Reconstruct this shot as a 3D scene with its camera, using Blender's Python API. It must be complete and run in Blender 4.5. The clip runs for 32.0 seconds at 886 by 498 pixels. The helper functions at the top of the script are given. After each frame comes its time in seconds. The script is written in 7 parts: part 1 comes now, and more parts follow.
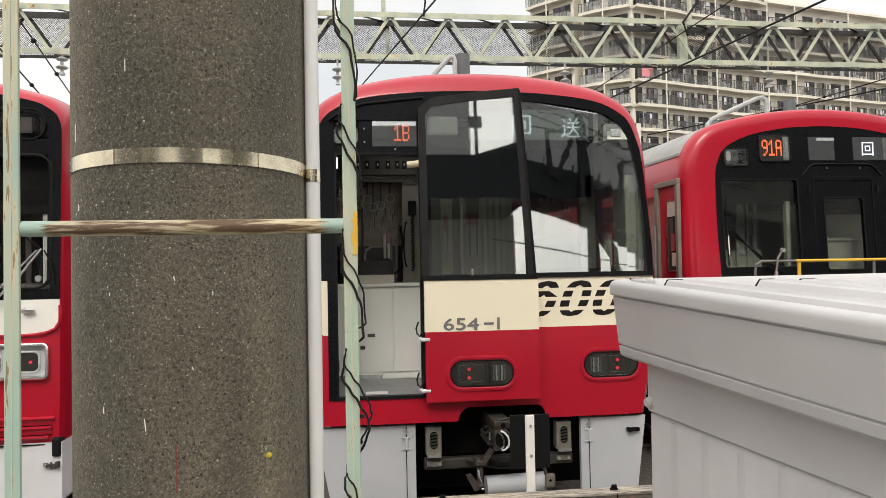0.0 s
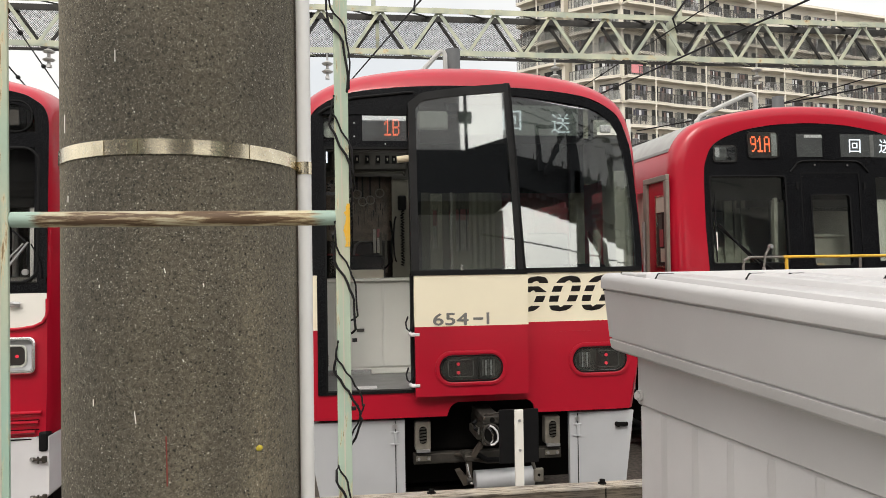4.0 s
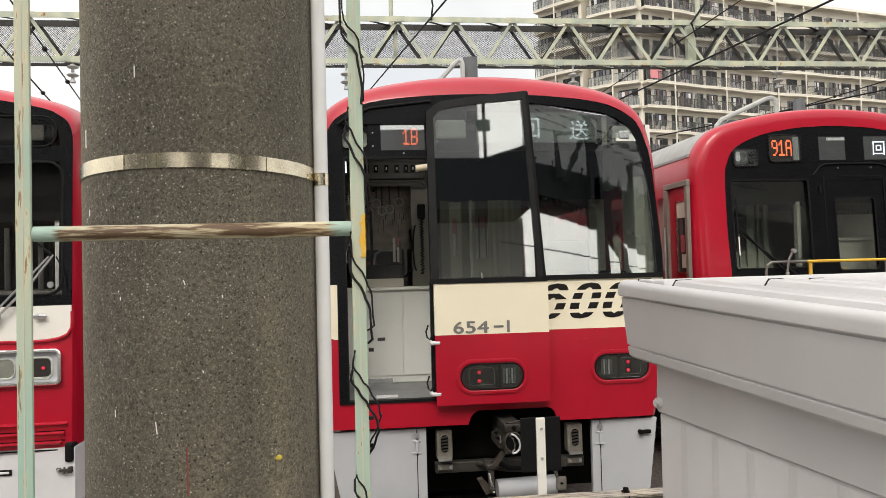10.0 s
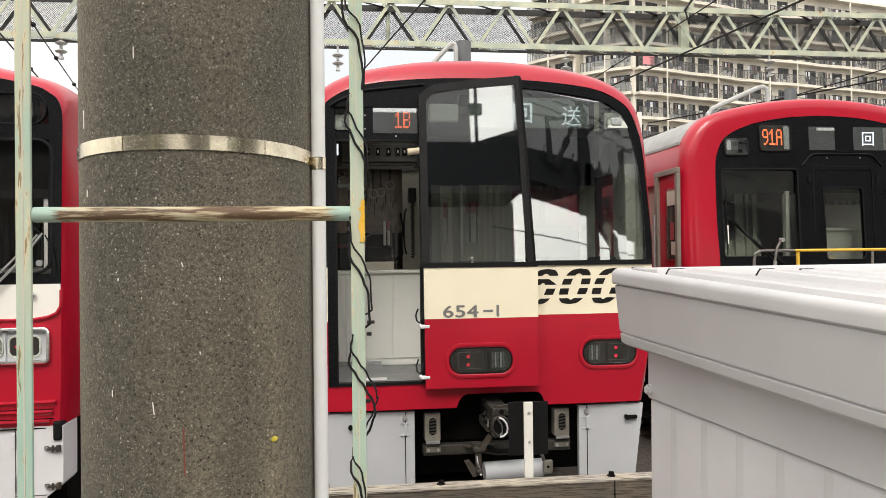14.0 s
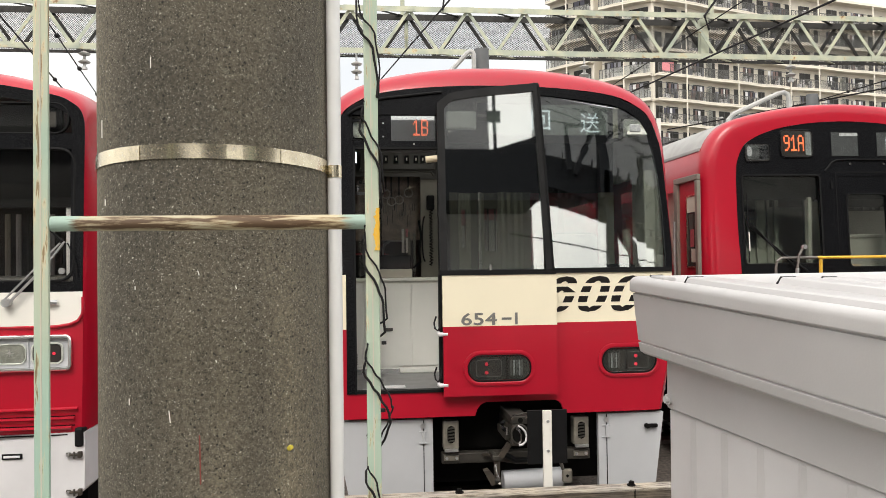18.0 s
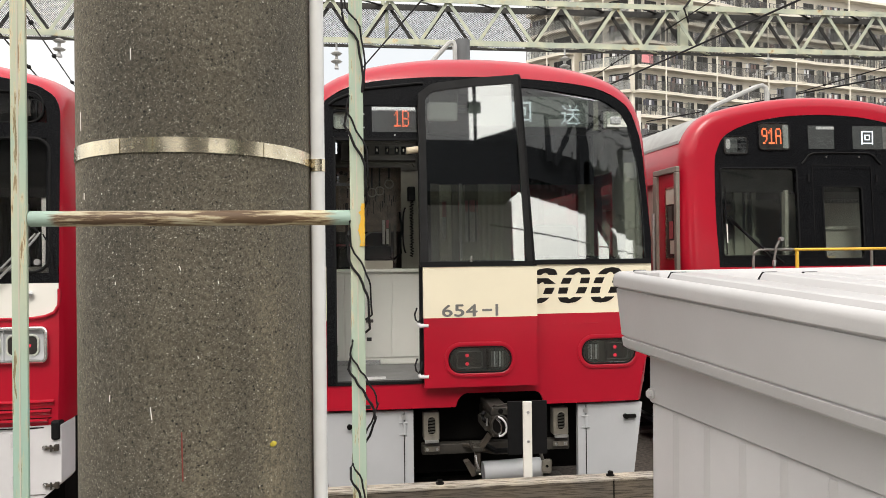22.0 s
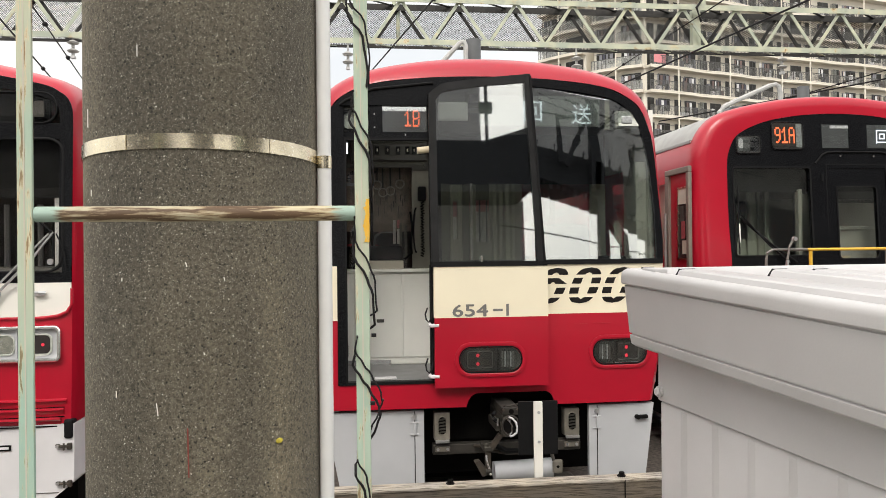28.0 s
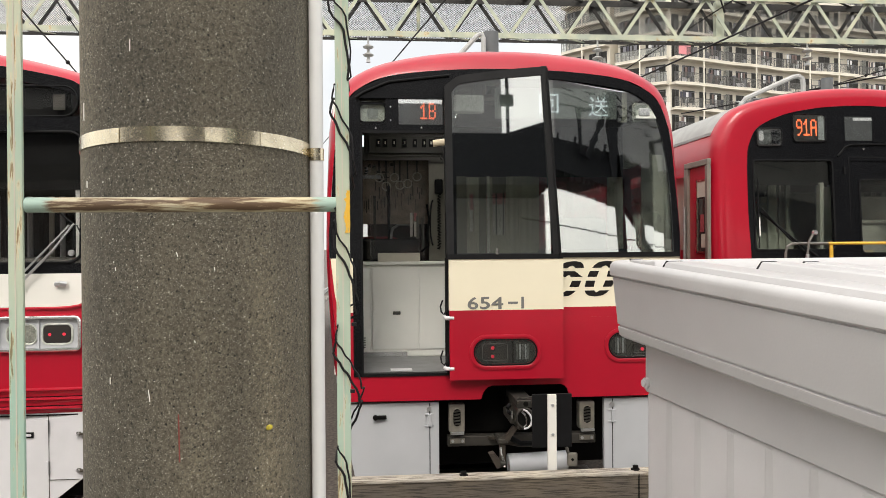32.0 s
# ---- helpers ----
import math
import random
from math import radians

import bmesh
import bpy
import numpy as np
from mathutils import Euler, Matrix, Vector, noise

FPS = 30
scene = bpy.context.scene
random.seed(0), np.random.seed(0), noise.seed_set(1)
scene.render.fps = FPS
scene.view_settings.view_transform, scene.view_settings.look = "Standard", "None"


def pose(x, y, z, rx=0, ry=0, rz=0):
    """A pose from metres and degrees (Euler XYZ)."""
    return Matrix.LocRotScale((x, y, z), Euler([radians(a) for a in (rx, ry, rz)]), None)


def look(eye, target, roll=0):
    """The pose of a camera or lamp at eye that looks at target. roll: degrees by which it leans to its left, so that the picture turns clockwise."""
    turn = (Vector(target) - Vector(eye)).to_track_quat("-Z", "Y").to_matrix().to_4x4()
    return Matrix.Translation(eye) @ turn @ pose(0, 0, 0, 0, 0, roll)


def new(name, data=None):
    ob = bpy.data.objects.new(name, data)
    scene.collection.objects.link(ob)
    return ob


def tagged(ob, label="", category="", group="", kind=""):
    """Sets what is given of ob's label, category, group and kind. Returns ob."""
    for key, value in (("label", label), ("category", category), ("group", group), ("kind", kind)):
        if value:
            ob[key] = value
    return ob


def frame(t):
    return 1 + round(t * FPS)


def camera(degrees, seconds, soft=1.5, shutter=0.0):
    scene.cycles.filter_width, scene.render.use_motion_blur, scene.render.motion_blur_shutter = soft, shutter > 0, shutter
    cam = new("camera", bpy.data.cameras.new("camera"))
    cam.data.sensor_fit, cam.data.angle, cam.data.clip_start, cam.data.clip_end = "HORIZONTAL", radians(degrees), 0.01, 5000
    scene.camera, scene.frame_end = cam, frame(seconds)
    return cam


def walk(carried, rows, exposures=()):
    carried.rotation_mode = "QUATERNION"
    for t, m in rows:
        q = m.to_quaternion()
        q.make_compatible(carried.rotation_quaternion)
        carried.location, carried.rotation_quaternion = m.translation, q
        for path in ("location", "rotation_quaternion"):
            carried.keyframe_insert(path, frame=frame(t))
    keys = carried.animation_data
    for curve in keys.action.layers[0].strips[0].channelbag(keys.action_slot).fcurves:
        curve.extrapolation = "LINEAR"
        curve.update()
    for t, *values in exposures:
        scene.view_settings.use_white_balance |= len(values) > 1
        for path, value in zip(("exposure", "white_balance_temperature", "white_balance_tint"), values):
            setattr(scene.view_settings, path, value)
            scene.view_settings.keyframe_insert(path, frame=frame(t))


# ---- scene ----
cam = camera(60, 32.0, soft=0.85)
PATH = [
    (0, look((0.0000, 0.0000, 2.2000), (1.2703, 9.9164, 2.4269), -1.000)),
    (0.5, look((0.0032, 0.0004, 2.1983), (1.2342, 9.9224, 2.3947), -1.037)),
    (1, look((0.0043, -0.0002, 2.1970), (1.2333, 9.9226, 2.3614), -1.071)),
    (1.5, look((0.0033, -0.0042, 2.1962), (1.2689, 9.9137, 2.3817), -1.020)),
    (2, look((0.0024, -0.0026, 2.1975), (1.3044, 9.9105, 2.3845), -0.859)),
    (2.5, look((0.0038, 0.0004, 2.1963), (1.3355, 9.9102, 2.3492), -0.822)),
    (3, look((0.0024, 0.0000, 2.1967), (1.3657, 9.9056, 2.3428), -0.765)),
    (3.5, look((-0.0039, 0.0011, 2.1966), (1.4084, 9.8997, 2.3501), -0.811)),
    (5.5, look((-0.0038, -0.0009, 2.1961), (1.3802, 9.9007, 2.4048), -0.877)),
    (6, look((-0.0086, -0.0022, 2.1977), (1.3913, 9.8967, 2.4253), -0.894)),
    (6.5, look((-0.0181, -0.0039, 2.1984), (1.4800, 9.8807, 2.4243), -0.827)),
    (7, look((-0.0185, -0.0054, 2.1987), (1.5319, 9.8711, 2.4257), -0.880)),
    (7.5, look((-0.0163, -0.0044, 2.1979), (1.5310, 9.8724, 2.4326), -0.939)),
    (8, look((-0.0134, -0.0025, 2.2000), (1.5009, 9.8782, 2.4803), -1.014)),
    (8.5, look((-0.0092, -0.0033, 2.2002), (1.4279, 9.8874, 2.5286), -1.191)),
    (9, look((0.0011, -0.0039, 2.2005), (1.3166, 9.9036, 2.5348), -1.403)),
    (9.5, look((0.0048, -0.0038, 2.1983), (1.2101, 9.9184, 2.5107), -1.520)),
    (10, look((0.0020, -0.0040, 2.1977), (1.1500, 9.9261, 2.4730), -1.438)),
    (10.5, look((0.0009, -0.0035, 2.1973), (1.1129, 9.9314, 2.4434), -1.319)),
    (11, look((0.0004, -0.0045, 2.1973), (1.1043, 9.9316, 2.4336), -1.178)),
    (11.5, look((-0.0010, -0.0034, 2.1977), (1.1173, 9.9316, 2.4096), -0.997)),
    (12, look((-0.0019, -0.0006, 2.2013), (1.1743, 9.9293, 2.3186), -0.879)),
    (12.5, look((-0.0067, -0.0044, 2.2003), (1.2407, 9.9174, 2.2329), -0.793)),
    (13, look((-0.0097, -0.0063, 2.2015), (1.2762, 9.9107, 2.1993), -0.604)),
    (13.5, look((-0.0119, -0.0093, 2.2016), (1.2666, 9.9086, 2.2199), -0.591)),
    (14, look((-0.0104, -0.0122, 2.2010), (1.2721, 9.9050, 2.2608), -0.619)),
    (14.5, look((-0.0106, -0.0129, 2.2028), (1.2440, 9.9078, 2.2820), -0.576)),
    (16.5, look((-0.0081, -0.0093, 2.2028), (1.1258, 9.9253, 2.3401), -0.633)),
    (17, look((-0.0062, -0.0077, 2.2034), (1.1023, 9.9295, 2.3554), -0.606)),
    (17.5, look((-0.0054, -0.0092, 2.2030), (1.0619, 9.9324, 2.3599), -0.664)),
    (18, look((-0.0051, -0.0068, 2.2022), (1.0361, 9.9376, 2.3606), -0.683)),
    (18.5, look((-0.0034, -0.0016, 2.2028), (1.0532, 9.9413, 2.3547), -0.683)),
    (19, look((-0.0077, -0.0043, 2.2030), (1.0962, 9.9332, 2.3664), -0.677)),
    (19.5, look((-0.0107, -0.0064, 2.2024), (1.1202, 9.9282, 2.3603), -0.617)),
    (20, look((-0.0113, -0.0043, 2.2032), (1.1579, 9.9259, 2.3603), -0.532)),
    (20.5, look((-0.0086, -0.0033, 2.2045), (1.1680, 9.9256, 2.3875), -0.644)),
    (21, look((-0.0070, -0.0018, 2.2078), (1.1944, 9.9250, 2.3330), -0.706)),
    (21.5, look((-0.0105, -0.0009, 2.2108), (1.2546, 9.9186, 2.2616), -0.640)),
    (22, look((-0.0117, -0.0014, 2.2093), (1.2881, 9.9137, 2.2430), -0.590)),
    (22.5, look((-0.0133, -0.0039, 2.2085), (1.2596, 9.9147, 2.2457), -0.583)),
    (23, look((-0.0121, -0.0029, 2.2069), (1.2103, 9.9220, 2.2536), -0.542)),
    (23.5, look((-0.0114, -0.0028, 2.2068), (1.1793, 9.9259, 2.2568), -0.579)),
    (24, look((-0.0109, -0.0043, 2.2068), (1.1714, 9.9254, 2.2560), -0.571)),
    (24.5, look((-0.0142, -0.0037, 2.2065), (1.2014, 9.9221, 2.2458), -0.466)),
    (25, look((-0.0110, -0.0027, 2.2057), (1.2269, 9.9204, 2.2162), -0.599)),
    (25.5, look((-0.0038, -0.0047, 2.2052), (1.2444, 9.9170, 2.2369), -0.804)),
    (27.5, look((-0.0038, 0.0034, 2.2026), (1.1029, 9.9419, 2.2358), -0.751)),
    (28, look((-0.0028, 0.0024, 2.2029), (1.1466, 9.9360, 2.2462), -0.591)),
    (28.5, look((-0.0052, 0.0017, 2.2037), (1.1768, 9.9315, 2.2508), -0.471)),
    (29, look((-0.0055, -0.0047, 2.2052), (1.1767, 9.9250, 2.2597), -0.408)),
    (29.5, look((0.0119, -0.0053, 2.2028), (1.0567, 9.9399, 2.2408), -0.375)),
    (30, look((0.0405, -0.0112, 2.2036), (0.8470, 9.9562, 2.2084), -0.199)),
    (30.5, look((0.0264, -0.0144, 2.2004), (0.8157, 9.9544, 2.1794), -0.256)),
    (31, look((0.0226, -0.0178, 2.1988), (0.9287, 9.9409, 2.1425), -0.330)),
    (31.5, look((0.0299, -0.0201, 2.1985), (0.9687, 9.9356, 2.1377), -0.440)),
    (32, look((0.0502, -0.0176, 2.2000), (0.9113, 9.9451, 2.1528), -0.385)),
]
walk(cam, PATH, [(0, 0.22), (8, 0.21), (10, 0.25), (12, 0.28), (13, 0.44), (20, 0.40), (24, 0.39), (32, 0.39)])

# ---- light ----
SKY_TURN = 200.0
world = bpy.data.worlds.new("sky")
scene.world = world
world.use_nodes = True
wn = world.node_tree.nodes
sky = wn.new("ShaderNodeTexSky")
sky.sky_type = "NISHITA"
sky.sun_disc = False
sky.sun_elevation, sky.sun_rotation = radians(48), radians(SKY_TURN)
sky.air_density, sky.dust_density, sky.ozone_density = 1.0, 6.0, 0.6
veil = wn.new("ShaderNodeMix")
veil.data_type = "RGBA"
veil.inputs["Factor"].default_value = 0.72
veil.inputs["B"].default_value = (12.6, 12.2, 11.4, 1)
cloud = wn.new("ShaderNodeTexNoise")
cloud.inputs["Scale"].default_value, cloud.inputs["Detail"].default_value = 2.2, 5
cloud_ramp = wn.new("ShaderNodeValToRGB")
cloud_ramp.color_ramp.elements[0].position, cloud_ramp.color_ramp.elements[1].position = 0.38, 0.62
cloud_ramp.color_ramp.elements[0].color = (0.70, 0.72, 0.74, 1)
cloud_ramp.color_ramp.elements[1].color = (1.0, 0.98, 0.93, 1)
cloud_gain = wn.new("ShaderNodeMix")
cloud_gain.data_type, cloud_gain.blend_type = "RGBA", "MULTIPLY"
cloud_gain.inputs["Factor"].default_value = 1.0
cloud_gain.inputs["B"].default_value = (13.4, 13.2, 12.8, 1)
sky_way = wn.new("ShaderNodeTexCoord")
world.node_tree.links.new(sky_way.outputs["Generated"], cloud.inputs["Vector"])
world.node_tree.links.new(cloud.outputs["Fac"], cloud_ramp.inputs["Fac"])
world.node_tree.links.new(cloud_ramp.outputs["Color"], cloud_gain.inputs["A"])
world.node_tree.links.new(cloud_gain.outputs["Result"], veil.inputs["B"])
wn["Background"].inputs["Strength"].default_value = 0.12
world.node_tree.links.new(sky.outputs["Color"], veil.inputs["A"])
# the sky is brighter on the side of the veiled sun, behind the platform
side = wn.new("ShaderNodeSeparateXYZ")
world.node_tree.links.new(sky_way.outputs["Generated"], side.inputs["Vector"])
glare = wn.new("ShaderNodeMapRange")
glare.inputs["From Min"].default_value, glare.inputs["From Max"].default_value = -0.9, 0.9
glare.inputs["To Min"].default_value, glare.inputs["To Max"].default_value = 1.09, 0.80
world.node_tree.links.new(side.outputs["Y"], glare.inputs["Value"])
# an overcast sky is brightest overhead
zenith = wn.new("ShaderNodeMapRange")
zenith.inputs["From Min"].default_value, zenith.inputs["From Max"].default_value = 0.40, 0.95
zenith.inputs["To Min"].default_value, zenith.inputs["To Max"].default_value = 1.0, 1.55
world.node_tree.links.new(side.outputs["Z"], zenith.inputs["Value"])
both = wn.new("ShaderNodeMath")
both.operation = "MULTIPLY"
world.node_tree.links.new(glare.outputs["Result"], both.inputs[0])
world.node_tree.links.new(zenith.outputs["Result"], both.inputs[1])
shade = wn.new("ShaderNodeVectorMath")
shade.operation = "SCALE"
world.node_tree.links.new(veil.outputs["Result"], shade.inputs[0])
world.node_tree.links.new(both.outputs["Value"], shade.inputs["Scale"])
world.node_tree.links.new(shade.outputs["Vector"], wn["Background"].inputs["Color"])
sun_data = bpy.data.lights.new("sun", "SUN")
sun_data.energy, sun_data.angle, sun_data.color = 1.2, radians(20), (1.0, 0.97, 0.92)
sun = new("sun", sun_data)
sun.matrix_world = look((0, 0, 30), (4.0, 16.0, 11.5))


# ---- materials ----
def mat(name, color, rough=0.5, metal=0.0, vary=0.12, scale=12.0, bump=0.0, fine=120.0, spread=0.0, emit=0.0, coat=0.0, spec=0.5):
    m = bpy.data.materials.new(name)
    m.use_nodes = True
    nt = m.node_tree
    n, l = nt.nodes, nt.links
    b = n["Principled BSDF"]
    b.inputs["Roughness"].default_value = rough
    b.inputs["Metallic"].default_value = metal
    b.inputs["Coat Weight"].default_value = coat
    b.inputs["Coat Roughness"].default_value = 0.13
    b.inputs["Specular IOR Level"].default_value = spec
    co = n.new("ShaderNodeTexCoord")
    a = n.new("ShaderNodeTexNoise")
    a.inputs["Scale"].default_value = scale
    a.inputs["Detail"].default_value = 6
    l.new(co.outputs["Object"], a.inputs["Vector"])
    r = n.new("ShaderNodeValToRGB")
    r.color_ramp.elements[0].position, r.color_ramp.elements[1].position = 0.3, 0.75
    r.color_ramp.elements[0].color = tuple(c * (1 - vary) for c in color) + (1,)
    r.color_ramp.elements[1].color = tuple(min(1, c * (1 + vary * 0.6)) for c in color) + (1,)
    l.new(a.outputs["Fac"], r.inputs["Fac"])
    l.new(r.outputs["Color"], b.inputs["Base Color"])
    f = n.new("ShaderNodeTexNoise")
    f.inputs["Scale"].default_value = fine
    f.inputs["Detail"].default_value = 4
    l.new(co.outputs["Object"], f.inputs["Vector"])
    mr = n.new("ShaderNodeMapRange")
    mr.inputs["To Min"].default_value, mr.inputs["To Max"].default_value = max(0.02, rough - 0.08), min(1, rough + 0.1)
    l.new(f.outputs["Fac"], mr.inputs["Value"])
    l.new(mr.outputs["Result"], b.inputs["Roughness"])
    if bump:
        bp = n.new("ShaderNodeBump")
        bp.inputs["Strength"].default_value = bump
        bp.inputs["Distance"].default_value = 0.004
        l.new(f.outputs["Fac"], bp.inputs["Height"])
        l.new(bp.outputs["Normal"], b.inputs["Normal"])
    if emit:
        b.inputs["Emission Color"].default_value = tuple(color) + (1,)
        b.inputs["Emission Strength"].default_value = emit
    return m


def glass(name, tint, gloss=0.04, gloss_rough=0.02):
    m = bpy.data.materials.new(name)
    m.use_nodes = True
    nt = m.node_tree
    n, l = nt.nodes, nt.links
    n.remove(n["Principled BSDF"])
    t = n.new("ShaderNodeBsdfTransparent")
    t.inputs["Color"].default_value = tint + (1,)
    g = n.new("ShaderNodeBsdfGlossy")
    g.inputs["Roughness"].default_value = gloss_rough
    lw = n.new("ShaderNodeLayerWeight")
    pw = n.new("ShaderNodeMath")
    pw.operation = "POWER"
    pw.inputs[1].default_value = 5.0
    l.new(lw.outputs["Facing"], pw.inputs[0])
    fr = n.new("ShaderNodeMapRange")
    fr.inputs["To Min"].default_value, fr.inputs["To Max"].default_value = gloss, 1.0
    l.new(pw.outputs[0], fr.inputs["Value"])
    mx = n.new("ShaderNodeMixShader")
    l.new(fr.outputs["Result"], mx.inputs["Fac"])
    l.new(t.outputs[0], mx.inputs[1])
    l.new(g.outputs[0], mx.inputs[2])
    l.new(mx.outputs[0], n["Material Output"].inputs["Surface"])
    return m


RED = mat("red_paint", (0.395, 0.006, 0.022), 0.36, vary=0.1, scale=1.5, coat=0.5, spec=0.22)
CREAM = mat("cream_paint", (0.83, 0.76, 0.58), 0.4, vary=0.04, scale=2)
WHITE = mat("white_paint", (0.8, 0.78, 0.72), 0.4, vary=0.05, scale=2)
FRAMEBLACK = mat("leaf_frame_black", (0.016, 0.016, 0.0165), 0.42, vary=0.3, scale=8, spec=0.2)
BLACK = mat("black_mask", (0.006, 0.0063, 0.0075), 0.26, vary=0.2, scale=4, spec=0.16)
RUBBER = mat("black_rubber", (0.007, 0.007, 0.0075), 0.6, vary=0.2, spec=0.15)
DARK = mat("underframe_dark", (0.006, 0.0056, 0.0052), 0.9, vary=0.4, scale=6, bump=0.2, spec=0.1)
SKIRT = mat("grey_skirt", (0.455, 0.465, 0.48), 0.45, vary=0.06, scale=3)
ROOFGREY = mat("roof_grey", (0.33, 0.33, 0.32), 0.7, vary=0.2, scale=5)
STEEL = mat("galvanised_steel", (0.5, 0.5, 0.5), 0.4, metal=0.8, vary=0.15)
STAINLESS = mat("stainless_steel", (0.74, 0.66, 0.50), 0.24, metal=1.0, vary=0.35, scale=14)
BINGREY = mat("grey_plastic", (0.49, 0.478, 0.48), 0.36, vary=0.16, scale=3.0, fine=300, bump=0.05)
PIPEGREY = mat("pipe_grey", (0.72, 0.72, 0.71), 0.5, vary=0.08)
BRACKETGREY = mat("bracket_grey", (0.42, 0.42, 0.41), 0.6, vary=0.15)
WALLPAINT = mat("apartment_paint", (0.72, 0.68, 0.59), 0.8, vary=0.1, scale=0.4)
BALLAST = mat("ballast", (0.13, 0.11, 0.095), 0.95, vary=0.6, scale=25, bump=1.0, fine=30)
PANE = glass("cab_glass", (0.86, 0.90, 0.89), 0.20)
SCREEN = glass("windscreen_glass", (0.88, 0.92, 0.88), 0.40)


# ---- mesh helpers ----
def box_bm(x0, x1, y0, y1, z0, z1, bevel=0.0, bm=None):
    bm = bm or bmesh.new()
    start = set(bm.edges)
    r = bmesh.ops.create_cube(bm, size=1.0, matrix=Matrix.LocRotScale(((x0 + x1) / 2, (y0 + y1) / 2, (z0 + z1) / 2), None, (abs(x1 - x0), abs(y1 - y0), abs(z1 - z0))))
    if bevel:
        bmesh.ops.bevel(bm, geom=[e for e in bm.edges if e not in start], offset=bevel, segments=2, affect="EDGES", profile=0.5)
    return bm


def rod_bm(a, b, r, n=12, bm=None, r2=None):
    bm = bm or bmesh.new()
    a, b = Vector(a), Vector(b)
    d = b - a
    m = Matrix.Translation((a + b) / 2) @ d.to_track_quat("Z", "Y").to_matrix().to_4x4()
    bmesh.ops.create_cone(bm, cap_ends=True, segments=n, radius1=r, radius2=r if r2 is None else r2, depth=d.length, matrix=m)
    return bm


def beam_bm(a, b, w, h, bm=None, up=(0, 0, 1)):
    """A bar of section w by h from a to b."""
    bm = bm or bmesh.new()
    a, b = Vector(a), Vector(b)
    d = (b - a)
    z = d.normalized()
    x = Vector(up).cross(z)
    if x.length < 1e-4:
        x = Vector((1, 0, 0))
    x.normalize()
    y = z.cross(x)
    m = Matrix((x, y, z)).transposed().to_4x4()
    bmesh.ops.create_cube(bm, size=1.0, matrix=Matrix.Translation((a + b) / 2) @ m @ Matrix.Diagonal((w, h, d.length, 1)))
    return bm


def tube_bm(points, r, n=8, bm=None):
    bm = bm or bmesh.new()
    pts = [Vector(p) for p in points]
    rings = []
    up = Vector((0.13, 0.27, 0.95)).normalized()
    for i, p in enumerate(pts):
        d = (pts[min(i + 1, len(pts) - 1)] - pts[max(i - 1, 0)]).normalized()
        x = d.cross(up)
        if x.length < 1e-3:
            x = d.cross(Vector((1, 0, 0)))
        x.normalize()
        y = d.cross(x)
        rings.append([bm.verts.new(p + r * (math.cos(2 * math.pi * k / n) * x + math.sin(2 * math.pi * k / n) * y)) for k in range(n)])
    for a, b in zip(rings, rings[1:]):
        for k in range(n):
            bm.faces.new((a[k], a[(k + 1) % n], b[(k + 1) % n], b[k]))
    bm.faces.new(rings[0][::-1])
    bm.faces.new(rings[-1])
    return bm


def part(name, bm, material, parent=None, label="", smooth=False):
    bmesh.ops.recalc_face_normals(bm, faces=bm.faces)
    me = bpy.data.meshes.new(name)
    bm.to_mesh(me)
    bm.free()
    me.materials.append(material)
    if smooth:
        for p in me.polygons:
            p.use_smooth = True
        me.set_sharp_from_angle(angle=radians(35))
    ob = new(name, me)
    if parent is not None:
        ob.parent = parent
    if label:
        ob["label"] = label
    return ob


def thing(name, label, category, at=(0, 0, 0), group="", kind=""):
    ob = new(name)
    ob.empty_display_size = 0.1
    ob.location = at
    return tagged(ob, label, category, group, kind)


# ---- ground ----
g = part("ground", box_bm(-400, 400, -300, 500, -0.5, -0.2), BALLAST)
tagged(g, "grey-brown ballast of the railway yard", "ground", kind="structure")


# ---- special materials ----
def nodes_of(m):
    return m.node_tree.nodes, m.node_tree.links, m.node_tree.nodes["Principled BSDF"]


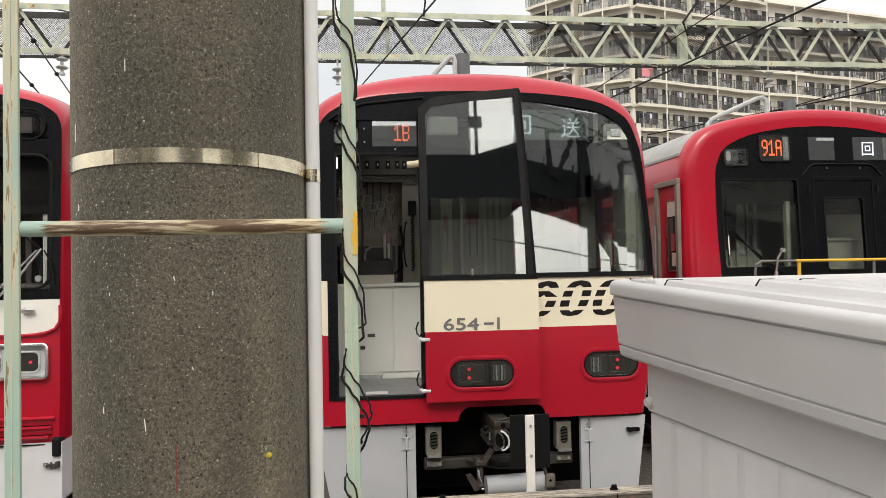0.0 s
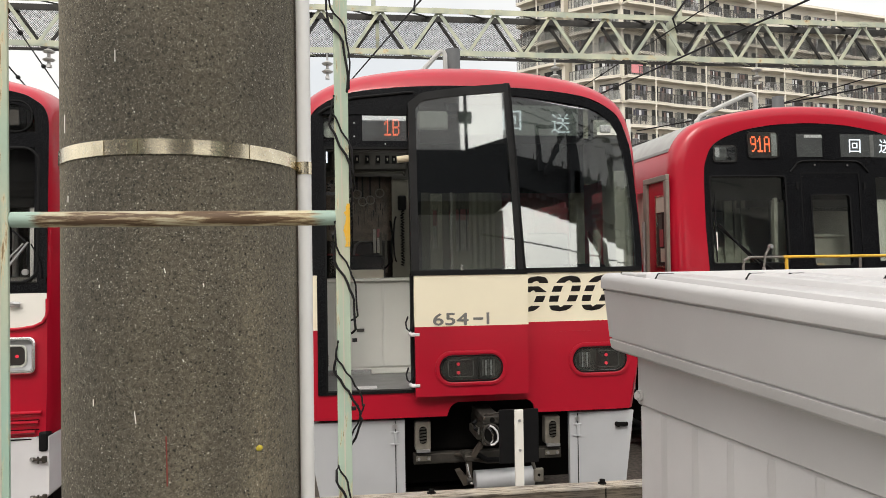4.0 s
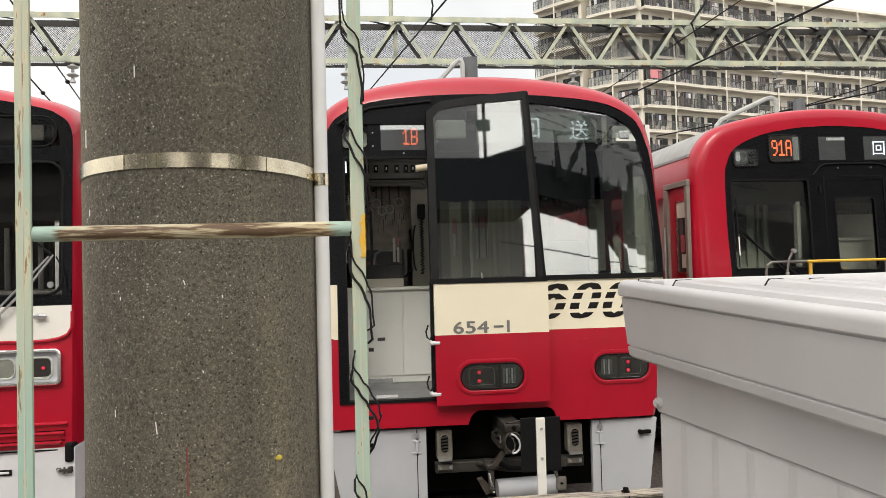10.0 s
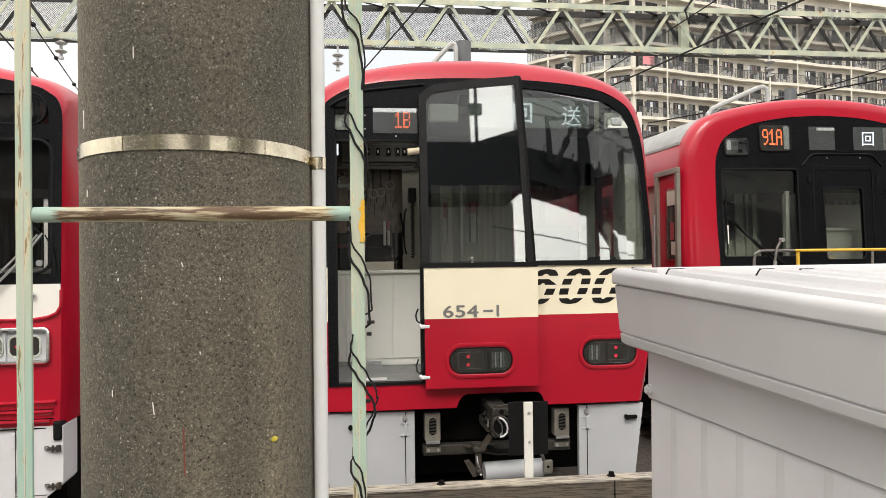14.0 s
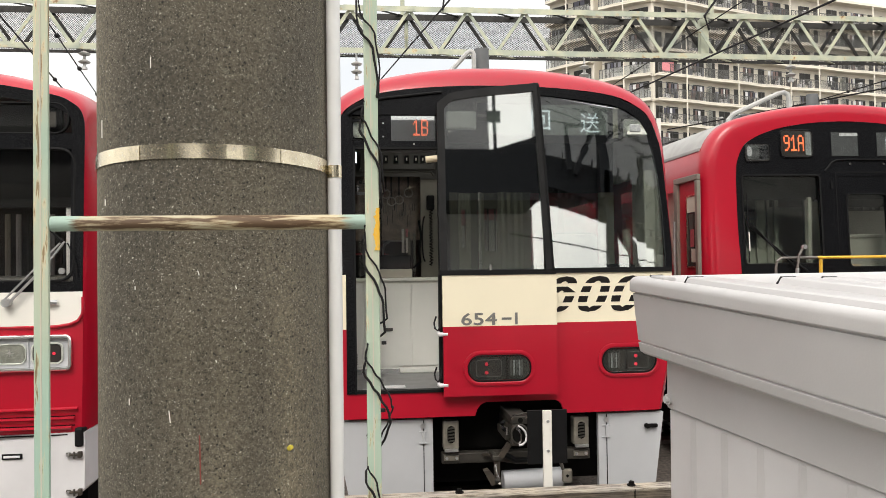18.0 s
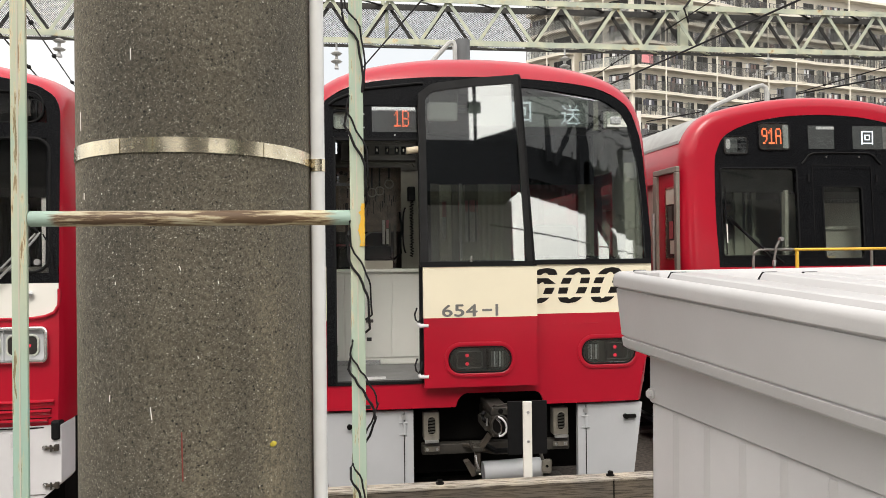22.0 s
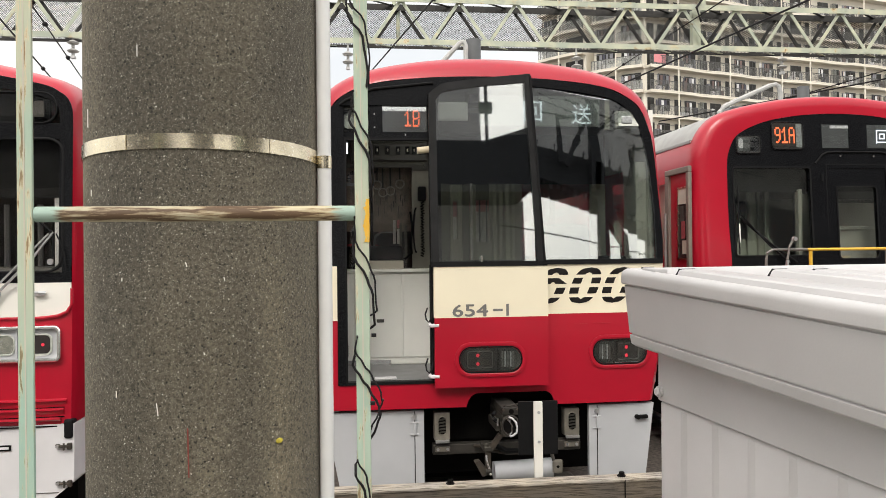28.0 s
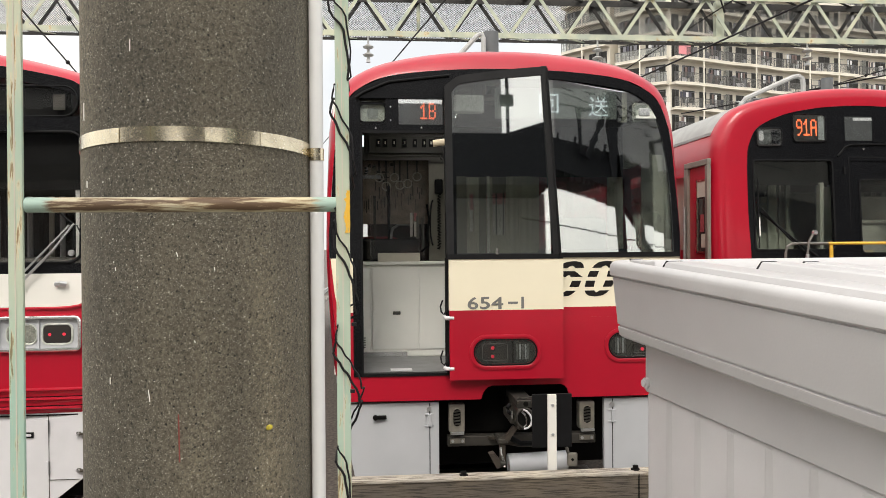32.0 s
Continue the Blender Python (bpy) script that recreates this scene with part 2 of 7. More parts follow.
def speckled(name, base, dark, light, rough=0.85, pit=260.0, band=None):
    """Weathered concrete with exposed aggregate: pale grains, dark pits, streaks."""
    m = bpy.data.materials.new(name)
    m.use_nodes = True
    n, l, b = nodes_of(m)
    co = n.new("ShaderNodeTexCoord")
    big = n.new("ShaderNodeTexNoise")
    big.inputs["Scale"].default_value, big.inputs["Detail"].default_value = 4.0, 5
    mp = n.new("ShaderNodeMapping")
    mp.inputs["Scale"].default_value = (1, 1, 0.25)
    l.new(co.outputs["Object"], mp.inputs["Vector"])
    l.new(mp.outputs["Vector"], big.inputs["Vector"])
    mid = n.new("ShaderNodeTexNoise")
    mid.inputs["Scale"].default_value, mid.inputs["Detail"].default_value, mid.inputs["Roughness"].default_value = 170, 8, 0.8
    l.new(co.outputs["Object"], mid.inputs["Vector"])
    r1 = n.new("ShaderNodeValToRGB")
    e = r1.color_ramp.elements
    e[0].position, e[0].color = 0.37, dark + (1,)
    e[1].position, e[1].color = 0.66, base + (1,)
    l.new(mid.outputs["Fac"], r1.inputs["Fac"])
    tint = n.new("ShaderNodeMix")
    tint.data_type, tint.blend_type = "RGBA", "MULTIPLY"
    tint.inputs["Factor"].default_value = 1.0
    r2 = n.new("ShaderNodeValToRGB")
    r2.color_ramp.elements[0].position, r2.color_ramp.elements[0].color = 0.35, (0.62, 0.615, 0.60, 1)
    r2.color_ramp.elements[1].position, r2.color_ramp.elements[1].color = 0.7, (1.42, 1.36, 1.22, 1)
    l.new(big.outputs["Fac"], r2.inputs["Fac"])
    l.new(r1.outputs["Color"], tint.inputs["A"])
    l.new(r2.outputs["Color"], tint.inputs["B"])
    last = tint.outputs["Result"]
    for scale, lo, hi, col, seed in ((170, 0.14, 0.22, light, 0.0), (420, 0.22, 0.36, tuple(c * 0.7 for c in light), 3.0), (pit, 0.2, 0.3, tuple(c * 0.22 for c in dark), 7.0), (420, 0.25, 0.4, tuple(c * 0.3 for c in dark), 11.0), (pit * 0.55, 0.12, 0.2, tuple(c * 0.2 for c in dark), 17.0)):
        mv = n.new("ShaderNodeMapping")
        mv.inputs["Location"].default_value = (seed, seed, seed)
        l.new(co.outputs["Object"], mv.inputs["Vector"])
        v = n.new("ShaderNodeTexVoronoi")
        v.inputs["Scale"].default_value = scale
        warp = n.new("ShaderNodeVectorMath")
        warp.operation, warp.inputs[1].default_value = "MULTIPLY_ADD", (0.011, 0.011, 0.011)
        l.new(mid.outputs["Color"], warp.inputs[0])
        l.new(mv.outputs["Vector"], warp.inputs[2])
        l.new(warp.outputs["Vector"], v.inputs["Vector"])
        pick = n.new("ShaderNodeSeparateColor")
        l.new(v.outputs["Color"], pick.inputs["Color"])
        few = n.new("ShaderNodeMath")
        few.operation = "GREATER_THAN"
        few.inputs[1].default_value = 0.80 if scale < 180 else 0.62
        l.new(pick.outputs["Red"], few.inputs[0])
        near = n.new("ShaderNodeMapRange")
        near.inputs["From Min"].default_value, near.inputs["From Max"].default_value = hi, lo
        l.new(v.outputs["Distance"], near.inputs["Value"])
        mul = n.new("ShaderNodeMath")
        mul.operation = "MULTIPLY"
        l.new(few.outputs[0], mul.inputs[0])
        l.new(near.outputs["Result"], mul.inputs[1])
        mx = n.new("ShaderNodeMix")
        mx.data_type = "RGBA"
        l.new(mul.outputs[0], mx.inputs["Factor"])
        l.new(last, mx.inputs["A"])
        mx.inputs["B"].default_value = col + (1,)
        last = mx.outputs["Result"]
    if band:
        # a pale band down one side, stronger lower, broken by the grain
        sp = n.new("ShaderNodeSeparateXYZ")
        l.new(co.outputs["Object"], sp.inputs["Vector"])
        off = n.new("ShaderNodeMath")
        off.operation = "SUBTRACT"
        off.inputs[1].default_value = band[0]
        l.new(sp.outputs["X"], off.inputs[0])
        ab = n.new("ShaderNodeMath")
        ab.operation = "ABSOLUTE"
        l.new(off.outputs[0], ab.inputs[0])
        wide = n.new("ShaderNodeMapRange")
        wide.inputs["From Min"].default_value, wide.inputs["From Max"].default_value = band[1], 0.0
        l.new(ab.outputs[0], wide.inputs["Value"])
        low = n.new("ShaderNodeMapRange")
        low.inputs["From Min"].default_value, low.inputs["From Max"].default_value = band[2], band[2] - 0.35
        l.new(sp.outputs["Z"], low.inputs["Value"])
        both = n.new("ShaderNodeMath")
        both.operation = "MULTIPLY"
        l.new(wide.outputs["Result"], both.inputs[0])
        l.new(low.outputs["Result"], both.inputs[1])
        amt = n.new("ShaderNodeMath")
        amt.operation = "MULTIPLY"
        l.new(both.outputs[0], amt.inputs[0])
        l.new(big.outputs["Fac"], amt.inputs[1])
        run = n.new("ShaderNodeMix")
        run.data_type, run.blend_type = "RGBA", "MULTIPLY"
        l.new(amt.outputs[0], run.inputs["Factor"])
        l.new(last, run.inputs["A"])
        run.inputs["B"].default_value = (2.2, 2.15, 2.0, 1)
        last = run.outputs["Result"]
    l.new(last, b.inputs["Base Color"])
    b.inputs["Roughness"].default_value = rough
    bp = n.new("ShaderNodeBump")
    bp.inputs["Strength"].default_value, bp.inputs["Distance"].default_value = 0.8, 0.003
    l.new(mid.outputs["Fac"], bp.inputs["Height"])
    l.new(bp.outputs["Normal"], b.inputs["Normal"])
    return m


def worn(name, paint, under, streak, axis_scale, amount=0.5, rough=0.65, scale=6.0, low=(0.82, 0.84, 0.86), high=(1.1, 1.08, 1.0), ends=None, soft=0.05):
    """Paint worn through to what lies under it, in patches drawn out along one axis."""
    m = bpy.data.materials.new(name)
    m.use_nodes = True
    n, l, b = nodes_of(m)
    co = n.new("ShaderNodeTexCoord")
    mp = n.new("ShaderNodeMapping")
    mp.inputs["Scale"].default_value = axis_scale
    l.new(co.outputs["Object"], mp.inputs["Vector"])
    a = n.new("ShaderNodeTexNoise")
    a.inputs["Scale"].default_value, a.inputs["Detail"].default_value, a.inputs["Roughness"].default_value = scale, 8, 0.65
    l.new(mp.outputs["Vector"], a.inputs["Vector"])
    r = n.new("ShaderNodeValToRGB")
    e = r.color_ramp.elements
    e[0].position, e[0].color = amount - soft * 0.8, under + (1,)
    e[1].position, e[1].color = amount + soft, paint + (1,)
    k = r.color_ramp.elements.new(amount)
    k.color = streak + (1,)
    l.new(a.outputs["Fac"], r.inputs["Fac"])
    t = n.new("ShaderNodeTexNoise")
    t.inputs["Scale"].default_value, t.inputs["Detail"].default_value = 3.0, 3
    l.new(co.outputs["Object"], t.inputs["Vector"])
    r2 = n.new("ShaderNodeValToRGB")
    r2.color_ramp.elements[0].color, r2.color_ramp.elements[1].color = (0.82, 0.84, 0.86, 1), (1.1, 1.08, 1.0, 1)
    l.new(t.outputs["Fac"], r2.inputs["Fac"])
    mx = n.new("ShaderNodeMix")
    mx.data_type, mx.blend_type = "RGBA", "MULTIPLY"
    mx.inputs["Factor"].default_value = 1.0
    l.new(r.outputs["Color"], mx.inputs["A"])
    l.new(r2.outputs["Color"], mx.inputs["B"])
    r2.color_ramp.elements[0].color, r2.color_ramp.elements[1].color = low + (1,), high + (1,)
    r2.color_ramp.elements[0].position, r2.color_ramp.elements[1].position = 0.38, 0.64
    last = mx.outputs["Result"]
    if ends:
        # sound paint towards both ends, with a ragged border
        sp = n.new("ShaderNodeSeparateXYZ")
        l.new(co.outputs["Object"], sp.inputs["Vector"])
        off = n.new("ShaderNodeMath")
        off.operation = "SUBTRACT"
        off.inputs[1].default_value = ends[0]
        l.new(sp.outputs["X"], off.inputs[0])
        ab = n.new("ShaderNodeMath")
        ab.operation = "ABSOLUTE"
        l.new(off.outputs[0], ab.inputs[0])
        rag = n.new("ShaderNodeMath")
        rag.operation, rag.inputs[1].default_value = "MULTIPLY_ADD", 0.09
        l.new(a.outputs["Fac"], rag.inputs[0])
        l.new(ab.outputs[0], rag.inputs[2])
        away = n.new("ShaderNodeMapRange")
        away.inputs["From Min"].default_value, away.inputs["From Max"].default_value = ends[1], ends[1] + 0.012
        l.new(rag.outputs[0], away.inputs["Value"])
        em = n.new("ShaderNodeMix")
        em.data_type = "RGBA"
        l.new(away.outputs["Result"], em.inputs["Factor"])
        l.new(last, em.inputs["A"])
        em.inputs["B"].default_value = ends[2] + (1,)
        last = em.outputs["Result"]
    l.new(last, b.inputs["Base Color"])
    b.inputs["Roughness"].default_value = rough
    bp = n.new("ShaderNodeBump")
    bp.inputs["Strength"].default_value, bp.inputs["Distance"].default_value = 0.5, 0.0015
    l.new(a.outputs["Fac"], bp.inputs["Height"])
    l.new(bp.outputs["Normal"], b.inputs["Normal"])
    return m


def screen(name, color, cover=0.5, pitch=60.0):
    """Woven wire seen from afar: fine open weave."""
    m = bpy.data.materials.new(name)
    m.use_nodes = True
    n, l, b = nodes_of(m)
    b.inputs["Base Color"].default_value, b.inputs["Roughness"].default_value = color + (1,), 0.7
    co = n.new("ShaderNodeTexCoord")
    facs = []
    for turn in (radians(35), radians(-35)):
        mp = n.new("ShaderNodeMapping")
        mp.inputs["Rotation"].default_value = (0, turn, 0)
        l.new(co.outputs["Object"], mp.inputs["Vector"])
        w = n.new("ShaderNodeTexWave")
        w.bands_direction = "X"
        w.inputs["Scale"].default_value = pitch / 6.28
        l.new(mp.outputs["Vector"], w.inputs["Vector"])
        g_ = n.new("ShaderNodeMath")
        g_.operation = "GREATER_THAN"
        g_.inputs[1].default_value = 1 - cover * 0.55
        l.new(w.outputs["Fac"], g_.inputs[0])
        facs.append(g_)
    mxm = n.new("ShaderNodeMath")
    mxm.operation = "MAXIMUM"
    l.new(facs[0].outputs[0], mxm.inputs[0])
    l.new(facs[1].outputs[0], mxm.inputs[1])
    tr = n.new("ShaderNodeBsdfTransparent")
    ms = n.new("ShaderNodeMixShader")
    l.new(mxm.outputs[0], ms.inputs["Fac"])
    l.new(tr.outputs[0], ms.inputs[1])
    l.new(b.outputs[0], ms.inputs[2])
    l.new(ms.outputs[0], n["Material Output"].inputs["Surface"])
    return m


def glow(name, color, strength):
    m = bpy.data.materials.new(name)
    m.use_nodes = True
    n, l, b = nodes_of(m)
    b.inputs["Base Color"].default_value = (0.02, 0.02, 0.02, 1)
    b.inputs["Emission Color"].default_value = color + (1,)
    b.inputs["Emission Strength"].default_value = strength
    return m


POLE = speckled("weathered_pole_concrete", (0.218, 0.196, 0.152), (0.058, 0.052, 0.040), (0.54, 0.51, 0.43), pit=170.0, band=(0.135, 0.035, 1.15))
SLAB = speckled("platform_concrete", (0.3, 0.29, 0.27), (0.2, 0.19, 0.18), (0.45, 0.44, 0.42))
RAILPAINT = worn("ladder_paint", (0.39, 0.455, 0.39), (0.22, 0.16, 0.09), (0.52, 0.48, 0.36), (36, 36, 4), 0.405, scale=4, low=(0.8, 1.0, 0.97), high=(1.25, 1.12, 0.98))
RUNGPAINT = worn("worn_rung_paint", (0.47, 0.42, 0.30), (0.10, 0.058, 0.03), (0.30, 0.23, 0.14), (5, 60, 60), 0.50, scale=2.2, soft=0.06, ends=(-0.19, 0.205, (0.31, 0.42, 0.36)))
YELLOW = worn("yellow_tape", (0.66, 0.38, 0.03), (0.36, 0.27, 0.11), (0.62, 0.42, 0.10), (60, 60, 30), 0.42, scale=3)
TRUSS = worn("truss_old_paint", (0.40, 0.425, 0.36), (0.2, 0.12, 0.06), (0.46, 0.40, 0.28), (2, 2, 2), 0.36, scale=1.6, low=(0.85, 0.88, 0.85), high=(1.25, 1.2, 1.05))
# near-black copy of the truss paint: shade on the rear side put into colour
TRUSSSHADE = worn("truss_shaded_back", (0.014, 0.013, 0.012), (0.009, 0.008, 0.007), (0.025, 0.022, 0.019), (2, 2, 2), 0.5, scale=1.5)
# paler copy of the timber, for the daylit top edge
TIMBERLIT = worn("timber_lit_tone", (0.40, 0.36, 0.31), (0.12, 0.10, 0.08), (0.28, 0.245, 0.20), (2.5, 40, 60), 0.47, rough=0.9, scale=2.0)
TIMBER = worn("grey_timber", (0.135, 0.112, 0.088), (0.055, 0.044, 0.034), (0.095, 0.078, 0.06), (2.5, 40, 60), 0.47, rough=0.9, scale=2.0)
MESH = screen("wire_screen", (0.05, 0.052, 0.05), 0.36, 74.0)
RAILING = screen("balcony_bars", (0.12, 0.12, 0.115), 0.08, 34.0)
FROSTED = screen("frosted_balcony_panel", (0.34, 0.35, 0.33), 0.25, 34.0)
ORANGE = glow("amber_led", (1.0, 0.15, 0.045), 2.3)
WHITELED = glow("white_led", (0.86, 0.93, 1.0), 1.2)
REDLED = glow("red_led", (1.0, 0.02, 0.06), 0.75)
BLACKINK = mat("black_ink", (0.02, 0.016, 0.014), 0.5)
GREYINK = mat("grey_ink", (0.17, 0.165, 0.155), 0.5)
LENS = glass("lamp_lens", (0.88, 0.9, 0.89), 0.14)
SMOKE = glass("smoked_glass", (0.92, 0.92, 0.90), 0.05)
CABDRAB = mat("cab_stone_grey", (0.20, 0.19, 0.155), 0.55, vary=0.1)
CABGREY = mat("cab_grey", (0.80, 0.80, 0.75), 0.5, vary=0.05, scale=3)
CABOLIVE = mat("cab_olive_panel", (0.52, 0.51, 0.41), 0.5, vary=0.12, scale=3)
SALOONBROWN = mat("saloon_brown_panel", (0.34, 0.28, 0.23), 0.7, vary=0.35, scale=14)
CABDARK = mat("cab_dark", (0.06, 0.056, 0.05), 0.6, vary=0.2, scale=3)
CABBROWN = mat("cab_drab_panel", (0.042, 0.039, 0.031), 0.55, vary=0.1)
SEATRED = mat("seat_moquette", (0.34, 0.05, 0.06), 0.9, vary=0.3, scale=30)
LAMPWELL = mat("lamp_well", (0.016, 0.016, 0.016), 0.4, vary=0.6, scale=30)
CLEARCELL = mat("lamp_clear_cell", (0.42, 0.44, 0.44), 0.25, vary=0.4, scale=60)
LAMPGREY = mat("lamp_inner_grey", (0.12, 0.125, 0.12), 0.3, vary=0.5, scale=40)
CABBEIGE = mat("cab_beige_panel", (0.68, 0.63, 0.52), 0.55, vary=0.15, scale=4)
CABPALE = mat("cab_cream_panel", (0.52, 0.49, 0.41), 0.55, vary=0.06)
FLOORM = mat("cab_floor", (0.22, 0.22, 0.22), 0.6, vary=0.15, scale=10)
CHROME = mat("bright_metal", (0.8, 0.8, 0.8), 0.18, metal=1.0)
GREENISH = mat("lamp_reflector", (0.62, 0.64, 0.58), 0.3, metal=0.2, vary=0.25, scale=25)
DIRTYWHITE = mat("dirty_white_paint", (0.66, 0.65, 0.66), 0.5, vary=0.12, scale=2.5)
CABLE = mat("black_cable", (0.012, 0.011, 0.012), 0.6, spec=0.2)
PORCELAIN = mat("porcelain", (0.40, 0.40, 0.38), 0.35)
DARKPANE = mat("dark_window", (0.04, 0.038, 0.034), 0.2, vary=0.5, scale=0.8, spec=0.22)
RAILCAP = mat("dark_railing_metal", (0.075, 0.073, 0.07), 0.5, vary=0.2, scale=2)
# dark tone of the unseen shapes mirrored in the panes
REFLECTDARK = mat("reflection_dark", (0.030, 0.0315, 0.036), 0.9, vary=0.3, spec=0.1)
LAUNDRY = mat("pink_cloth", (0.65, 0.25, 0.27), 0.9)
CLOTHS = [mat("cloth_dark", (0.06, 0.06, 0.08), 0.9), mat("cloth_pale", (0.6, 0.6, 0.6), 0.9), mat("cloth_grey", (0.2, 0.2, 0.22), 0.9), mat("cloth_brown", (0.16, 0.11, 0.10), 0.9)]
YELLOWRAIL = mat("yellow_rail_paint", (0.7, 0.42, 0.04), 0.45)


def grid_bm(rows, bm=None, closed_u=False):
    bm = bm or bmesh.new()
    vs = [[bm.verts.new(p) for p in row] for row in rows]
    for a, b in zip(vs, vs[1:]):
        for k in range(len(a) - (0 if closed_u else 1)):
            k2 = (k + 1) % len(a)
            bm.faces.new((a[k], a[k2], b[k2], b[k]))
    return bm


def slab_of(front, back):
    """A closed plate between two matching grids of points."""
    bm = bmesh.new()
    f = [[bm.verts.new(p) for p in row] for row in front]
    b = [[bm.verts.new(p) for p in row] for row in back]
    nr, nc = len(f), len(f[0])
    for i in range(nr - 1):
        for j in range(nc - 1):
            bm.faces.new((f[i][j], f[i][j + 1], f[i + 1][j + 1], f[i + 1][j]))
            bm.faces.new((b[i][j], b[i + 1][j], b[i + 1][j + 1], b[i][j + 1]))
    for i in range(nr - 1):
        bm.faces.new((f[i][0], f[i + 1][0], b[i + 1][0], b[i][0]))
        bm.faces.new((f[i][-1], b[i][-1], b[i + 1][-1], f[i + 1][-1]))
    for j in range(nc - 1):
        bm.faces.new((f[0][j], b[0][j], b[0][j + 1], f[0][j + 1]))
        bm.faces.new((f[-1][j], f[-1][j + 1], b[-1][j + 1], b[-1][j]))
    return bm


def lerp_of(pts):
    xs, ys = [p[0] for p in pts], [p[1] for p in pts]
    return lambda x: float(np.interp(x, xs, ys))


class Face:
    """The raked front of a train: plates follow it at a set distance."""

    def __init__(self, y, knee=2.1, rake=0.06, cx=0.0, bow=0.03):
        self.y, self.knee, self.rake, self.cx, self.bow = y, knee, rake, cx, bow

    def at(self, x, z, off=0.0):
        d = abs(x - self.cx) / 1.45
        return (x, self.y + max(0, z - self.knee) * self.rake + self.bow * d ** 4 - off, z)

    def plate(self, fn, off, thick, nu=10, nv=6):
        grid = [[fn(u / nu, v / nv) for u in range(nu + 1)] for v in range(nv + 1)]
        return slab_of([[self.at(x, z, off) for x, z in r] for r in grid], [[self.at(x, z, off - thick) for x, z in r] for r in grid])

    def columns(self, x0, x1, zb, zt, off, thick, nu=10, nv=4):
        """Plate between heights zb and zt (numbers or functions of x)."""
        lo = zb if callable(zb) else (lambda x: zb)
        hi = zt if callable(zt) else (lambda x: zt)

        def fn(u, v):
            x = x0 + (x1 - x0) * u
            return x, lo(x) + (hi(x) - lo(x)) * v
        return self.plate(fn, off, thick, nu, nv)

    def rows(self, z0, z1, xl, xr, off, thick, nu=2, nv=10):
        """Plate between edges xl and xr (numbers or functions of z)."""
        a = xl if callable(xl) else (lambda z: xl)
        c = xr if callable(xr) else (lambda z: xr)

        def fn(u, v):
            z = z0 + (z1 - z0) * v
            return a(z) + (c(z) - a(z)) * u, z
        return self.plate(fn, off, thick, nu, nv)

    def ring(self, x0, x1, z0, z1, r, width, off, thick, seg=8):
        """A rounded frame round the box x0..x1, z0..z1, of that width, outwards."""
        def path(g):
            out = []
            for cx_, cz_, a0 in ((x1 - r, z1 - r, 0), (x0 + r, z1 - r, 90), (x0 + r, z0 + r, 180), (x1 - r, z0 + r, 270)):
                for k in range(seg + 1):
                    a = radians(a0 + 90 * k / seg)
                    out.append((cx_ + (r + g) * math.cos(a), cz_ + (r + g) * math.sin(a)))
            return out
        i, o = path(0), path(width)
        rows = [[self.at(*p, off=off - thick) for p in o], [self.at(*p, off=off * 0.8) for p in o], [self.at(*p, off=off) for p in [((a[0] * 0.7 + c[0] * 0.3), (a[1] * 0.7 + c[1] * 0.3)) for a, c in zip(o, i)]],
                [self.at(*p, off=off) for p in [((a[0] * 0.3 + c[0] * 0.7), (a[1] * 0.3 + c[1] * 0.7)) for a, c in zip(o, i)]], [self.at(*p, off=off * 0.6) for p in i], [self.at(*p, off=off - thick) for p in i]]
        return grid_bm(rows, closed_u=True)

    def rounded(self, x0, x1, z0, z1, r, off, thick, seg=8):
        """A rounded plate."""
        pts = []
        for cx_, cz_, a0 in ((x1 - r, z1 - r, 0), (x0 + r, z1 - r, 90), (x0 + r, z0 + r, 180), (x1 - r, z0 + r, 270)):
            for k in range(seg + 1):
                a = radians(a0 + 90 * k / seg)
                pts.append((cx_ + r * math.cos(a), cz_ + r * math.sin(a)))
        bm = bmesh.new()
        f = [bm.verts.new(self.at(*p, off=off)) for p in pts]
        b = [bm.verts.new(self.at(*p, off=off - thick)) for p in pts]
        bm.faces.new(f)
        bm.faces.new(b[::-1])
        for k in range(len(f)):
            bm.faces.new((f[k], b[k], b[(k + 1) % len(f)], f[(k + 1) % len(f)]))
        return bm


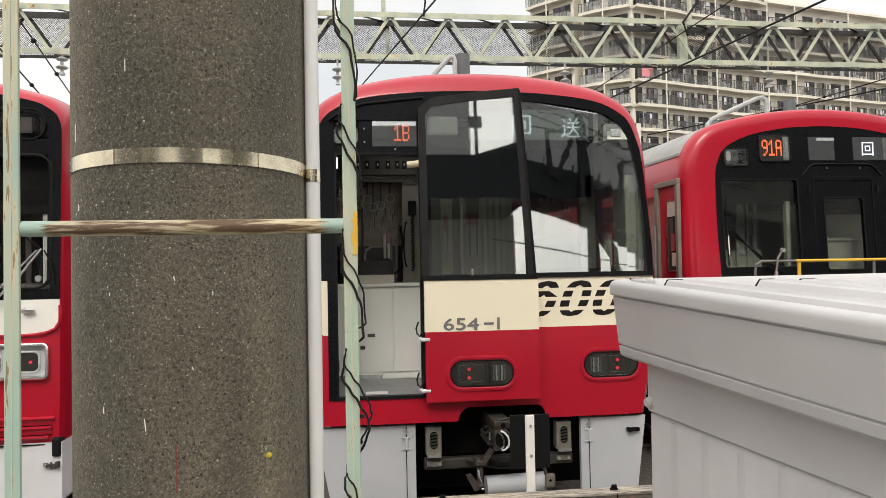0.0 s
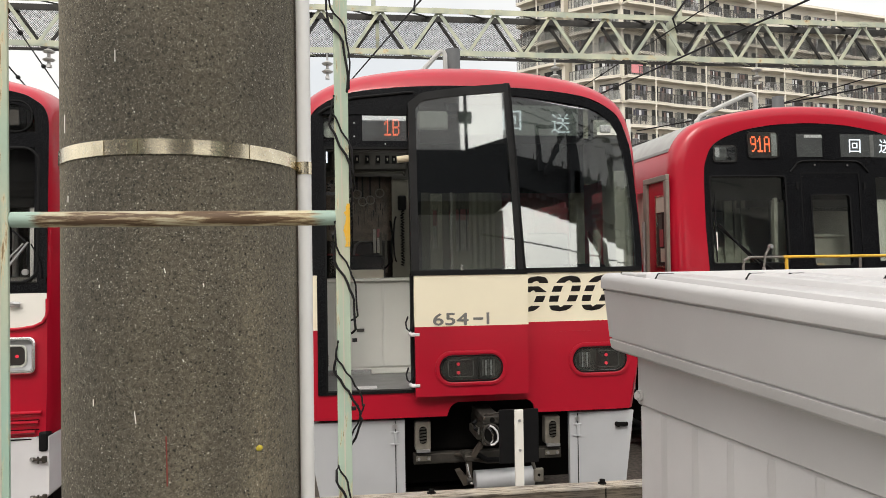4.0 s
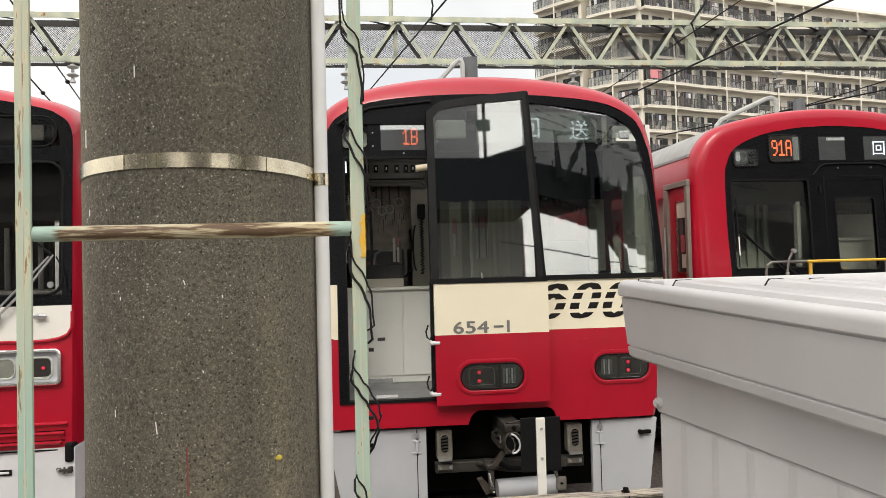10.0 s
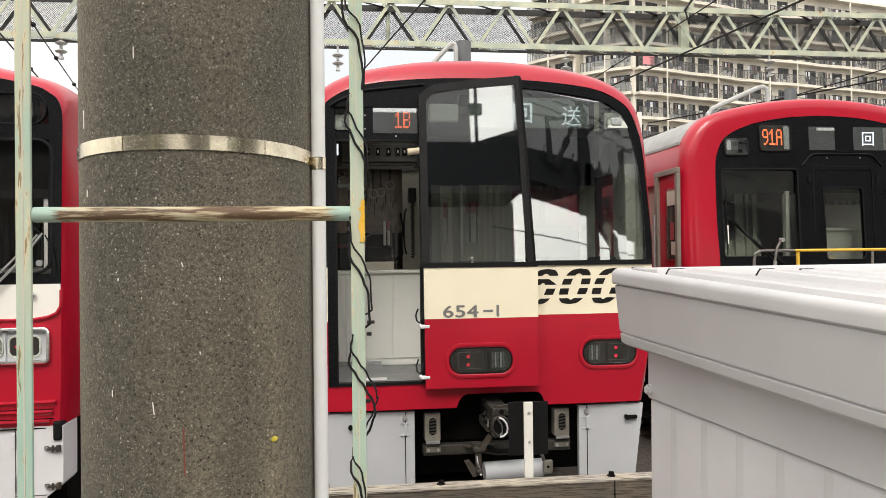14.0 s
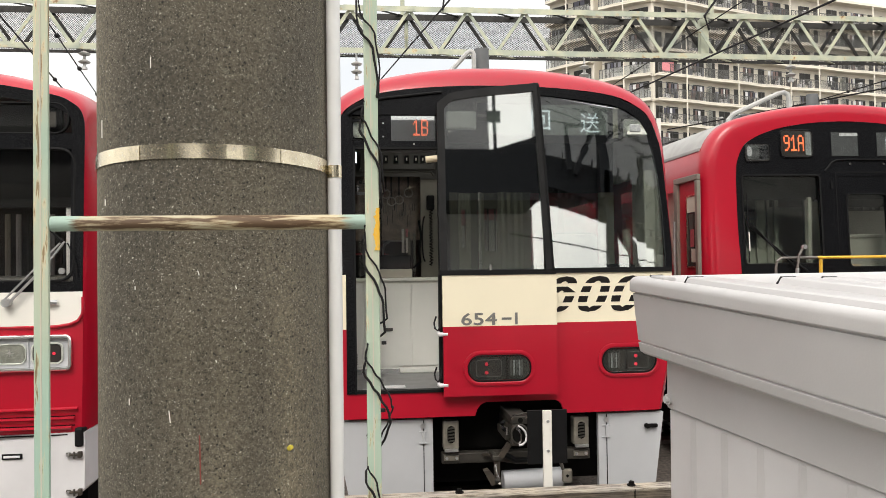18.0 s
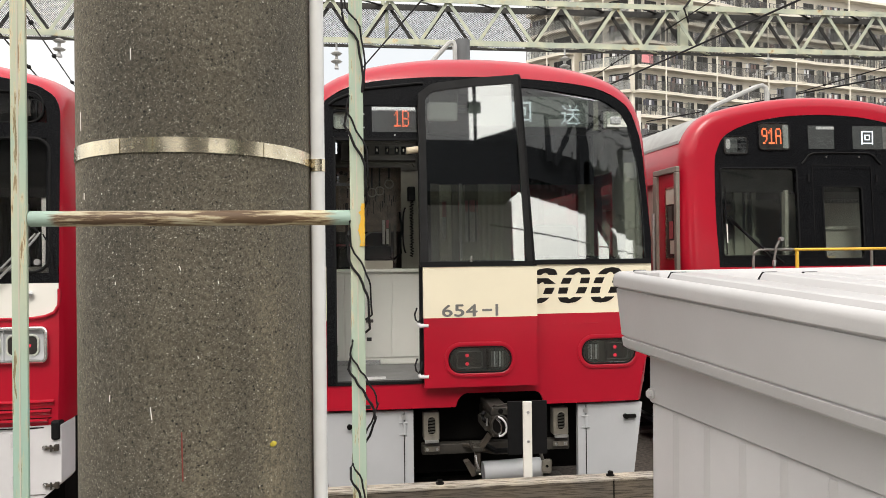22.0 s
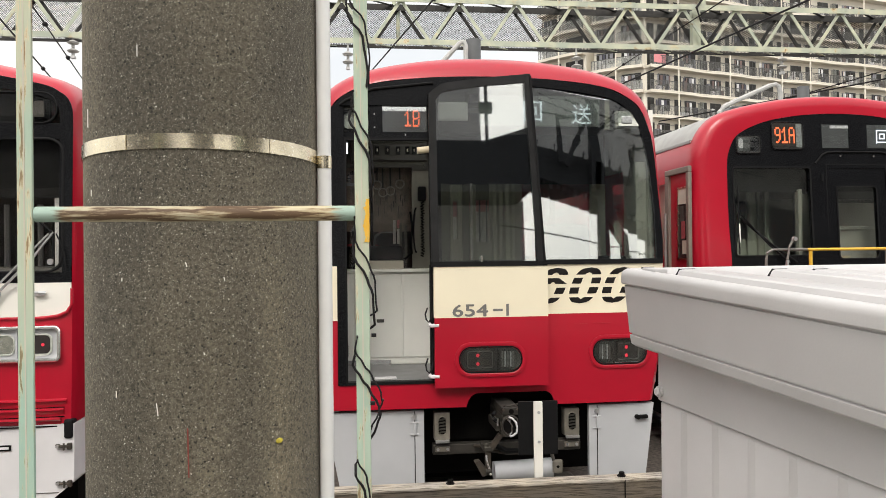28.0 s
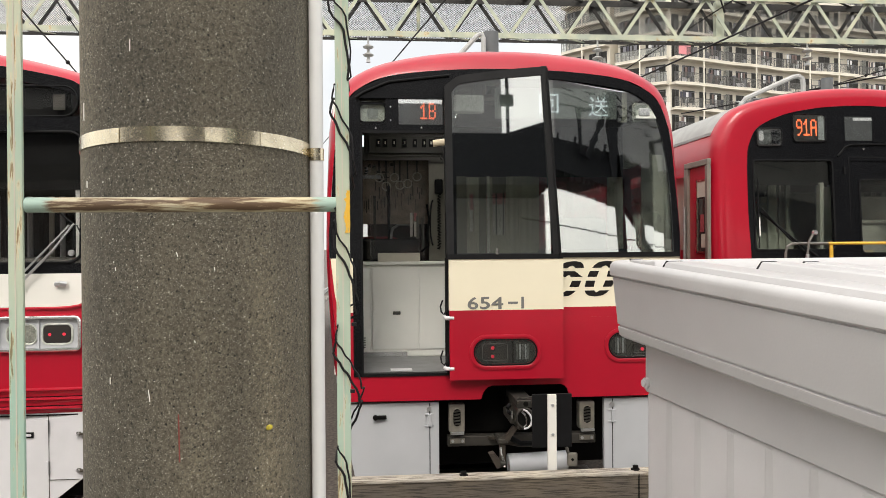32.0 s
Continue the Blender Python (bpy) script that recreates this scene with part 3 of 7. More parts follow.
def lettering(name, text, height, material, parent, m, width=None, thick=0.002, label="", shear=0.0, bold=0.0, fat=0.0):
    cu = bpy.data.curves.new(name, "FONT")
    cu.body, cu.size, cu.extrude, cu.shear, cu.offset = text, 1.0, 0.0, shear, bold
    cu.align_x, cu.align_y = "CENTER", "CENTER"
    cu.resolution_u = 3
    tmp = bpy.data.objects.new(name, cu)
    scene.collection.objects.link(tmp)
    dg = bpy.context.evaluated_depsgraph_get()
    me = bpy.data.meshes.new_from_object(tmp.evaluated_get(dg))
    bpy.data.objects.remove(tmp)
    bpy.data.curves.remove(cu)
    co = np.zeros(len(me.vertices) * 3)
    me.vertices.foreach_get("co", co)
    co = co.reshape(-1, 3)
    lo, hi = co.min(0), co.max(0)
    s = height / (hi[1] - lo[1])
    sx = s if width is None else width / (hi[0] - lo[0])
    co = (co - (lo + hi) / 2) * (sx, s, 1)
    me.vertices.foreach_set("co", co.ravel())
    bm = bmesh.new()
    bm.from_mesh(me)
    ext = bmesh.ops.extrude_face_region(bm, geom=bm.faces[:])
    bmesh.ops.translate(bm, vec=(0, 0, thick), verts=[v for v in ext["geom"] if isinstance(v, bmesh.types.BMVert)])
    if fat:
        base = bm.verts[:] + bm.edges[:] + bm.faces[:]
        for k, (dx, dy) in enumerate(((-1, 0), (1, 0), (0, 0.6), (0, -0.6))):
            dup = bmesh.ops.duplicate(bm, geom=base)["geom"]
            bmesh.ops.translate(bm, vec=(fat * dx, fat * dy, 0.0002 * (k + 1)), verts=[v for v in dup if isinstance(v, bmesh.types.BMVert)])
    bmesh.ops.transform(bm, matrix=m, verts=bm.verts)
    bpy.data.meshes.remove(me)
    return part(name, bm, material, parent, label)


UPRIGHT = pose(0, 0, 0, 90, 0, 0)
DOTS = {"1": ("..#..", ".##..", "#.#..", "..#..", "..#..", "..#..", "..#..", "..#..", "#####"), "B": ("####.", "#...#", "#...#", "#...#", "####.", "#...#", "#...#", "#...#", "####."),
        "9": (".###.", "#...#", "#...#", "#...#", ".####", "....#", "....#", "...#.", ".##.."), "A": (".###.", "#...#", "#...#", "#...#", "#####", "#...#", "#...#", "#...#", "#...#")}


def dot_sign(text, cx_, cz_, height, width, face, off, parent):
    """Lit dots of a matrix sign, each character on five by nine dots."""
    bm = bmesh.new()
    columns = len(text) * 6 - 1
    dx, dz = width / columns, height / 9
    for n_, ch in enumerate(text):
        for r_, line in enumerate(DOTS[ch]):
            for k, dot in enumerate(line):
                if dot == "#":
                    x, y, z = face.at(cx_ - width / 2 + (n_ * 6 + k + 0.5) * dx, cz_ + height / 2 - (r_ + 0.5) * dz, off)
                    box_bm(x - dx * 0.45, x + dx * 0.45, y - 0.001, y + 0.001, z - dz * 0.5, z + dz * 0.5, 0, bm)
    return part("sign_text", bm, ORANGE, parent)



def shell(parent, cx, y0, full, mask, face, length=18.0, grey_from=0.55, gutter=3.3, deep=1.0, bend=((0.0, 0.0), (0.02, 0.3), (0.06, 0.58), (0.13, 0.82), (0.22, 0.94), (0.34, 1.0))):
    """Lofted car body: a red shell with a rounded front edge, and the grey roof behind the cab."""
    def smooth_half(half):
        out = []
        for k in range(len(half) - 1):
            p0, p1, p2 = Vector(half[max(k - 1, 0)]), Vector(half[k]), Vector(half[k + 1])
            p3 = Vector(half[k + 2]) if k + 2 < len(half) else Vector((-half[k][0], half[k][1]))
            for j in range(4):
                u = j / 4
                out.append(tuple(0.5 * (2 * p1 + (p2 - p0) * u + (2 * p0 - 5 * p1 + 4 * p2 - p3) * u * u + (3 * p1 - p0 - 3 * p2 + p3) * u ** 3)))
        return out + [half[-1]]
    full, mask = smooth_half(full), smooth_half(mask)
    both = lambda half: [(cx - x, z) for x, z in half[:-1]] + [(cx + x, z) for x, z in half[::-1]]
    fu, ma = both(full), both(mask)
    rows = []
    for d, t in (*bend, (grey_from / deep, 1.0)):
        row = []
        for (ax, az), (bx, bz) in zip(ma, fu):
            x, z = ax + (bx - ax) * t, az + (bz - az) * t
            row.append((x, face.at(ax, az)[1] + min(d * deep, grey_from), z))
        rows.append(row)
    part("body_shell", grid_bm(rows), RED, parent, "glossy red steel end of the car body", smooth=True)
    last = [(x, y0 + grey_from + 0.05, z) for x, _, z in rows[-1]]
    sides = []
    stops = (None, 0.8, 1.35, 2.2, 3.6, 4.2, 5.6, 6.2, 7.6, 8.2, 9.6, 10.2, 11.6, length)
    for y in stops:
        sides.append(rows[-1] if y is None else [(x, y0 + y, z) for x, _, z in rows[-1]])
    keep = [k for k, p in enumerate(rows[-1]) if p[2] <= gutter + 0.02]
    half = len(rows[-1]) // 2
    left = [k for k in keep if k <= half]
    right = [k for k in keep if k > half]
    for ids in (left, right):
        wall_bm = bmesh.new()
        for q in range(len(sides) - 1):
            pane_bm = bmesh.new()
            for k, k2 in zip(ids, ids[1:]):
                zm = (rows[-1][k][2] + rows[-1][k2][2]) / 2
                open_ = q % 2 == 1 and 2.1 < zm < 2.9
                tb = pane_bm if open_ else wall_bm
                tb.faces.new([tb.verts.new(p) for p in (sides[q][k], sides[q][k2], sides[q + 1][k2], sides[q + 1][k])])
            bmesh.ops.remove_doubles(pane_bm, verts=pane_bm.verts[:], dist=0.001)
            if pane_bm.faces:
                part("side_pane", pane_bm, PANE, parent).visible_shadow = False
            else:
                pane_bm.free()
        bmesh.ops.remove_doubles(wall_bm, verts=wall_bm.verts[:], dist=0.001)
        part("body_side", wall_bm, RED, parent, smooth=True)
    part("end_wall", box_bm(cx - 1.35, cx + 1.35, y0 + length - 0.1, y0 + length - 0.05, 1.0, 3.6), CABDARK, parent)
    top = list(range(left[-1], right[0] + 1))
    part("roof", grid_bm([[r[k] for k in top] for r in sides]), ROOFGREY, parent, "dull grey painted roof", smooth=True)
    for ids in (left[-1], right[0]):
        p = rows[-1][ids]
        part("rain_gutter", beam_bm((p[0], p[1], p[2]), (p[0], y0 + length, p[2]), 0.03, 0.03), ROOFGREY, parent)


# ---- ground and platform ----
for X, Y in ((1.12, 5.0), (4.95, 6.2), (-3.31, 4.5)):
    track = thing("track", "rusty steel rails on concrete sleepers in ballast", "railway track", (X, 0, -0.2), "tracks", "structure")
    for sx in (-0.72, 0.72):
        bm = bmesh.new()
        box_bm(sx - 0.032, sx + 0.032, Y, 45, 0.155, 0.2, 0.008, bm)
        box_bm(sx - 0.009, sx + 0.009, Y, 45, 0.07, 0.16, 0, bm)
        box_bm(sx - 0.065, sx + 0.065, Y, 45, 0.05, 0.072, 0, bm)
        part("rail", bm, STEEL, track)
    sleeper = None
    for k in range(50):
        yy = Y + 0.3 + 0.65 * k
        if sleeper is None:
            sleeper = part("sleeper", box_bm(-1.15, 1.15, -0.12, 0.12, -0.1, 0.05, 0.015), SLAB, track)
            sleeper.location = (0, yy, 0)
        else:
            o = new("sleeper", sleeper.data)
            o.parent, o.location = track, (0, yy, 0)

FLOOR = 1.07
plat = part("platform", box_bm(-14, 14, -60, 2.0, -0.2, FLOOR, 0.02), SLAB)
tagged(plat, "worn grey concrete platform end", "platform", kind="structure")


# ---- middle train: open cab door ----
FA = Face(6.15, cx=1.12)
train_a = thing("commuter_train", "red and cream commuter train with open front cab door on rails", "train", (0, 0, 0), "parked trains")
FULL_A = [(1.39, 0.95), (1.44, 1.3), (1.475, 1.9), (1.485, 2.3), (1.47, 3.0), (1.455, 3.22), (1.41, 3.44), (1.28, 3.61), (0.99, 3.745), (0.5, 3.835), (0, 3.86)]
MASK_A = [(1.31, 0.95), (1.385, 1.3), (1.44, 1.9), (1.45, 2.3), (1.40, 3.0), (1.375, 3.17), (1.31, 3.36), (1.21, 3.475), (0.97, 3.58), (0.5, 3.635), (0, 3.65)]
shell(train_a, 1.12, 6.15, FULL_A, MASK_A, FA)
edge_a = lerp_of([(z, x) for x, z in MASK_A])
top_a = lerp_of([(-x, z) for x, z in MASK_A[4:]] + [(x, z) for x, z in MASK_A[4:-1]][::-1])
right_a = lambda z: 1.12 + edge_a(z)
left_a = lambda z: 1.12 - edge_a(z)
crown_a = lambda x: top_a(x - 1.12)
T = 0.035
# lower red panels, cream band
part("corner_panel", FA.rows(0.95, 1.69, left_a, -0.135, 0, T), RED, train_a)
cream_left = lerp_of([(1.66, -0.15), (1.68, -0.23), (1.72, -0.265), (1.8, -0.285), (2.1, -0.318)])
part("corner_panel", FA.rows(1.69, 2.1, left_a, -0.135, 0, T), RED, train_a)
part("cream_corner", FA.rows(1.665, 2.1, cream_left, -0.135, 0.004, T, 2, 14), CREAM, train_a, "cream painted corner with a rounded lower edge")
part("sill_panel", FA.columns(-0.135, 0.885, 0.95, 1.15, 0, T), RED, train_a)
notch = lerp_of([(0.885, 0.95), (0.9, 1.0), (0.93, 1.04), (0.97, 1.06), (1.55, 1.06), (1.585, 1.04), (1.61, 1.0), (1.62, 0.95)])
part("coupler_surround", FA.columns(0.885, 1.62, notch, 1.15, 0, T, 40, 2), RED, train_a)
part("lower_panel", FA.columns(0.66, 1.62, 1.15, 1.69, 0, T), RED, train_a)
part("lower_panel", FA.rows(0.95, 1.69, 1.62, right_a, 0, T, 10, 8), RED, train_a, "glossy red lower front panel")
part("cream_band", FA.rows(1.69, 2.1, 0.66, right_a, 0, T, 10, 5), CREAM, train_a, "cream painted band below the windscreen")
part("panel_crease", beam_bm(FA.at(1.8, 1.605, 0.001), FA.at(2.1, 1.605, 0.001), 0.004, 0.006), RED, train_a)
# black mask round the windows
part("mask_pillar", FA.rows(1.15, 3.30, -0.14, -0.075, 0.012, 0.06), BLACK, train_a, "black door jamb")
part("mask_side", FA.rows(2.1, 3.17, left_a, -0.135, 0.002, T), BLACK, train_a)
part("mask_crown", FA.columns(-0.235, 0.66, lambda x: min(3.40, crown_a(x) - 0.004), crown_a, 0.002, T, 30, 3), BLACK, train_a)
part("mask_corner", FA.rows(3.17, 3.40, left_a, -0.11, 0.002, T), BLACK, train_a)
g2r = lerp_of([(2.12, 2.515), (2.6, 2.50), (2.9, 2.47), (3.1, 2.435), (3.25, 2.395), (3.36, 2.335), (3.44, 2.23), (3.49, 2.1), (3.53, 1.8), (3.57, 1.49)])
g2t = lerp_of([(1.47, 3.575), (1.8, 3.54), (2.1, 3.495), (2.23, 3.445), (2.335, 3.365), (2.40, 3.25), (2.44, 3.1), (2.475, 2.9), (2.51, 2.5), (2.52, 2.12)])
part("mask_side", FA.rows(2.1, 3.36, g2r, right_a, 0.004, T, 3, 20), BLACK, train_a)
part("mask_crown", FA.columns(0.66, 2.335, lambda x: min(g2t(max(x, 1.47)), crown_a(x) - 0.02), crown_a, 0.004, T, 30, 3), BLACK, train_a)
part("mask_corner", FA.columns(2.335, 2.43, 3.355, lambda x: max(3.36, crown_a(x)), 0.004, T, 6, 2), BLACK, train_a)
part("mask_sill", FA.columns(0.66, 2.56, 2.095, 2.135, 0.012, 0.05), RUBBER, train_a)
part("mask_pillar", FA.rows(2.1, 3.62, lambda z: 1.53 - 0.062 * (z - 2.1), lambda z: 1.555 - 0.062 * (z - 2.1), 0.0, 0.05), BLACK, train_a)
part("mask_pillar", FA.rows(2.1, 3.62, 0.62, 0.70, 0.002, 0.05), BLACK, train_a)
wind = part("windscreen", FA.plate(lambda u, v: ((1.56 - 0.07 * (2.12 + v * 1.44 - 2.1)) * (1 - u) + g2r(2.12 + v * (1.44 - 0.0)) * u, 2.12 + v * 1.44), -0.006, 0.006, 12, 16), SCREEN, train_a, "large tinted windscreen pane")
wind.visible_shadow = False
# header over the doorway, with lamp and run number
hz = lambda x: crown_a(x) - 0.05
part("header_panel", FA.columns(-0.11, 0.66, 3.135, 3.185, -0.01, 0.06), BLACK, train_a)
part("header_panel", FA.columns(-0.11, 0.66, 3.398, 3.43, -0.01, 0.06), BLACK, train_a)
for a, c in ((-0.14, -0.08), (0.13, 0.235), (0.60, 0.66)):
    part("header_post", FA.columns(a, c, 3.185, 3.398, -0.01, 0.06, 3), BLACK, train_a)
hl = part("headlamp", FA.rounded(-0.075, 0.122, 3.21, 3.35, 0.03, -0.05, 0.03), GREENISH, train_a, "rectangular sealed headlamp")
part("lamp_rim", FA.ring(-0.075, 0.122, 3.21, 3.35, 0.03, 0.02, -0.02, 0.03), BLACK, hl)
part("lamp_pale_patch", FA.rounded(-0.02, 0.07, 3.235, 3.325, 0.03, -0.045, 0.006), CLEARCELL, hl)
part("lamp_glass", FA.rounded(-0.075, 0.125, 3.205, 3.38, 0.03, -0.03, 0.004), LENS, hl)
sg = part("run_sign", FA.columns(0.235, 0.60, 3.18, 3.40, -0.055, 0.02), BLACKINK, train_a, "amber run number sign reading 1B")
dot_sign("1B", 0.478, 3.303, 0.135, 0.125, FA, -0.048, sg)
pn = part("sign_glass", FA.columns(0.235, 0.60, 3.185, 3.398, -0.02, 0.004), SCREEN, sg)
pn.visible_shadow = False
for x, z in ((0.17, 3.33), (0.17, 3.22), (0.42, 3.16), (0.05, 3.155)):
    part("header_screw", rod_bm(FA.at(x, z, -0.004), FA.at(x, z, -0.012), 0.007, 8), STEEL, train_a)
part("door_header_rail", FA.columns(-0.08, 0.62, 3.115, 3.135, 0.004, 0.05), RUBBER, train_a)
part("door_seal", FA.rows(1.15, 3.135, -0.075, -0.06, 0.02, 0.1), RUBBER, train_a)
part("door_seal", FA.rows(1.15, 3.135, 0.61, 0.66, -0.004, 0.09), RUBBER, train_a)
part("door_seal", FA.columns(-0.075, 0.66, 1.15, 1.172, 0.01, 0.08), RUBBER, train_a)
part("crown_seal", tube_bm([FA.at(-0.11 + 0.76 * k / 14, hz(-0.11 + 0.76 * k / 14) + 0.0, 0.01) for k in range(15)], 0.012), RUBBER, train_a)
part("weather_strip", tube_bm([FA.at(-0.105, 2.6 + 0.05 * k, 0.006) for k in range(12)], 0.006), RUBBER, train_a)
part("door_edge_strip", FA.rows(3.0, 3.09, -0.058, -0.046, 0.024, 0.01), WHITELED, train_a, "small glowing white strip at the door edge")
# destination display and right headlamp behind the windscreen
ds = part("destination_display", box_bm(1.035, 2.06, 6.265, 6.30, 3.25, 3.50), mat("display_grey", (0.34, 0.36, 0.36), 0.3), train_a, "lit destination display with two characters")
lettering("display_text", "\u56de", 0.165, WHITELED, ds, Matrix.Translation((1.485, 6.262, 3.37)) @ UPRIGHT, width=0.16)
lettering("display_text", "\u9001", 0.165, WHITELED, ds, Matrix.Translation((1.905, 6.262, 3.35)) @ UPRIGHT, width=0.165)
part("display_edge", box_bm(2.06, 2.10, 6.25, 6.30, 3.225, 3.475), BLACK, ds)
part("display_side", box_bm(2.10, 2.15, 6.27, 6.30, 3.225, 3.475), CABPALE, ds)
part("marker_box", box_bm(0.685, 0.935, 6.20, 6.24, 3.275, 3.43, 0.02), DIRTYWHITE, train_a, "grey marker lamp box behind the pane")
hr = part("headlamp", box_bm(2.20, 2.405, 6.262, 6.30, 3.235, 3.385, 0.012), WHITE, train_a, "pale sealed headlamp behind the windscreen")
part("lamp_reflector", slab_of([[(2.215, 6.232, 3.25), (2.39, 6.232, 3.25)], [(2.215, 6.254, 3.365), (2.39, 6.254, 3.365)]], [[(2.215, 6.263, 3.25), (2.39, 6.263, 3.25)], [(2.215, 6.263, 3.365), (2.39, 6.263, 3.365)]]), GREENISH, hr)
part("lamp_pale_patch", box_bm(2.24, 2.335, 6.225, 6.245, 3.27, 3.335, 0.01), CLEARCELL, hr)

# tail lamps
def tail_lamp(parent, face, x0, x1, z0, z1, off, led):
    body = part("tail_lamp", face.rounded(x0, x1, z0, z1, (z1 - z0) / 2 - 0.002, off + 0.003, 0.02, 10), LAMPWELL, parent, "oblong tail lamp with two lit red points")
    part("lamp_surround", face.ring(x0 - 0.012, x1 + 0.012, z0 - 0.012, z1 + 0.012, (z1 - z0) / 2 + 0.008, 0.034, off + 0.012, 0.013, 12), RED, body)
    part("lamp_gasket", face.ring(x0 - 0.002, x1 + 0.002, z0 - 0.002, z1 + 0.002, (z1 - z0) / 2 - 0.002, 0.010, off + 0.015, 0.016, 12), RUBBER, body)
    w = x1 - x0
    clear = 0.0 if led < 0.5 else 0.36
    part("lamp_divider", face.columns(x0 + w * (0.60 - clear / 2), x0 + w * (0.64 - clear / 2), z0 + 0.006, z1 - 0.006, off + 0.009, 0.006, 2, 2), RUBBER, body)
    part("red_cell", face.ring(x0 + w * (led - 0.16), x0 + w * (led + 0.24), z0 + 0.03, z1 - 0.03, 0.018, 0.006, off + 0.008, 0.006), LAMPGREY, body)
    cell = x0 + w * (0.68 if led < 0.5 else 0.10)
    for k in range(5):
        part("white_lamp_rib", face.columns(cell + k * w * 0.045, cell + k * w * 0.045 + w * 0.028, z0 + 0.032, z1 - 0.032, off + 0.008, 0.005, 2, 2), (LAMPGREY, CLEARCELL)[k % 2], body)
    for dz in (-0.034, 0.034):
        c = face.at(x0 + w * led, (z0 + z1) / 2 + dz, off + 0.004)
        part("red_point", rod_bm(c, (c[0], c[1] - 0.006, c[2]), 0.014, 12), REDLED, body, "lit red point")
    part("lamp_cover", face.rounded(x0 + 0.002, x1 - 0.002, z0 + 0.002, z1 - 0.002, (z1 - z0) / 2 - 0.006, off + 0.013, 0.002, 10), LENS, body).visible_shadow = False


tail_lamp(train_a, FA, 1.955, 2.40, 1.275, 1.462, 0.0, 0.62)

# the door leaf, slid aside and proud of the front
FL = Face(6.06, rake=0.06, cx=1.12, bow=0.0)
leaf = part("door_leaf", FL.columns(0.625, 1.545, 1.125, 1.68, 0, 0.05), RED, train_a, "front door leaf slid open, red and cream")
part("leaf_cream", FL.columns(0.622, 1.548, 1.68, 2.088, 0, 0.05), CREAM, leaf, "cream upper half of the door leaf")
for ch, dx, wide, tall in (("6", -0.188, 0.080, 0.094), ("5", -0.091, 0.075, 0.094), ("4", 0.008, 0.090, 0.094), ("-", 0.135, 0.080, 0.018), ("1", 0.214, 0.022, 0.094)):
    if ch in "-1":
        part("car_number_character", FL.columns(1.0 + dx - wide / 2, 1.0 + dx + wide / 2, 1.737 - tall / 2, 1.737 + tall / 2, 0.003, 0.002, 1, 1), GREYINK, leaf)
    else:
        lettering("car_number_character", ch, tall, GREYINK, leaf, Matrix.Translation(FL.at(1.0 + dx, 1.737, 0.001)) @ UPRIGHT, width=wide, fat=0.0035)
lL = lambda z: 0.607 - 0.004 * (z - 2.09)
rL = lambda z: 1.53 - 0.056 * (z - 2.09)
leaf_top = lerp_of([(0.59, 3.47), (0.61, 3.49), (0.70, 3.56), (0.75, 3.575), (1.08, 3.622), (1.45, 3.658)])
leaf_under = lerp_of([(0.59, 3.40), (0.66, 3.43), (0.69, 3.475), (0.73, 3.503), (0.85, 3.525), (1.08, 3.556), (1.45, 3.592)])
part("leaf_stile", FL.rows(2.088, 3.46, lL, lambda z: lL(z) + 0.058, 0.004, 0.055), FRAMEBLACK, leaf)
part("leaf_stile", FL.rows(2.088, 3.657, lambda z: rL(z) - 0.062 + 0.008 * (z - 2.09), rL, 0.004, 0.055), FRAMEBLACK, leaf)
part("leaf_rail", FL.columns(0.605, 1.545, 2.088, 2.128, 0.006, 0.055), RUBBER, leaf)
part("leaf_head", FL.columns(0.602, 1.40, leaf_under, leaf_top, 0.003, 0.055, 40, 2), FRAMEBLACK, leaf)
part("leaf_edge_trim", FL.rows(2.1, 3.64, lambda z: rL(z) - 0.012, lambda z: rL(z) + 0.004, 0.014, 0.03), RUBBER, leaf)
lg = part("leaf_pane", FL.columns(0.64, 1.45, 2.11, lambda x: leaf_top(x) - 0.03, -0.012, 0.006, 12, 6), SCREEN, leaf, "tall door window pane")
lg.visible_shadow = False
tail_lamp(leaf, FL, 0.828, 1.318, 1.25, 1.437, 0.0, 0.285)
part("leaf_catch", rod_bm(FL.at(1.01, 2.125, 0.004), FL.at(1.01, 2.17, 0.012), 0.012, 8), CHROME, leaf)
for z in (1.62, 1.215):
    part("leaf_guide", tube_bm([(0.585, 6.085, z + 0.012), (0.595, 6.07, z), (0.66, 6.07, z)], 0.017), DIRTYWHITE, leaf, "white roller guide arm")
    part("guide_hose", tube_bm([(0.575, 6.12, z + 0.14), (0.555, 6.10, z + 0.09), (0.56, 6.08, z + 0.05), (0.58, 6.07, z + 0.03), (0.6, 6.07, z + 0.06), (0.61, 6.08, z + 0.12)], 0.007), CABLE, leaf)
part("leaf_track", FA.rows(1.2, 2.1, 0.60, 0.63, 0.01, 0.06), RUBBER, train_a)


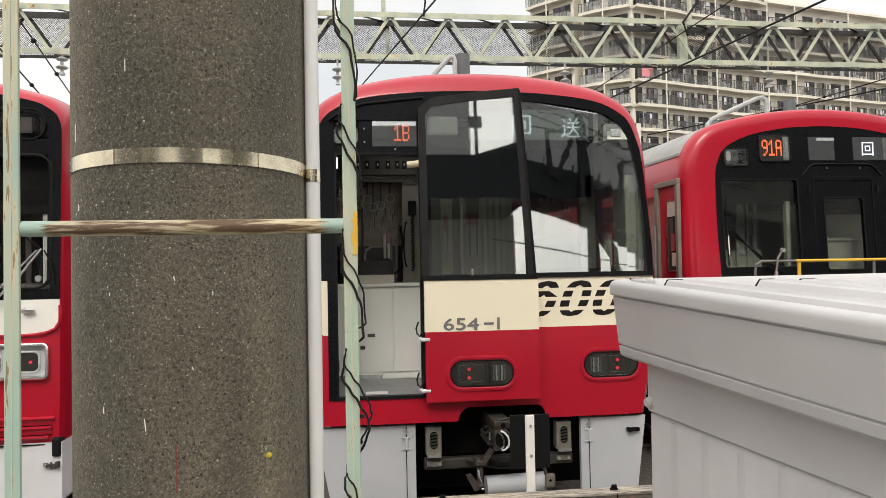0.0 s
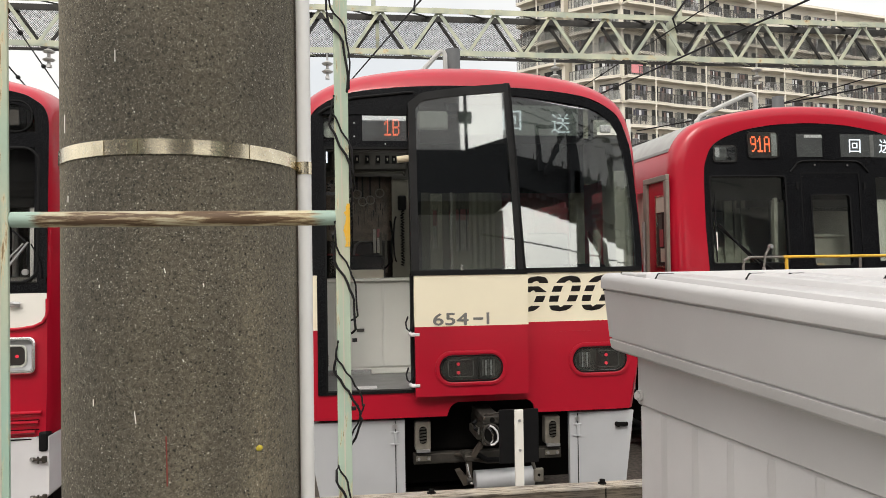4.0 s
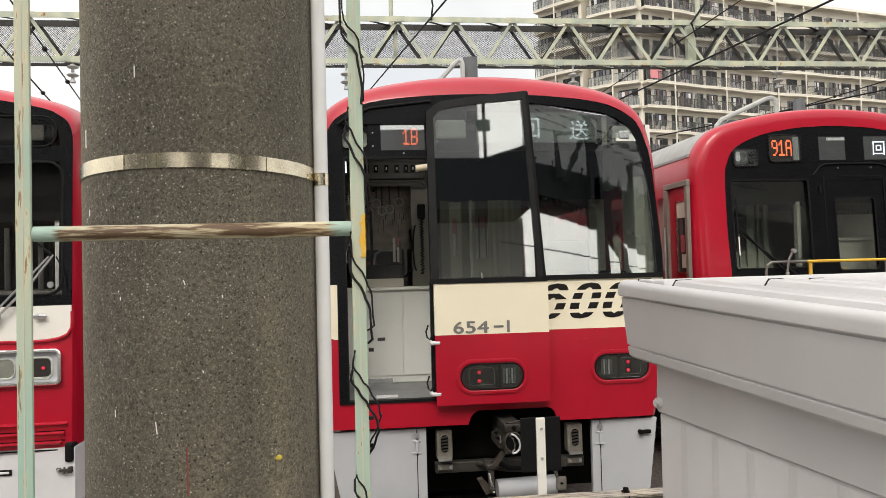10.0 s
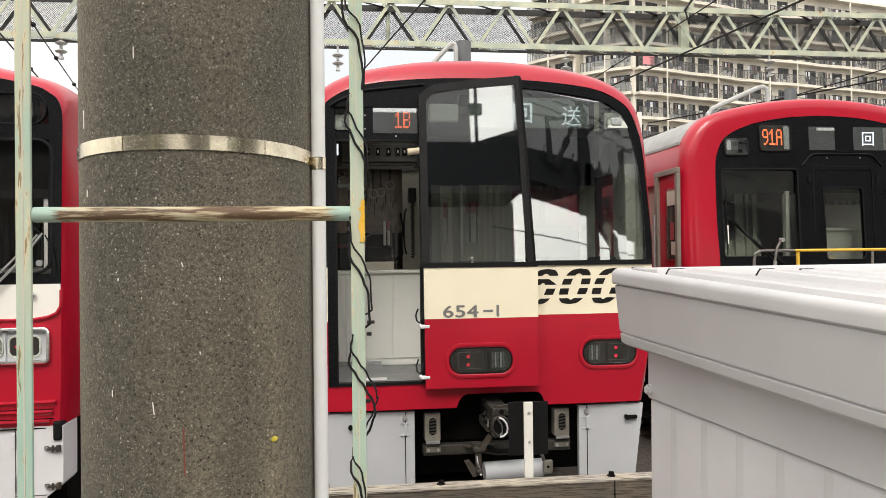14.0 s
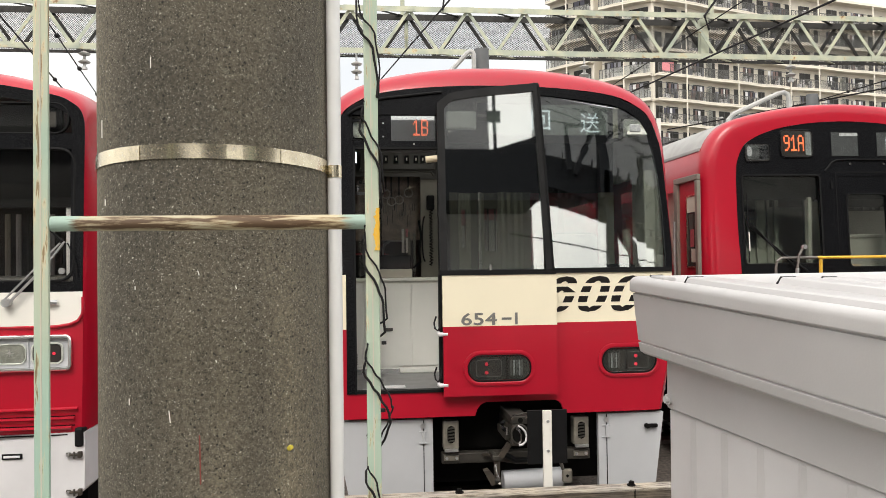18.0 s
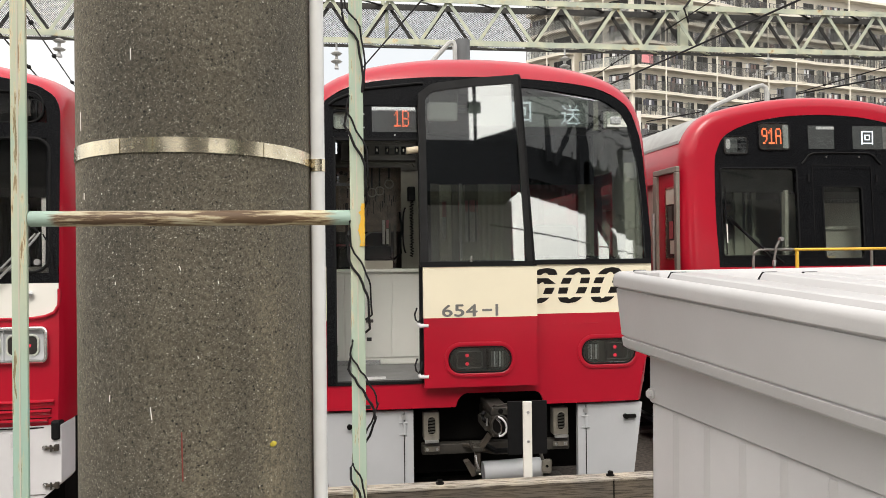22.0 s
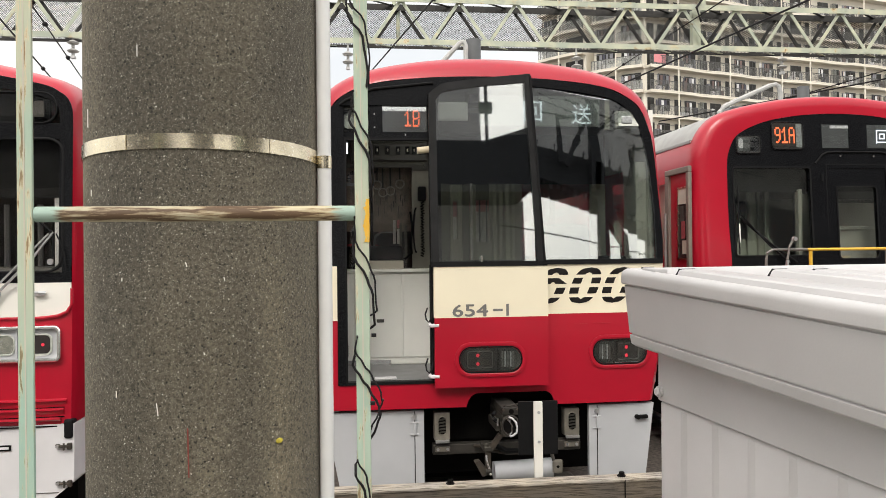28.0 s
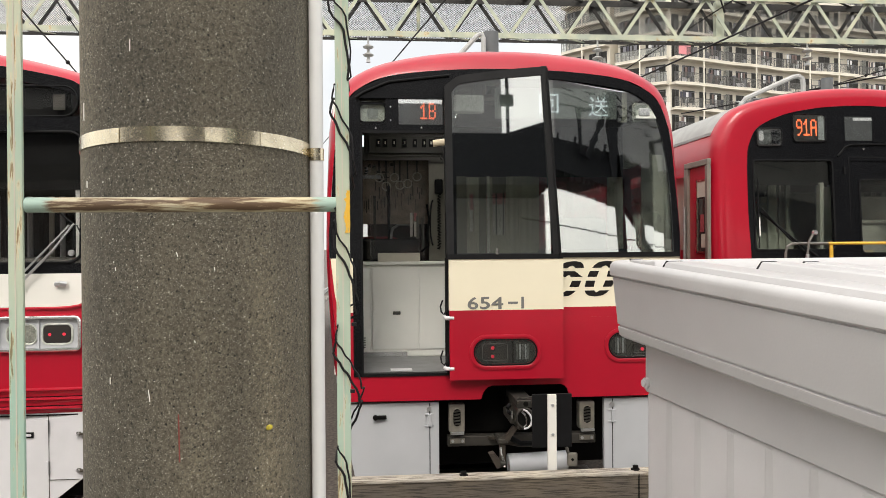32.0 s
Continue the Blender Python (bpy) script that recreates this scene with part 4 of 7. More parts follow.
# striped series numerals on the cream band
def striped_zero(cx_, six=False):
    """A slanted numeral cut into stripes, each stroke piece a part."""
    z0, z1, a, th = 1.772, 2.066, 0.120, 0.078
    H2, zm, first, n = (z1 - z0) / 2, (z0 + z1) / 2, None, 6
    for b0, b1 in ((1.772, 1.822), (1.852, 1.903), (1.934, 1.982), (2.008, 2.066)):
        for side in (-1, 1):
            bm, prev = bmesh.new(), None
            for k in range(n + 1):
                z = b0 + (b1 - b0) * k / n
                q = max(0.0, 1 - abs((z - zm) / H2) ** 2.6) ** (1 / 2.6)
                qi = max(0.0, 1 - abs((z - zm) / (H2 - 0.04)) ** 2.6) ** (1 / 2.6) if abs(z - zm) < H2 - 0.04 else 0
                if six and 1.93 < z < 1.99:
                    qi = 0.0 if z > 1.945 else 0.4
                    q *= 1.0 if side < 0 else max(0.2, 1 - (z - 1.934) * 14)
                xo, xi = a * q, (a - th) * qi
                sh = 0.36 * (z - zm)
                vs = [bm.verts.new(FA.at(cx_ + sh + side * u, z, 0.002)) for u in (xi, max(xo, xi + 0.0005))]
                if prev:
                    bm.faces.new((prev[0], prev[1], vs[1], vs[0]))
                prev = vs
            bmesh.ops.solidify(bm, geom=bm.faces[:], thickness=0.002)
            ob = part("numeral" if first is None else "stripe", bm, BLACKINK, first or train_a, "black numeral cut by cream stripes" if first is None else "")
            first = first or ob
    return first


striped_zero(1.605, True)
striped_zero(1.885)
striped_zero(2.165)

# cab interior
CY = 7.45
part("cab_floor", box_bm(-0.28, 2.5, 6.2, CY, 1.10, 1.15), FLOORM, train_a)
part("cab_threshold", box_bm(-0.05, 0.62, 6.2, 6.34, 1.15, 1.162), FLOORM, train_a)
part("floor_plate", box_bm(0.16, 0.34, 6.42, 6.52, 1.15, 1.156), DIRTYWHITE, train_a)
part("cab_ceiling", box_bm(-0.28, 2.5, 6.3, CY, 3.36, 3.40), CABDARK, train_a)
part("cab_side_wall", box_bm(-0.30, -0.26, 6.3, CY, 1.15, 3.4), CABGREY, train_a)
part("cab_side_wall", box_bm(2.50, 2.54, 6.3, CY, 1.15, 2.15), CABGREY, train_a)
part("cab_side_wall", box_bm(2.50, 2.54, 6.3, CY, 2.95, 3.4), CABGREY, train_a)
part("pillar_panel", box_bm(2.40, 2.495, 6.34, 6.38, 1.9, 2.96, 0.01), WHITE, train_a, "cream panel on the corner pillar of the cab")
part("cab_window_pillar", box_bm(2.50, 2.54, 6.3, 6.92, 2.15, 2.95), CABGREY, train_a)
part("kick_plate", box_bm(-0.12, 0.33, CY - 0.23, CY - 0.2, 1.15, 1.20), CHROME, train_a)
cab = part("cab_cabinet", box_bm(-0.26, 0.76, CY - 0.2, CY, 1.15, 2.02, 0.01), CABGREY, train_a, "grey metal cabinet below the cab window")
for a, c in ((-0.25, -0.005), (0.005, 0.44), (0.45, 0.75)):
    part("cabinet_door", box_bm(a, c, CY - 0.212, CY - 0.198, 1.22, 2.0, 0.004), CABGREY, cab)
part("cabinet_latch", box_bm(0.20, 0.27, CY - 0.222, CY - 0.212, 1.55, 1.58, 0.003), CABDARK, cab)
for k in range(5):
    part("vent_slat", box_bm(-0.16, -0.06, CY - 0.218, CY - 0.21, 1.24 + 0.022 * k, 1.25 + 0.022 * k), CABDARK, cab)
part("cab_ledge", box_bm(-0.26, 0.76, CY - 0.23, CY, 2.02, 2.05, 0.006), CABGREY, train_a)
part("ledge_box", box_bm(0.06, 0.46, CY - 0.2, CY - 0.03, 2.05, 2.13, 0.006), CABPALE, train_a, "low cream box on the ledge")
# strips near the ceiling are near-black: cab shade put into their colour
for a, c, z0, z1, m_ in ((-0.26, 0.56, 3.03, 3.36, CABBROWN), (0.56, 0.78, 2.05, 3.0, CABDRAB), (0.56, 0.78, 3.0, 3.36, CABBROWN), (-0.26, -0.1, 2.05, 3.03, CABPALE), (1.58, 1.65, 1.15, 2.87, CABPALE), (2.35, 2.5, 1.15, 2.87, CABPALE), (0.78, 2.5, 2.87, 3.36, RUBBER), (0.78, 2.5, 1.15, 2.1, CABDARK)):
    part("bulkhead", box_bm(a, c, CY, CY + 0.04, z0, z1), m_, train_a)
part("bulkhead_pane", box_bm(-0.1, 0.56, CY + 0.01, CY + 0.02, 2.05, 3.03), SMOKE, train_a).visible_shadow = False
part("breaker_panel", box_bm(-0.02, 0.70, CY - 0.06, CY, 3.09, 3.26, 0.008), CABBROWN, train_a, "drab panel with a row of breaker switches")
for k, x in enumerate((0.075, 0.14, 0.225, 0.325, 0.425, 0.515, 0.58, 0.645)):
    sw = part("breaker", box_bm(x - 0.02, x + 0.02, CY - 0.085, CY - 0.06, 3.15, 3.225, 0.003), RUBBER, train_a)
    part("toggle", box_bm(x - 0.006, x + 0.006, CY - 0.10, CY - 0.085, 3.175, 3.20), CABPALE, sw)
part("grab_tube", tube_bm([(-0.02, CY - 0.1, 3.10), (-0.02, CY - 0.12, 3.06), (0.66, CY - 0.12, 3.06), (0.68, CY - 0.1, 3.03)], 0.012), CABBROWN, train_a)
part("wall_loop", tube_bm([(0.60 - 0.03 * math.cos(k * 0.3), CY - 0.03, 2.42 + 0.22 * math.sin(k * 0.3)) for k in range(-5, 6)], 0.008, 6), RUBBER, train_a)
hs = part("handset", box_bm(0.615, 0.69, CY - 0.09, CY - 0.01, 2.70, 2.84, 0.012), RUBBER, train_a, "black handset with a coiled cord")
part("handset_cord", tube_bm([(0.655 + 0.018 * math.sin(k * 1.9), CY - 0.06 + 0.018 * math.cos(k * 1.9), 2.70 - 0.0085 * k) for k in range(64)], 0.006, 5), RUBBER, hs)
part("wall_cable", tube_bm([(0.54, CY - 0.02, 2.6), (0.56, CY - 0.03, 2.45), (0.54, CY - 0.04, 2.3), (0.55, CY - 0.05, 2.2), (0.48, CY - 0.05, 2.14)], 0.010), RUBBER, train_a)
part("cab_bell", rod_bm((0.512, 6.2, 3.028), (0.61, 6.2, 3.04), 0.028, 14), mat("bell_cream", (0.62, 0.53, 0.38), 0.5), train_a)
part("ceiling_lamp", box_bm(0.40, 0.76, 6.75, 6.83, 3.335, 3.36), glow("tube_light", (1.0, 0.98, 0.92), 14.0), train_a, "slim lit ceiling tube")
# driver's desk, seat and blinds seen through the windscreen
desk = part("driver_desk", box_bm(1.35, 2.48, 6.32, 6.8, 1.15, 2.06, 0.04), CABDARK, train_a, "dark driver's desk behind the windscreen")
part("instrument_hood", box_bm(1.45, 2.35, 6.42, 6.62, 2.06, 2.16, 0.03), RUBBER, desk)
seat = part("driver_seat", box_bm(1.75, 2.2, 7.0, 7.1, 1.7, 2.45, 0.06), RUBBER, train_a)
for x0, x1, z0, z1, m_ in ((0.80, 0.925, 2.08, 2.87, CABDRAB), (0.93, 0.955, 2.08, 2.86, CABOLIVE), (1.0, 1.045, 2.08, 2.86, CABOLIVE), (0.955, 1.0, 2.08, 2.33, CABOLIVE), (0.955, 1.0, 2.70, 2.86, CABOLIVE), (1.05, 1.115, 2.08, 2.86, CABDRAB),
                           (1.15, 1.18, 2.08, 2.86, CABOLIVE), (1.18, 1.315, 2.08, 2.30, CABOLIVE), (1.18, 1.315, 2.71, 2.86, CABDRAB), (1.315, 1.435, 2.08, 2.87, CABOLIVE), (1.445, 1.575, 2.08, 2.87, CABOLIVE)):
    part("bulkhead_panel", box_bm(x0, x1, CY - 0.05, CY - 0.01, z0, z1, 0.004), m_, train_a)
# white and pink plates stand in for the bright outdoors beyond
for x0, x1, z0, z1, m_ in ((0.955, 1.0, 2.33, 2.55, WHITE), (0.955, 1.0, 2.55, 2.70, LAUNDRY), (1.18, 1.315, 2.30, 2.60, WHITE), (1.18, 1.315, 2.60, 2.71, LAUNDRY)):
    part("far_window_view", box_bm(x0, x1, CY + 0.02, CY + 0.03, z0, z1), m_, train_a)
for x in (1.215, 1.285):
    part("window_bar", box_bm(x, x + 0.012, CY - 0.03, CY - 0.01, 2.30, 2.71), CABDARK, train_a)
part("pale_post", rod_bm((1.135, CY - 0.06, 1.15), (1.135, CY - 0.06, 2.87), 0.014, 12), WHITE, train_a, smooth=True)
for xa, xb in ((1.33, 1.43), (1.46, 1.56)):
    cols = [xa + (xb - xa) * k / 16 for k in range(17)]
    wave = lambda x, z: CY - 0.075 + 0.014 * math.sin(x * 100 + 1.2 * math.sin(z * 2.1)) + 0.006 * math.sin(x * 37)
    front = [[(x, wave(x, z), z) for x in cols] for z in (2.08, 2.35, 2.6, 2.865)]
    part("curtain", slab_of(front, [[(x, y + 0.004, z) for x, y, z in r] for r in front]), CABOLIVE, train_a, "olive pleated curtain behind the pane", smooth=True)
# passenger saloon beyond
part("saloon_floor", box_bm(-0.28, 2.5, CY + 0.04, 18, 1.10, 1.15), FLOORM, train_a)
part("saloon_wall", box_bm(-0.3, -0.26, CY + 0.04, 18, 1.15, 2.1), CABPALE, train_a)
part("luggage_rack", box_bm(-0.2, 0.1, CY + 0.3, 17, 2.88, 2.91), STEEL, train_a)
for k in range(3):
    part("saloon_seat", box_bm(-0.2, 0.3, CY + 0.8 + k * 1.4, CY + 1.4 + k * 1.4, 1.15, 2.3, 0.08), SEATRED, train_a)
part("grab_rail", tube_bm([(0.2, CY + 0.5, 1.6), (0.2, CY + 0.5, 2.3), (0.22, CY + 0.5, 2.38), (0.28, CY + 0.5, 2.42), (0.4, CY + 0.5, 2.42)], 0.015), STEEL, train_a)
for x, z in ((0.232, 2.885), (0.46, 2.895), (0.288, 2.81), (0.365, 2.825), (0.15, 2.80), (0.08, 2.885)):
    part("hand_ring", tube_bm([(x + 0.042 * math.cos(a * 0.3927), CY + 0.28, z + 0.042 * math.sin(a * 0.3927)) for a in range(17)], 0.0065, 6), CABPALE, train_a, "pale round hand ring")
    part("ring_strap", box_bm(x - 0.008, x + 0.008, CY + 0.275, CY + 0.285, z + 0.04, 3.2), CABDARK, train_a)
# made-up panel behind the cab window, toned as dim saloon and reflections
backdrop = part("saloon_backdrop", box_bm(-0.1, 0.60, CY + 0.34, CY + 0.40, 2.42, 3.1), SALOONBROWN, train_a, "made-up brown panel standing in for the dim saloon view")
re_ = random.Random(31)
for k in range(34):
    x, z = -0.09 + 0.0185 * k, re_.uniform(2.62, 2.86)
    part("backdrop_strip", box_bm(x, x + re_.uniform(0.004, 0.010), CY + 0.325, CY + 0.335, z - re_.uniform(0.05, 0.16), z, 0.001), re_.choice((CABDARK, CABBROWN, CABBROWN, CABDRAB)), backdrop)
for k in range(26):
    x, z = re_.uniform(-0.08, 0.20), re_.uniform(2.84, 3.03)
    part("backdrop_patch", box_bm(x, x + re_.uniform(0.01, 0.04), CY + 0.332, CY + 0.341, z, z + re_.uniform(0.008, 0.03)), re_.choice((CABDRAB, CABBROWN, CABDARK)), backdrop)
part("seat_back", box_bm(-0.1, 0.47, CY + 0.10, CY + 0.2, 2.05, 2.27, 0.02), RUBBER, train_a)
for x, z0, z1, m_ in ((0.385, 2.29, 2.53, WHITE), (0.425, 2.29, 2.44, WHITE), (0.425, 2.45, 2.53, LAUNDRY), (0.445, 2.1, 2.5, CABDRAB), (0.5, 2.1, 2.48, CABDRAB), (0.16, 2.27, 2.8, RUBBER), (0.02, 2.27, 2.7, CABDARK)):
    part("saloon_strip", box_bm(x, x + 0.026, CY + 0.22, CY + 0.25, z0, z1, 0.004), m_, train_a)
# seats and partitions seen beyond the windscreen
for x in (1.66, 1.86):
    part("seat_top", Face(CY + 0.3, rake=0, bow=0).rounded(x, x + 0.15, 2.5, 2.85, 0.07, 0.0, 0.08), SEATRED, train_a, "red rounded seat top")
for x0, x1, z0, z1, m_ in ((2.36, 2.40, 2.4, 2.86, SEATRED), (2.42, 2.50, 2.1, 2.62, CABPALE), (0.93, 0.96, 2.3, 2.75, CABPALE), (1.10, 1.22, 2.3, 2.6, CABPALE), (1.10, 1.24, 2.6, 2.7, LAUNDRY)):
    part("partition_strip", box_bm(x0, x1, CY + 0.06, CY + 0.08, z0, z1, 0.004), m_, train_a)
# under the front
UY = 6.2
CAST0 = mat("dull_steel_plate", (0.24, 0.22, 0.185), 0.5, metal=0.4, vary=0.3, scale=12)
CASTD = mat("grimy_steel", (0.05, 0.045, 0.038), 0.6, metal=0.4, vary=0.4, scale=9, bump=0.3)
# near-black blocks stand in for the unlit space under the car
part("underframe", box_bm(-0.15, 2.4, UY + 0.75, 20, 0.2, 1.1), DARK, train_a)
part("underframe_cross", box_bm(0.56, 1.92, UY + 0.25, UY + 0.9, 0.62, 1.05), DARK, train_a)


def skirt_box(x0, x1, hinge_left, slant):
    sk = part("skirt", slab_of([[(x0, UY, 0.925), (x1, UY, 0.925)], [(x0 + slant[0], UY, 0.30), (x1 + slant[1], UY, 0.30)]], [[(x0, UY + 0.05, 0.925), (x1, UY + 0.05, 0.925)], [(x0 + slant[0], UY + 0.05, 0.30), (x1 + slant[1], UY + 0.05, 0.30)]]), SKIRT, train_a, "light grey steel skirt with a hinged hatch")
    hx = x0 + 0.07 if hinge_left else x1 - 0.075
    part("hatch_seam", box_bm(hx - 0.003, hx + 0.003, UY - 0.004, UY, 0.31, 0.92), DARK, sk)
    part("hinge", box_bm(hx - 0.012, hx + 0.012, UY - 0.016, UY - 0.004, 0.73, 0.83, 0.003), SKIRT, sk)
    for z in (0.83, 0.735):
        part("hinge_tab", box_bm(hx - 0.04, hx + 0.03, UY - 0.012, UY, z - 0.005, z + 0.003), SKIRT, sk)
    part("bolt", rod_bm((hx - 0.005, UY - 0.014, 0.875), (hx - 0.005, UY, 0.875), 0.022, 8), STEEL, sk)
    lx = x1 - 0.13 if hinge_left else x0 + 0.30
    part("hatch_latch", box_bm(lx - 0.03, lx + 0.07, UY - 0.03, UY, 0.80, 0.83, 0.006), DARK, sk)
    part("latch_catch", rod_bm((lx - 0.02, UY - 0.04, 0.815), (lx - 0.02, UY, 0.815), 0.02, 8), DARK, sk)
    return sk


skirt_box(-0.25, 0.545, False, (0.12, 0.0))
skirt_box(1.92, 2.48, True, (0.0, -0.08))
for x0 in (0.63, 1.715):
    br = part("jacking_bracket", box_bm(x0, x0 + 0.13, UY + 0.02, UY + 0.12, 0.67, 0.90, 0.01), CAST0, train_a, "dull steel bracket with an oval hole")
    # dark plate stands for the shade inside the hole
    part("bracket_hole", Face(UY + 0.02, rake=0, bow=0).rounded(x0 + 0.035, x0 + 0.095, 0.72, 0.86, 0.03, 0.003, 0.004), DARK, br)
    part("bracket_rim", Face(UY + 0.02, rake=0, bow=0).ring(x0 + 0.035, x0 + 0.095, 0.72, 0.86, 0.03, 0.008, 0.008, 0.01), CAST0, br)
    for k in range(5):
        part("spring_coil", rod_bm((x0 + 0.038, UY + 0.012, 0.735 + 0.026 * k), (x0 + 0.092, UY + 0.012, 0.742 + 0.026 * k), 0.007, 6), CASTD, br)
    part("bracket_foot", box_bm(x0 + 0.01, x0 + 0.12, UY - 0.01, UY + 0.02, 0.655, 0.675), STEEL, br)
part("cross_bar", box_bm(0.62, 1.86, UY + 0.05, UY + 0.14, 0.545, 0.63, 0.008), CASTD, train_a)
for x in (0.64, 1.72):
    pl = part("bar_plate", box_bm(x, x + 0.12, UY + 0.035, UY + 0.05, 0.575, 0.615), CAST0, train_a)
    for d in (0.02, 0.10):
        part("bar_bolt", rod_bm((x + d, UY + 0.02, 0.595), (x + d, UY + 0.04, 0.595), 0.012, 8), STEEL, pl)
CAST = mat("cast_steel", (0.075, 0.069, 0.058), 0.5, metal=0.5, vary=0.4, scale=10, bump=0.4)
RUSTY = mat("rusty_steel_plate", (0.065, 0.053, 0.041), 0.65, metal=0.3, vary=0.4, scale=14, bump=0.3)
cp = part("coupler", box_bm(1.132, 1.235, 5.90, 6.5, 0.752, 0.92, 0.02), CAST, train_a, "cast steel automatic coupler head")
part("coupler_cap", box_bm(1.130, 1.27, 5.91, 6.4, 0.922, 0.986, 0.008), CASTD, cp, "rusty plate over the coupler")
# dark discs paint the shade in the cap hole and coupler mouth
part("cap_hole", rod_bm((1.205, 5.905, 0.954), (1.205, 5.915, 0.954), 0.020, 14), DARK, cp)
part("coupler_mouth", rod_bm((1.195, 5.893, 0.845), (1.195, 5.903, 0.845), 0.06, 20), DARK, cp)
part("coupler_lip", tube_bm([(1.195 + 0.066 * math.cos(a * 0.3927), 5.89, 0.845 + 0.078 * math.sin(a * 0.3927)) for a in range(17)], 0.008, 8), CASTD, cp, smooth=True)
part("coupler_jaw", tube_bm([(1.178, 5.875, 0.917), (1.205, 5.87, 0.905), (1.232, 5.868, 0.875), (1.244, 5.868, 0.834), (1.236, 5.87, 0.795), (1.212, 5.872, 0.773), (1.184, 5.875, 0.766)], 0.008, 8), DIRTYWHITE, cp, "worn white edge of the coupler mouth", smooth=True)
part("jaw_inner", tube_bm([(1.165, 5.88, 0.905), (1.19, 5.878, 0.88), (1.205, 5.876, 0.84), (1.20, 5.878, 0.80), (1.18, 5.88, 0.78)], 0.008, 8), CHROME, cp, smooth=True)
part("coupler_side", box_bm(1.09, 1.134, 5.95, 6.3, 0.79, 0.86, 0.01), CAST, cp)
part("side_pin", rod_bm((1.105, 5.93, 0.84), (1.105, 5.93, 0.90), 0.012, 10), CHROME, cp)
for x, z in ((1.145, 0.905), (1.145, 0.775), (1.22, 0.91), (1.142, 0.968), (1.255, 0.968)):
    part("coupler_bolt", rod_bm((x, 5.888, z), (x, 5.905, z), 0.010, 8), RUSTY, cp)
part("cap_hose", tube_bm([(1.14, 5.93, 0.98), (1.16, 5.92, 0.998), (1.19, 5.92, 0.994), (1.23, 5.92, 1.003), (1.30, 5.93, 1.01), (1.38, 6.0, 0.99)], 0.007, 6), CASTD, cp)
part("cap_hose", tube_bm([(1.09, 6.0, 0.93), (1.07, 5.97, 0.915), (1.075, 5.96, 0.885), (1.10, 5.97, 0.865)], 0.016, 8), RUBBER, cp)
part("coupler_brace", beam_bm((1.06, 6.0, 0.655), (1.135, 6.0, 0.755), 0.04, 0.04), RUSTY, train_a)
# release lever on its stand
lever = part("lever_stand", box_bm(0.996, 1.072, 5.98, 6.2, 0.625, 0.665, 0.008), CAST, train_a, "release lever stand")
part("stand_cap", rod_bm((1.03, 6.02, 0.655), (1.03, 6.02, 0.69), 0.034, 12), CAST, lever)
part("stand_leg", beam_bm((1.035, 6.02, 0.63), (1.035, 6.02, 0.47), 0.045, 0.035), RUSTY, lever)
part("lever_rod", tube_bm([(1.012, 5.98, 0.60), (1.018, 5.97, 0.55), (1.035, 5.97, 0.49)], 0.010, 8), CHROME, lever)
part("lever_foot", slab_of([[(0.925, 5.98, 0.545), (0.965, 5.98, 0.555)], [(0.985, 5.98, 0.43), (1.05, 5.98, 0.45)]], [[(0.925, 6.06, 0.545), (0.965, 6.06, 0.555)], [(0.985, 6.06, 0.43), (1.05, 6.06, 0.45)]]), RUSTY, lever)
part("lever_collar", rod_bm((1.01, 5.965, 0.475), (1.05, 5.965, 0.475), 0.020, 12), CASTD, lever)
bb_ = bmesh.new()
bmesh.ops.create_icosphere(bb_, subdivisions=2, radius=0.011, matrix=Matrix.Translation((1.043, 5.955, 0.458)))
part("lever_ball", bb_, WHITE, lever, "small white ball end", smooth=True)
part("air_pipe", tube_bm([(0.95, 6.3, 0.60), (1.0, 6.15, 0.63), (1.08, 6.12, 0.60), (1.2, 6.12, 0.575), (1.5, 6.14, 0.565)], 0.014), RUSTY, train_a)
part("hose_black", tube_bm([(1.38, 6.12, 0.86), (1.42, 6.0, 0.72), (1.36, 6.0, 0.62), (1.2, 6.08, 0.60), (1.12, 6.1, 0.64)], 0.022), RUBBER, train_a)
drum = part("air_drum", rod_bm((1.104, UY - 0.05, 0.418), (1.585, UY - 0.05, 0.43), 0.083, 32), SKIRT, train_a, "white painted air drum", smooth=True)
tg = part("drum_bracket", box_bm(1.565, 1.648, UY - 0.17, UY - 0.155, 0.418, 0.526, 0.014), CAST0, train_a, "pale steel tab beside the drum")
part("bracket_hole", rod_bm((1.607, UY - 0.174, 0.472), (1.607, UY - 0.169, 0.472), 0.014, 4), DARK, tg)
part("bracket_arm", tube_bm([(1.50, UY - 0.15, 0.62), (1.555, UY - 0.15, 0.615), (1.562, UY - 0.15, 0.57), (1.575, UY - 0.16, 0.52)], 0.014), CAST, tg)
part("bracket_head", box_bm(1.495, 1.58, UY - 0.16, UY - 0.1, 0.605, 0.64, 0.008), CAST, tg)
part("bracket_pin", rod_bm((1.525, UY - 0.13, 0.63), (1.525, UY - 0.13, 0.665), 0.028, 12), CAST, tg)
for X in (0.4, 1.84):
    part("wheel", rod_bm((X - 0.06, 8.5, 0.43), (X + 0.06, 8.5, 0.43), 0.43, 32), DARK, train_a)
# roof gear
rg = part("roof_whistle", rod_bm((1.266, 8.0, 3.77), (1.266, 8.0, 4.44), 0.079, 24), mat("roof_gear_grey", (0.12, 0.125, 0.13), 0.6), train_a, "dark grey cylinder on the roof", smooth=True)
GEARGREY = rg.data.materials[0]
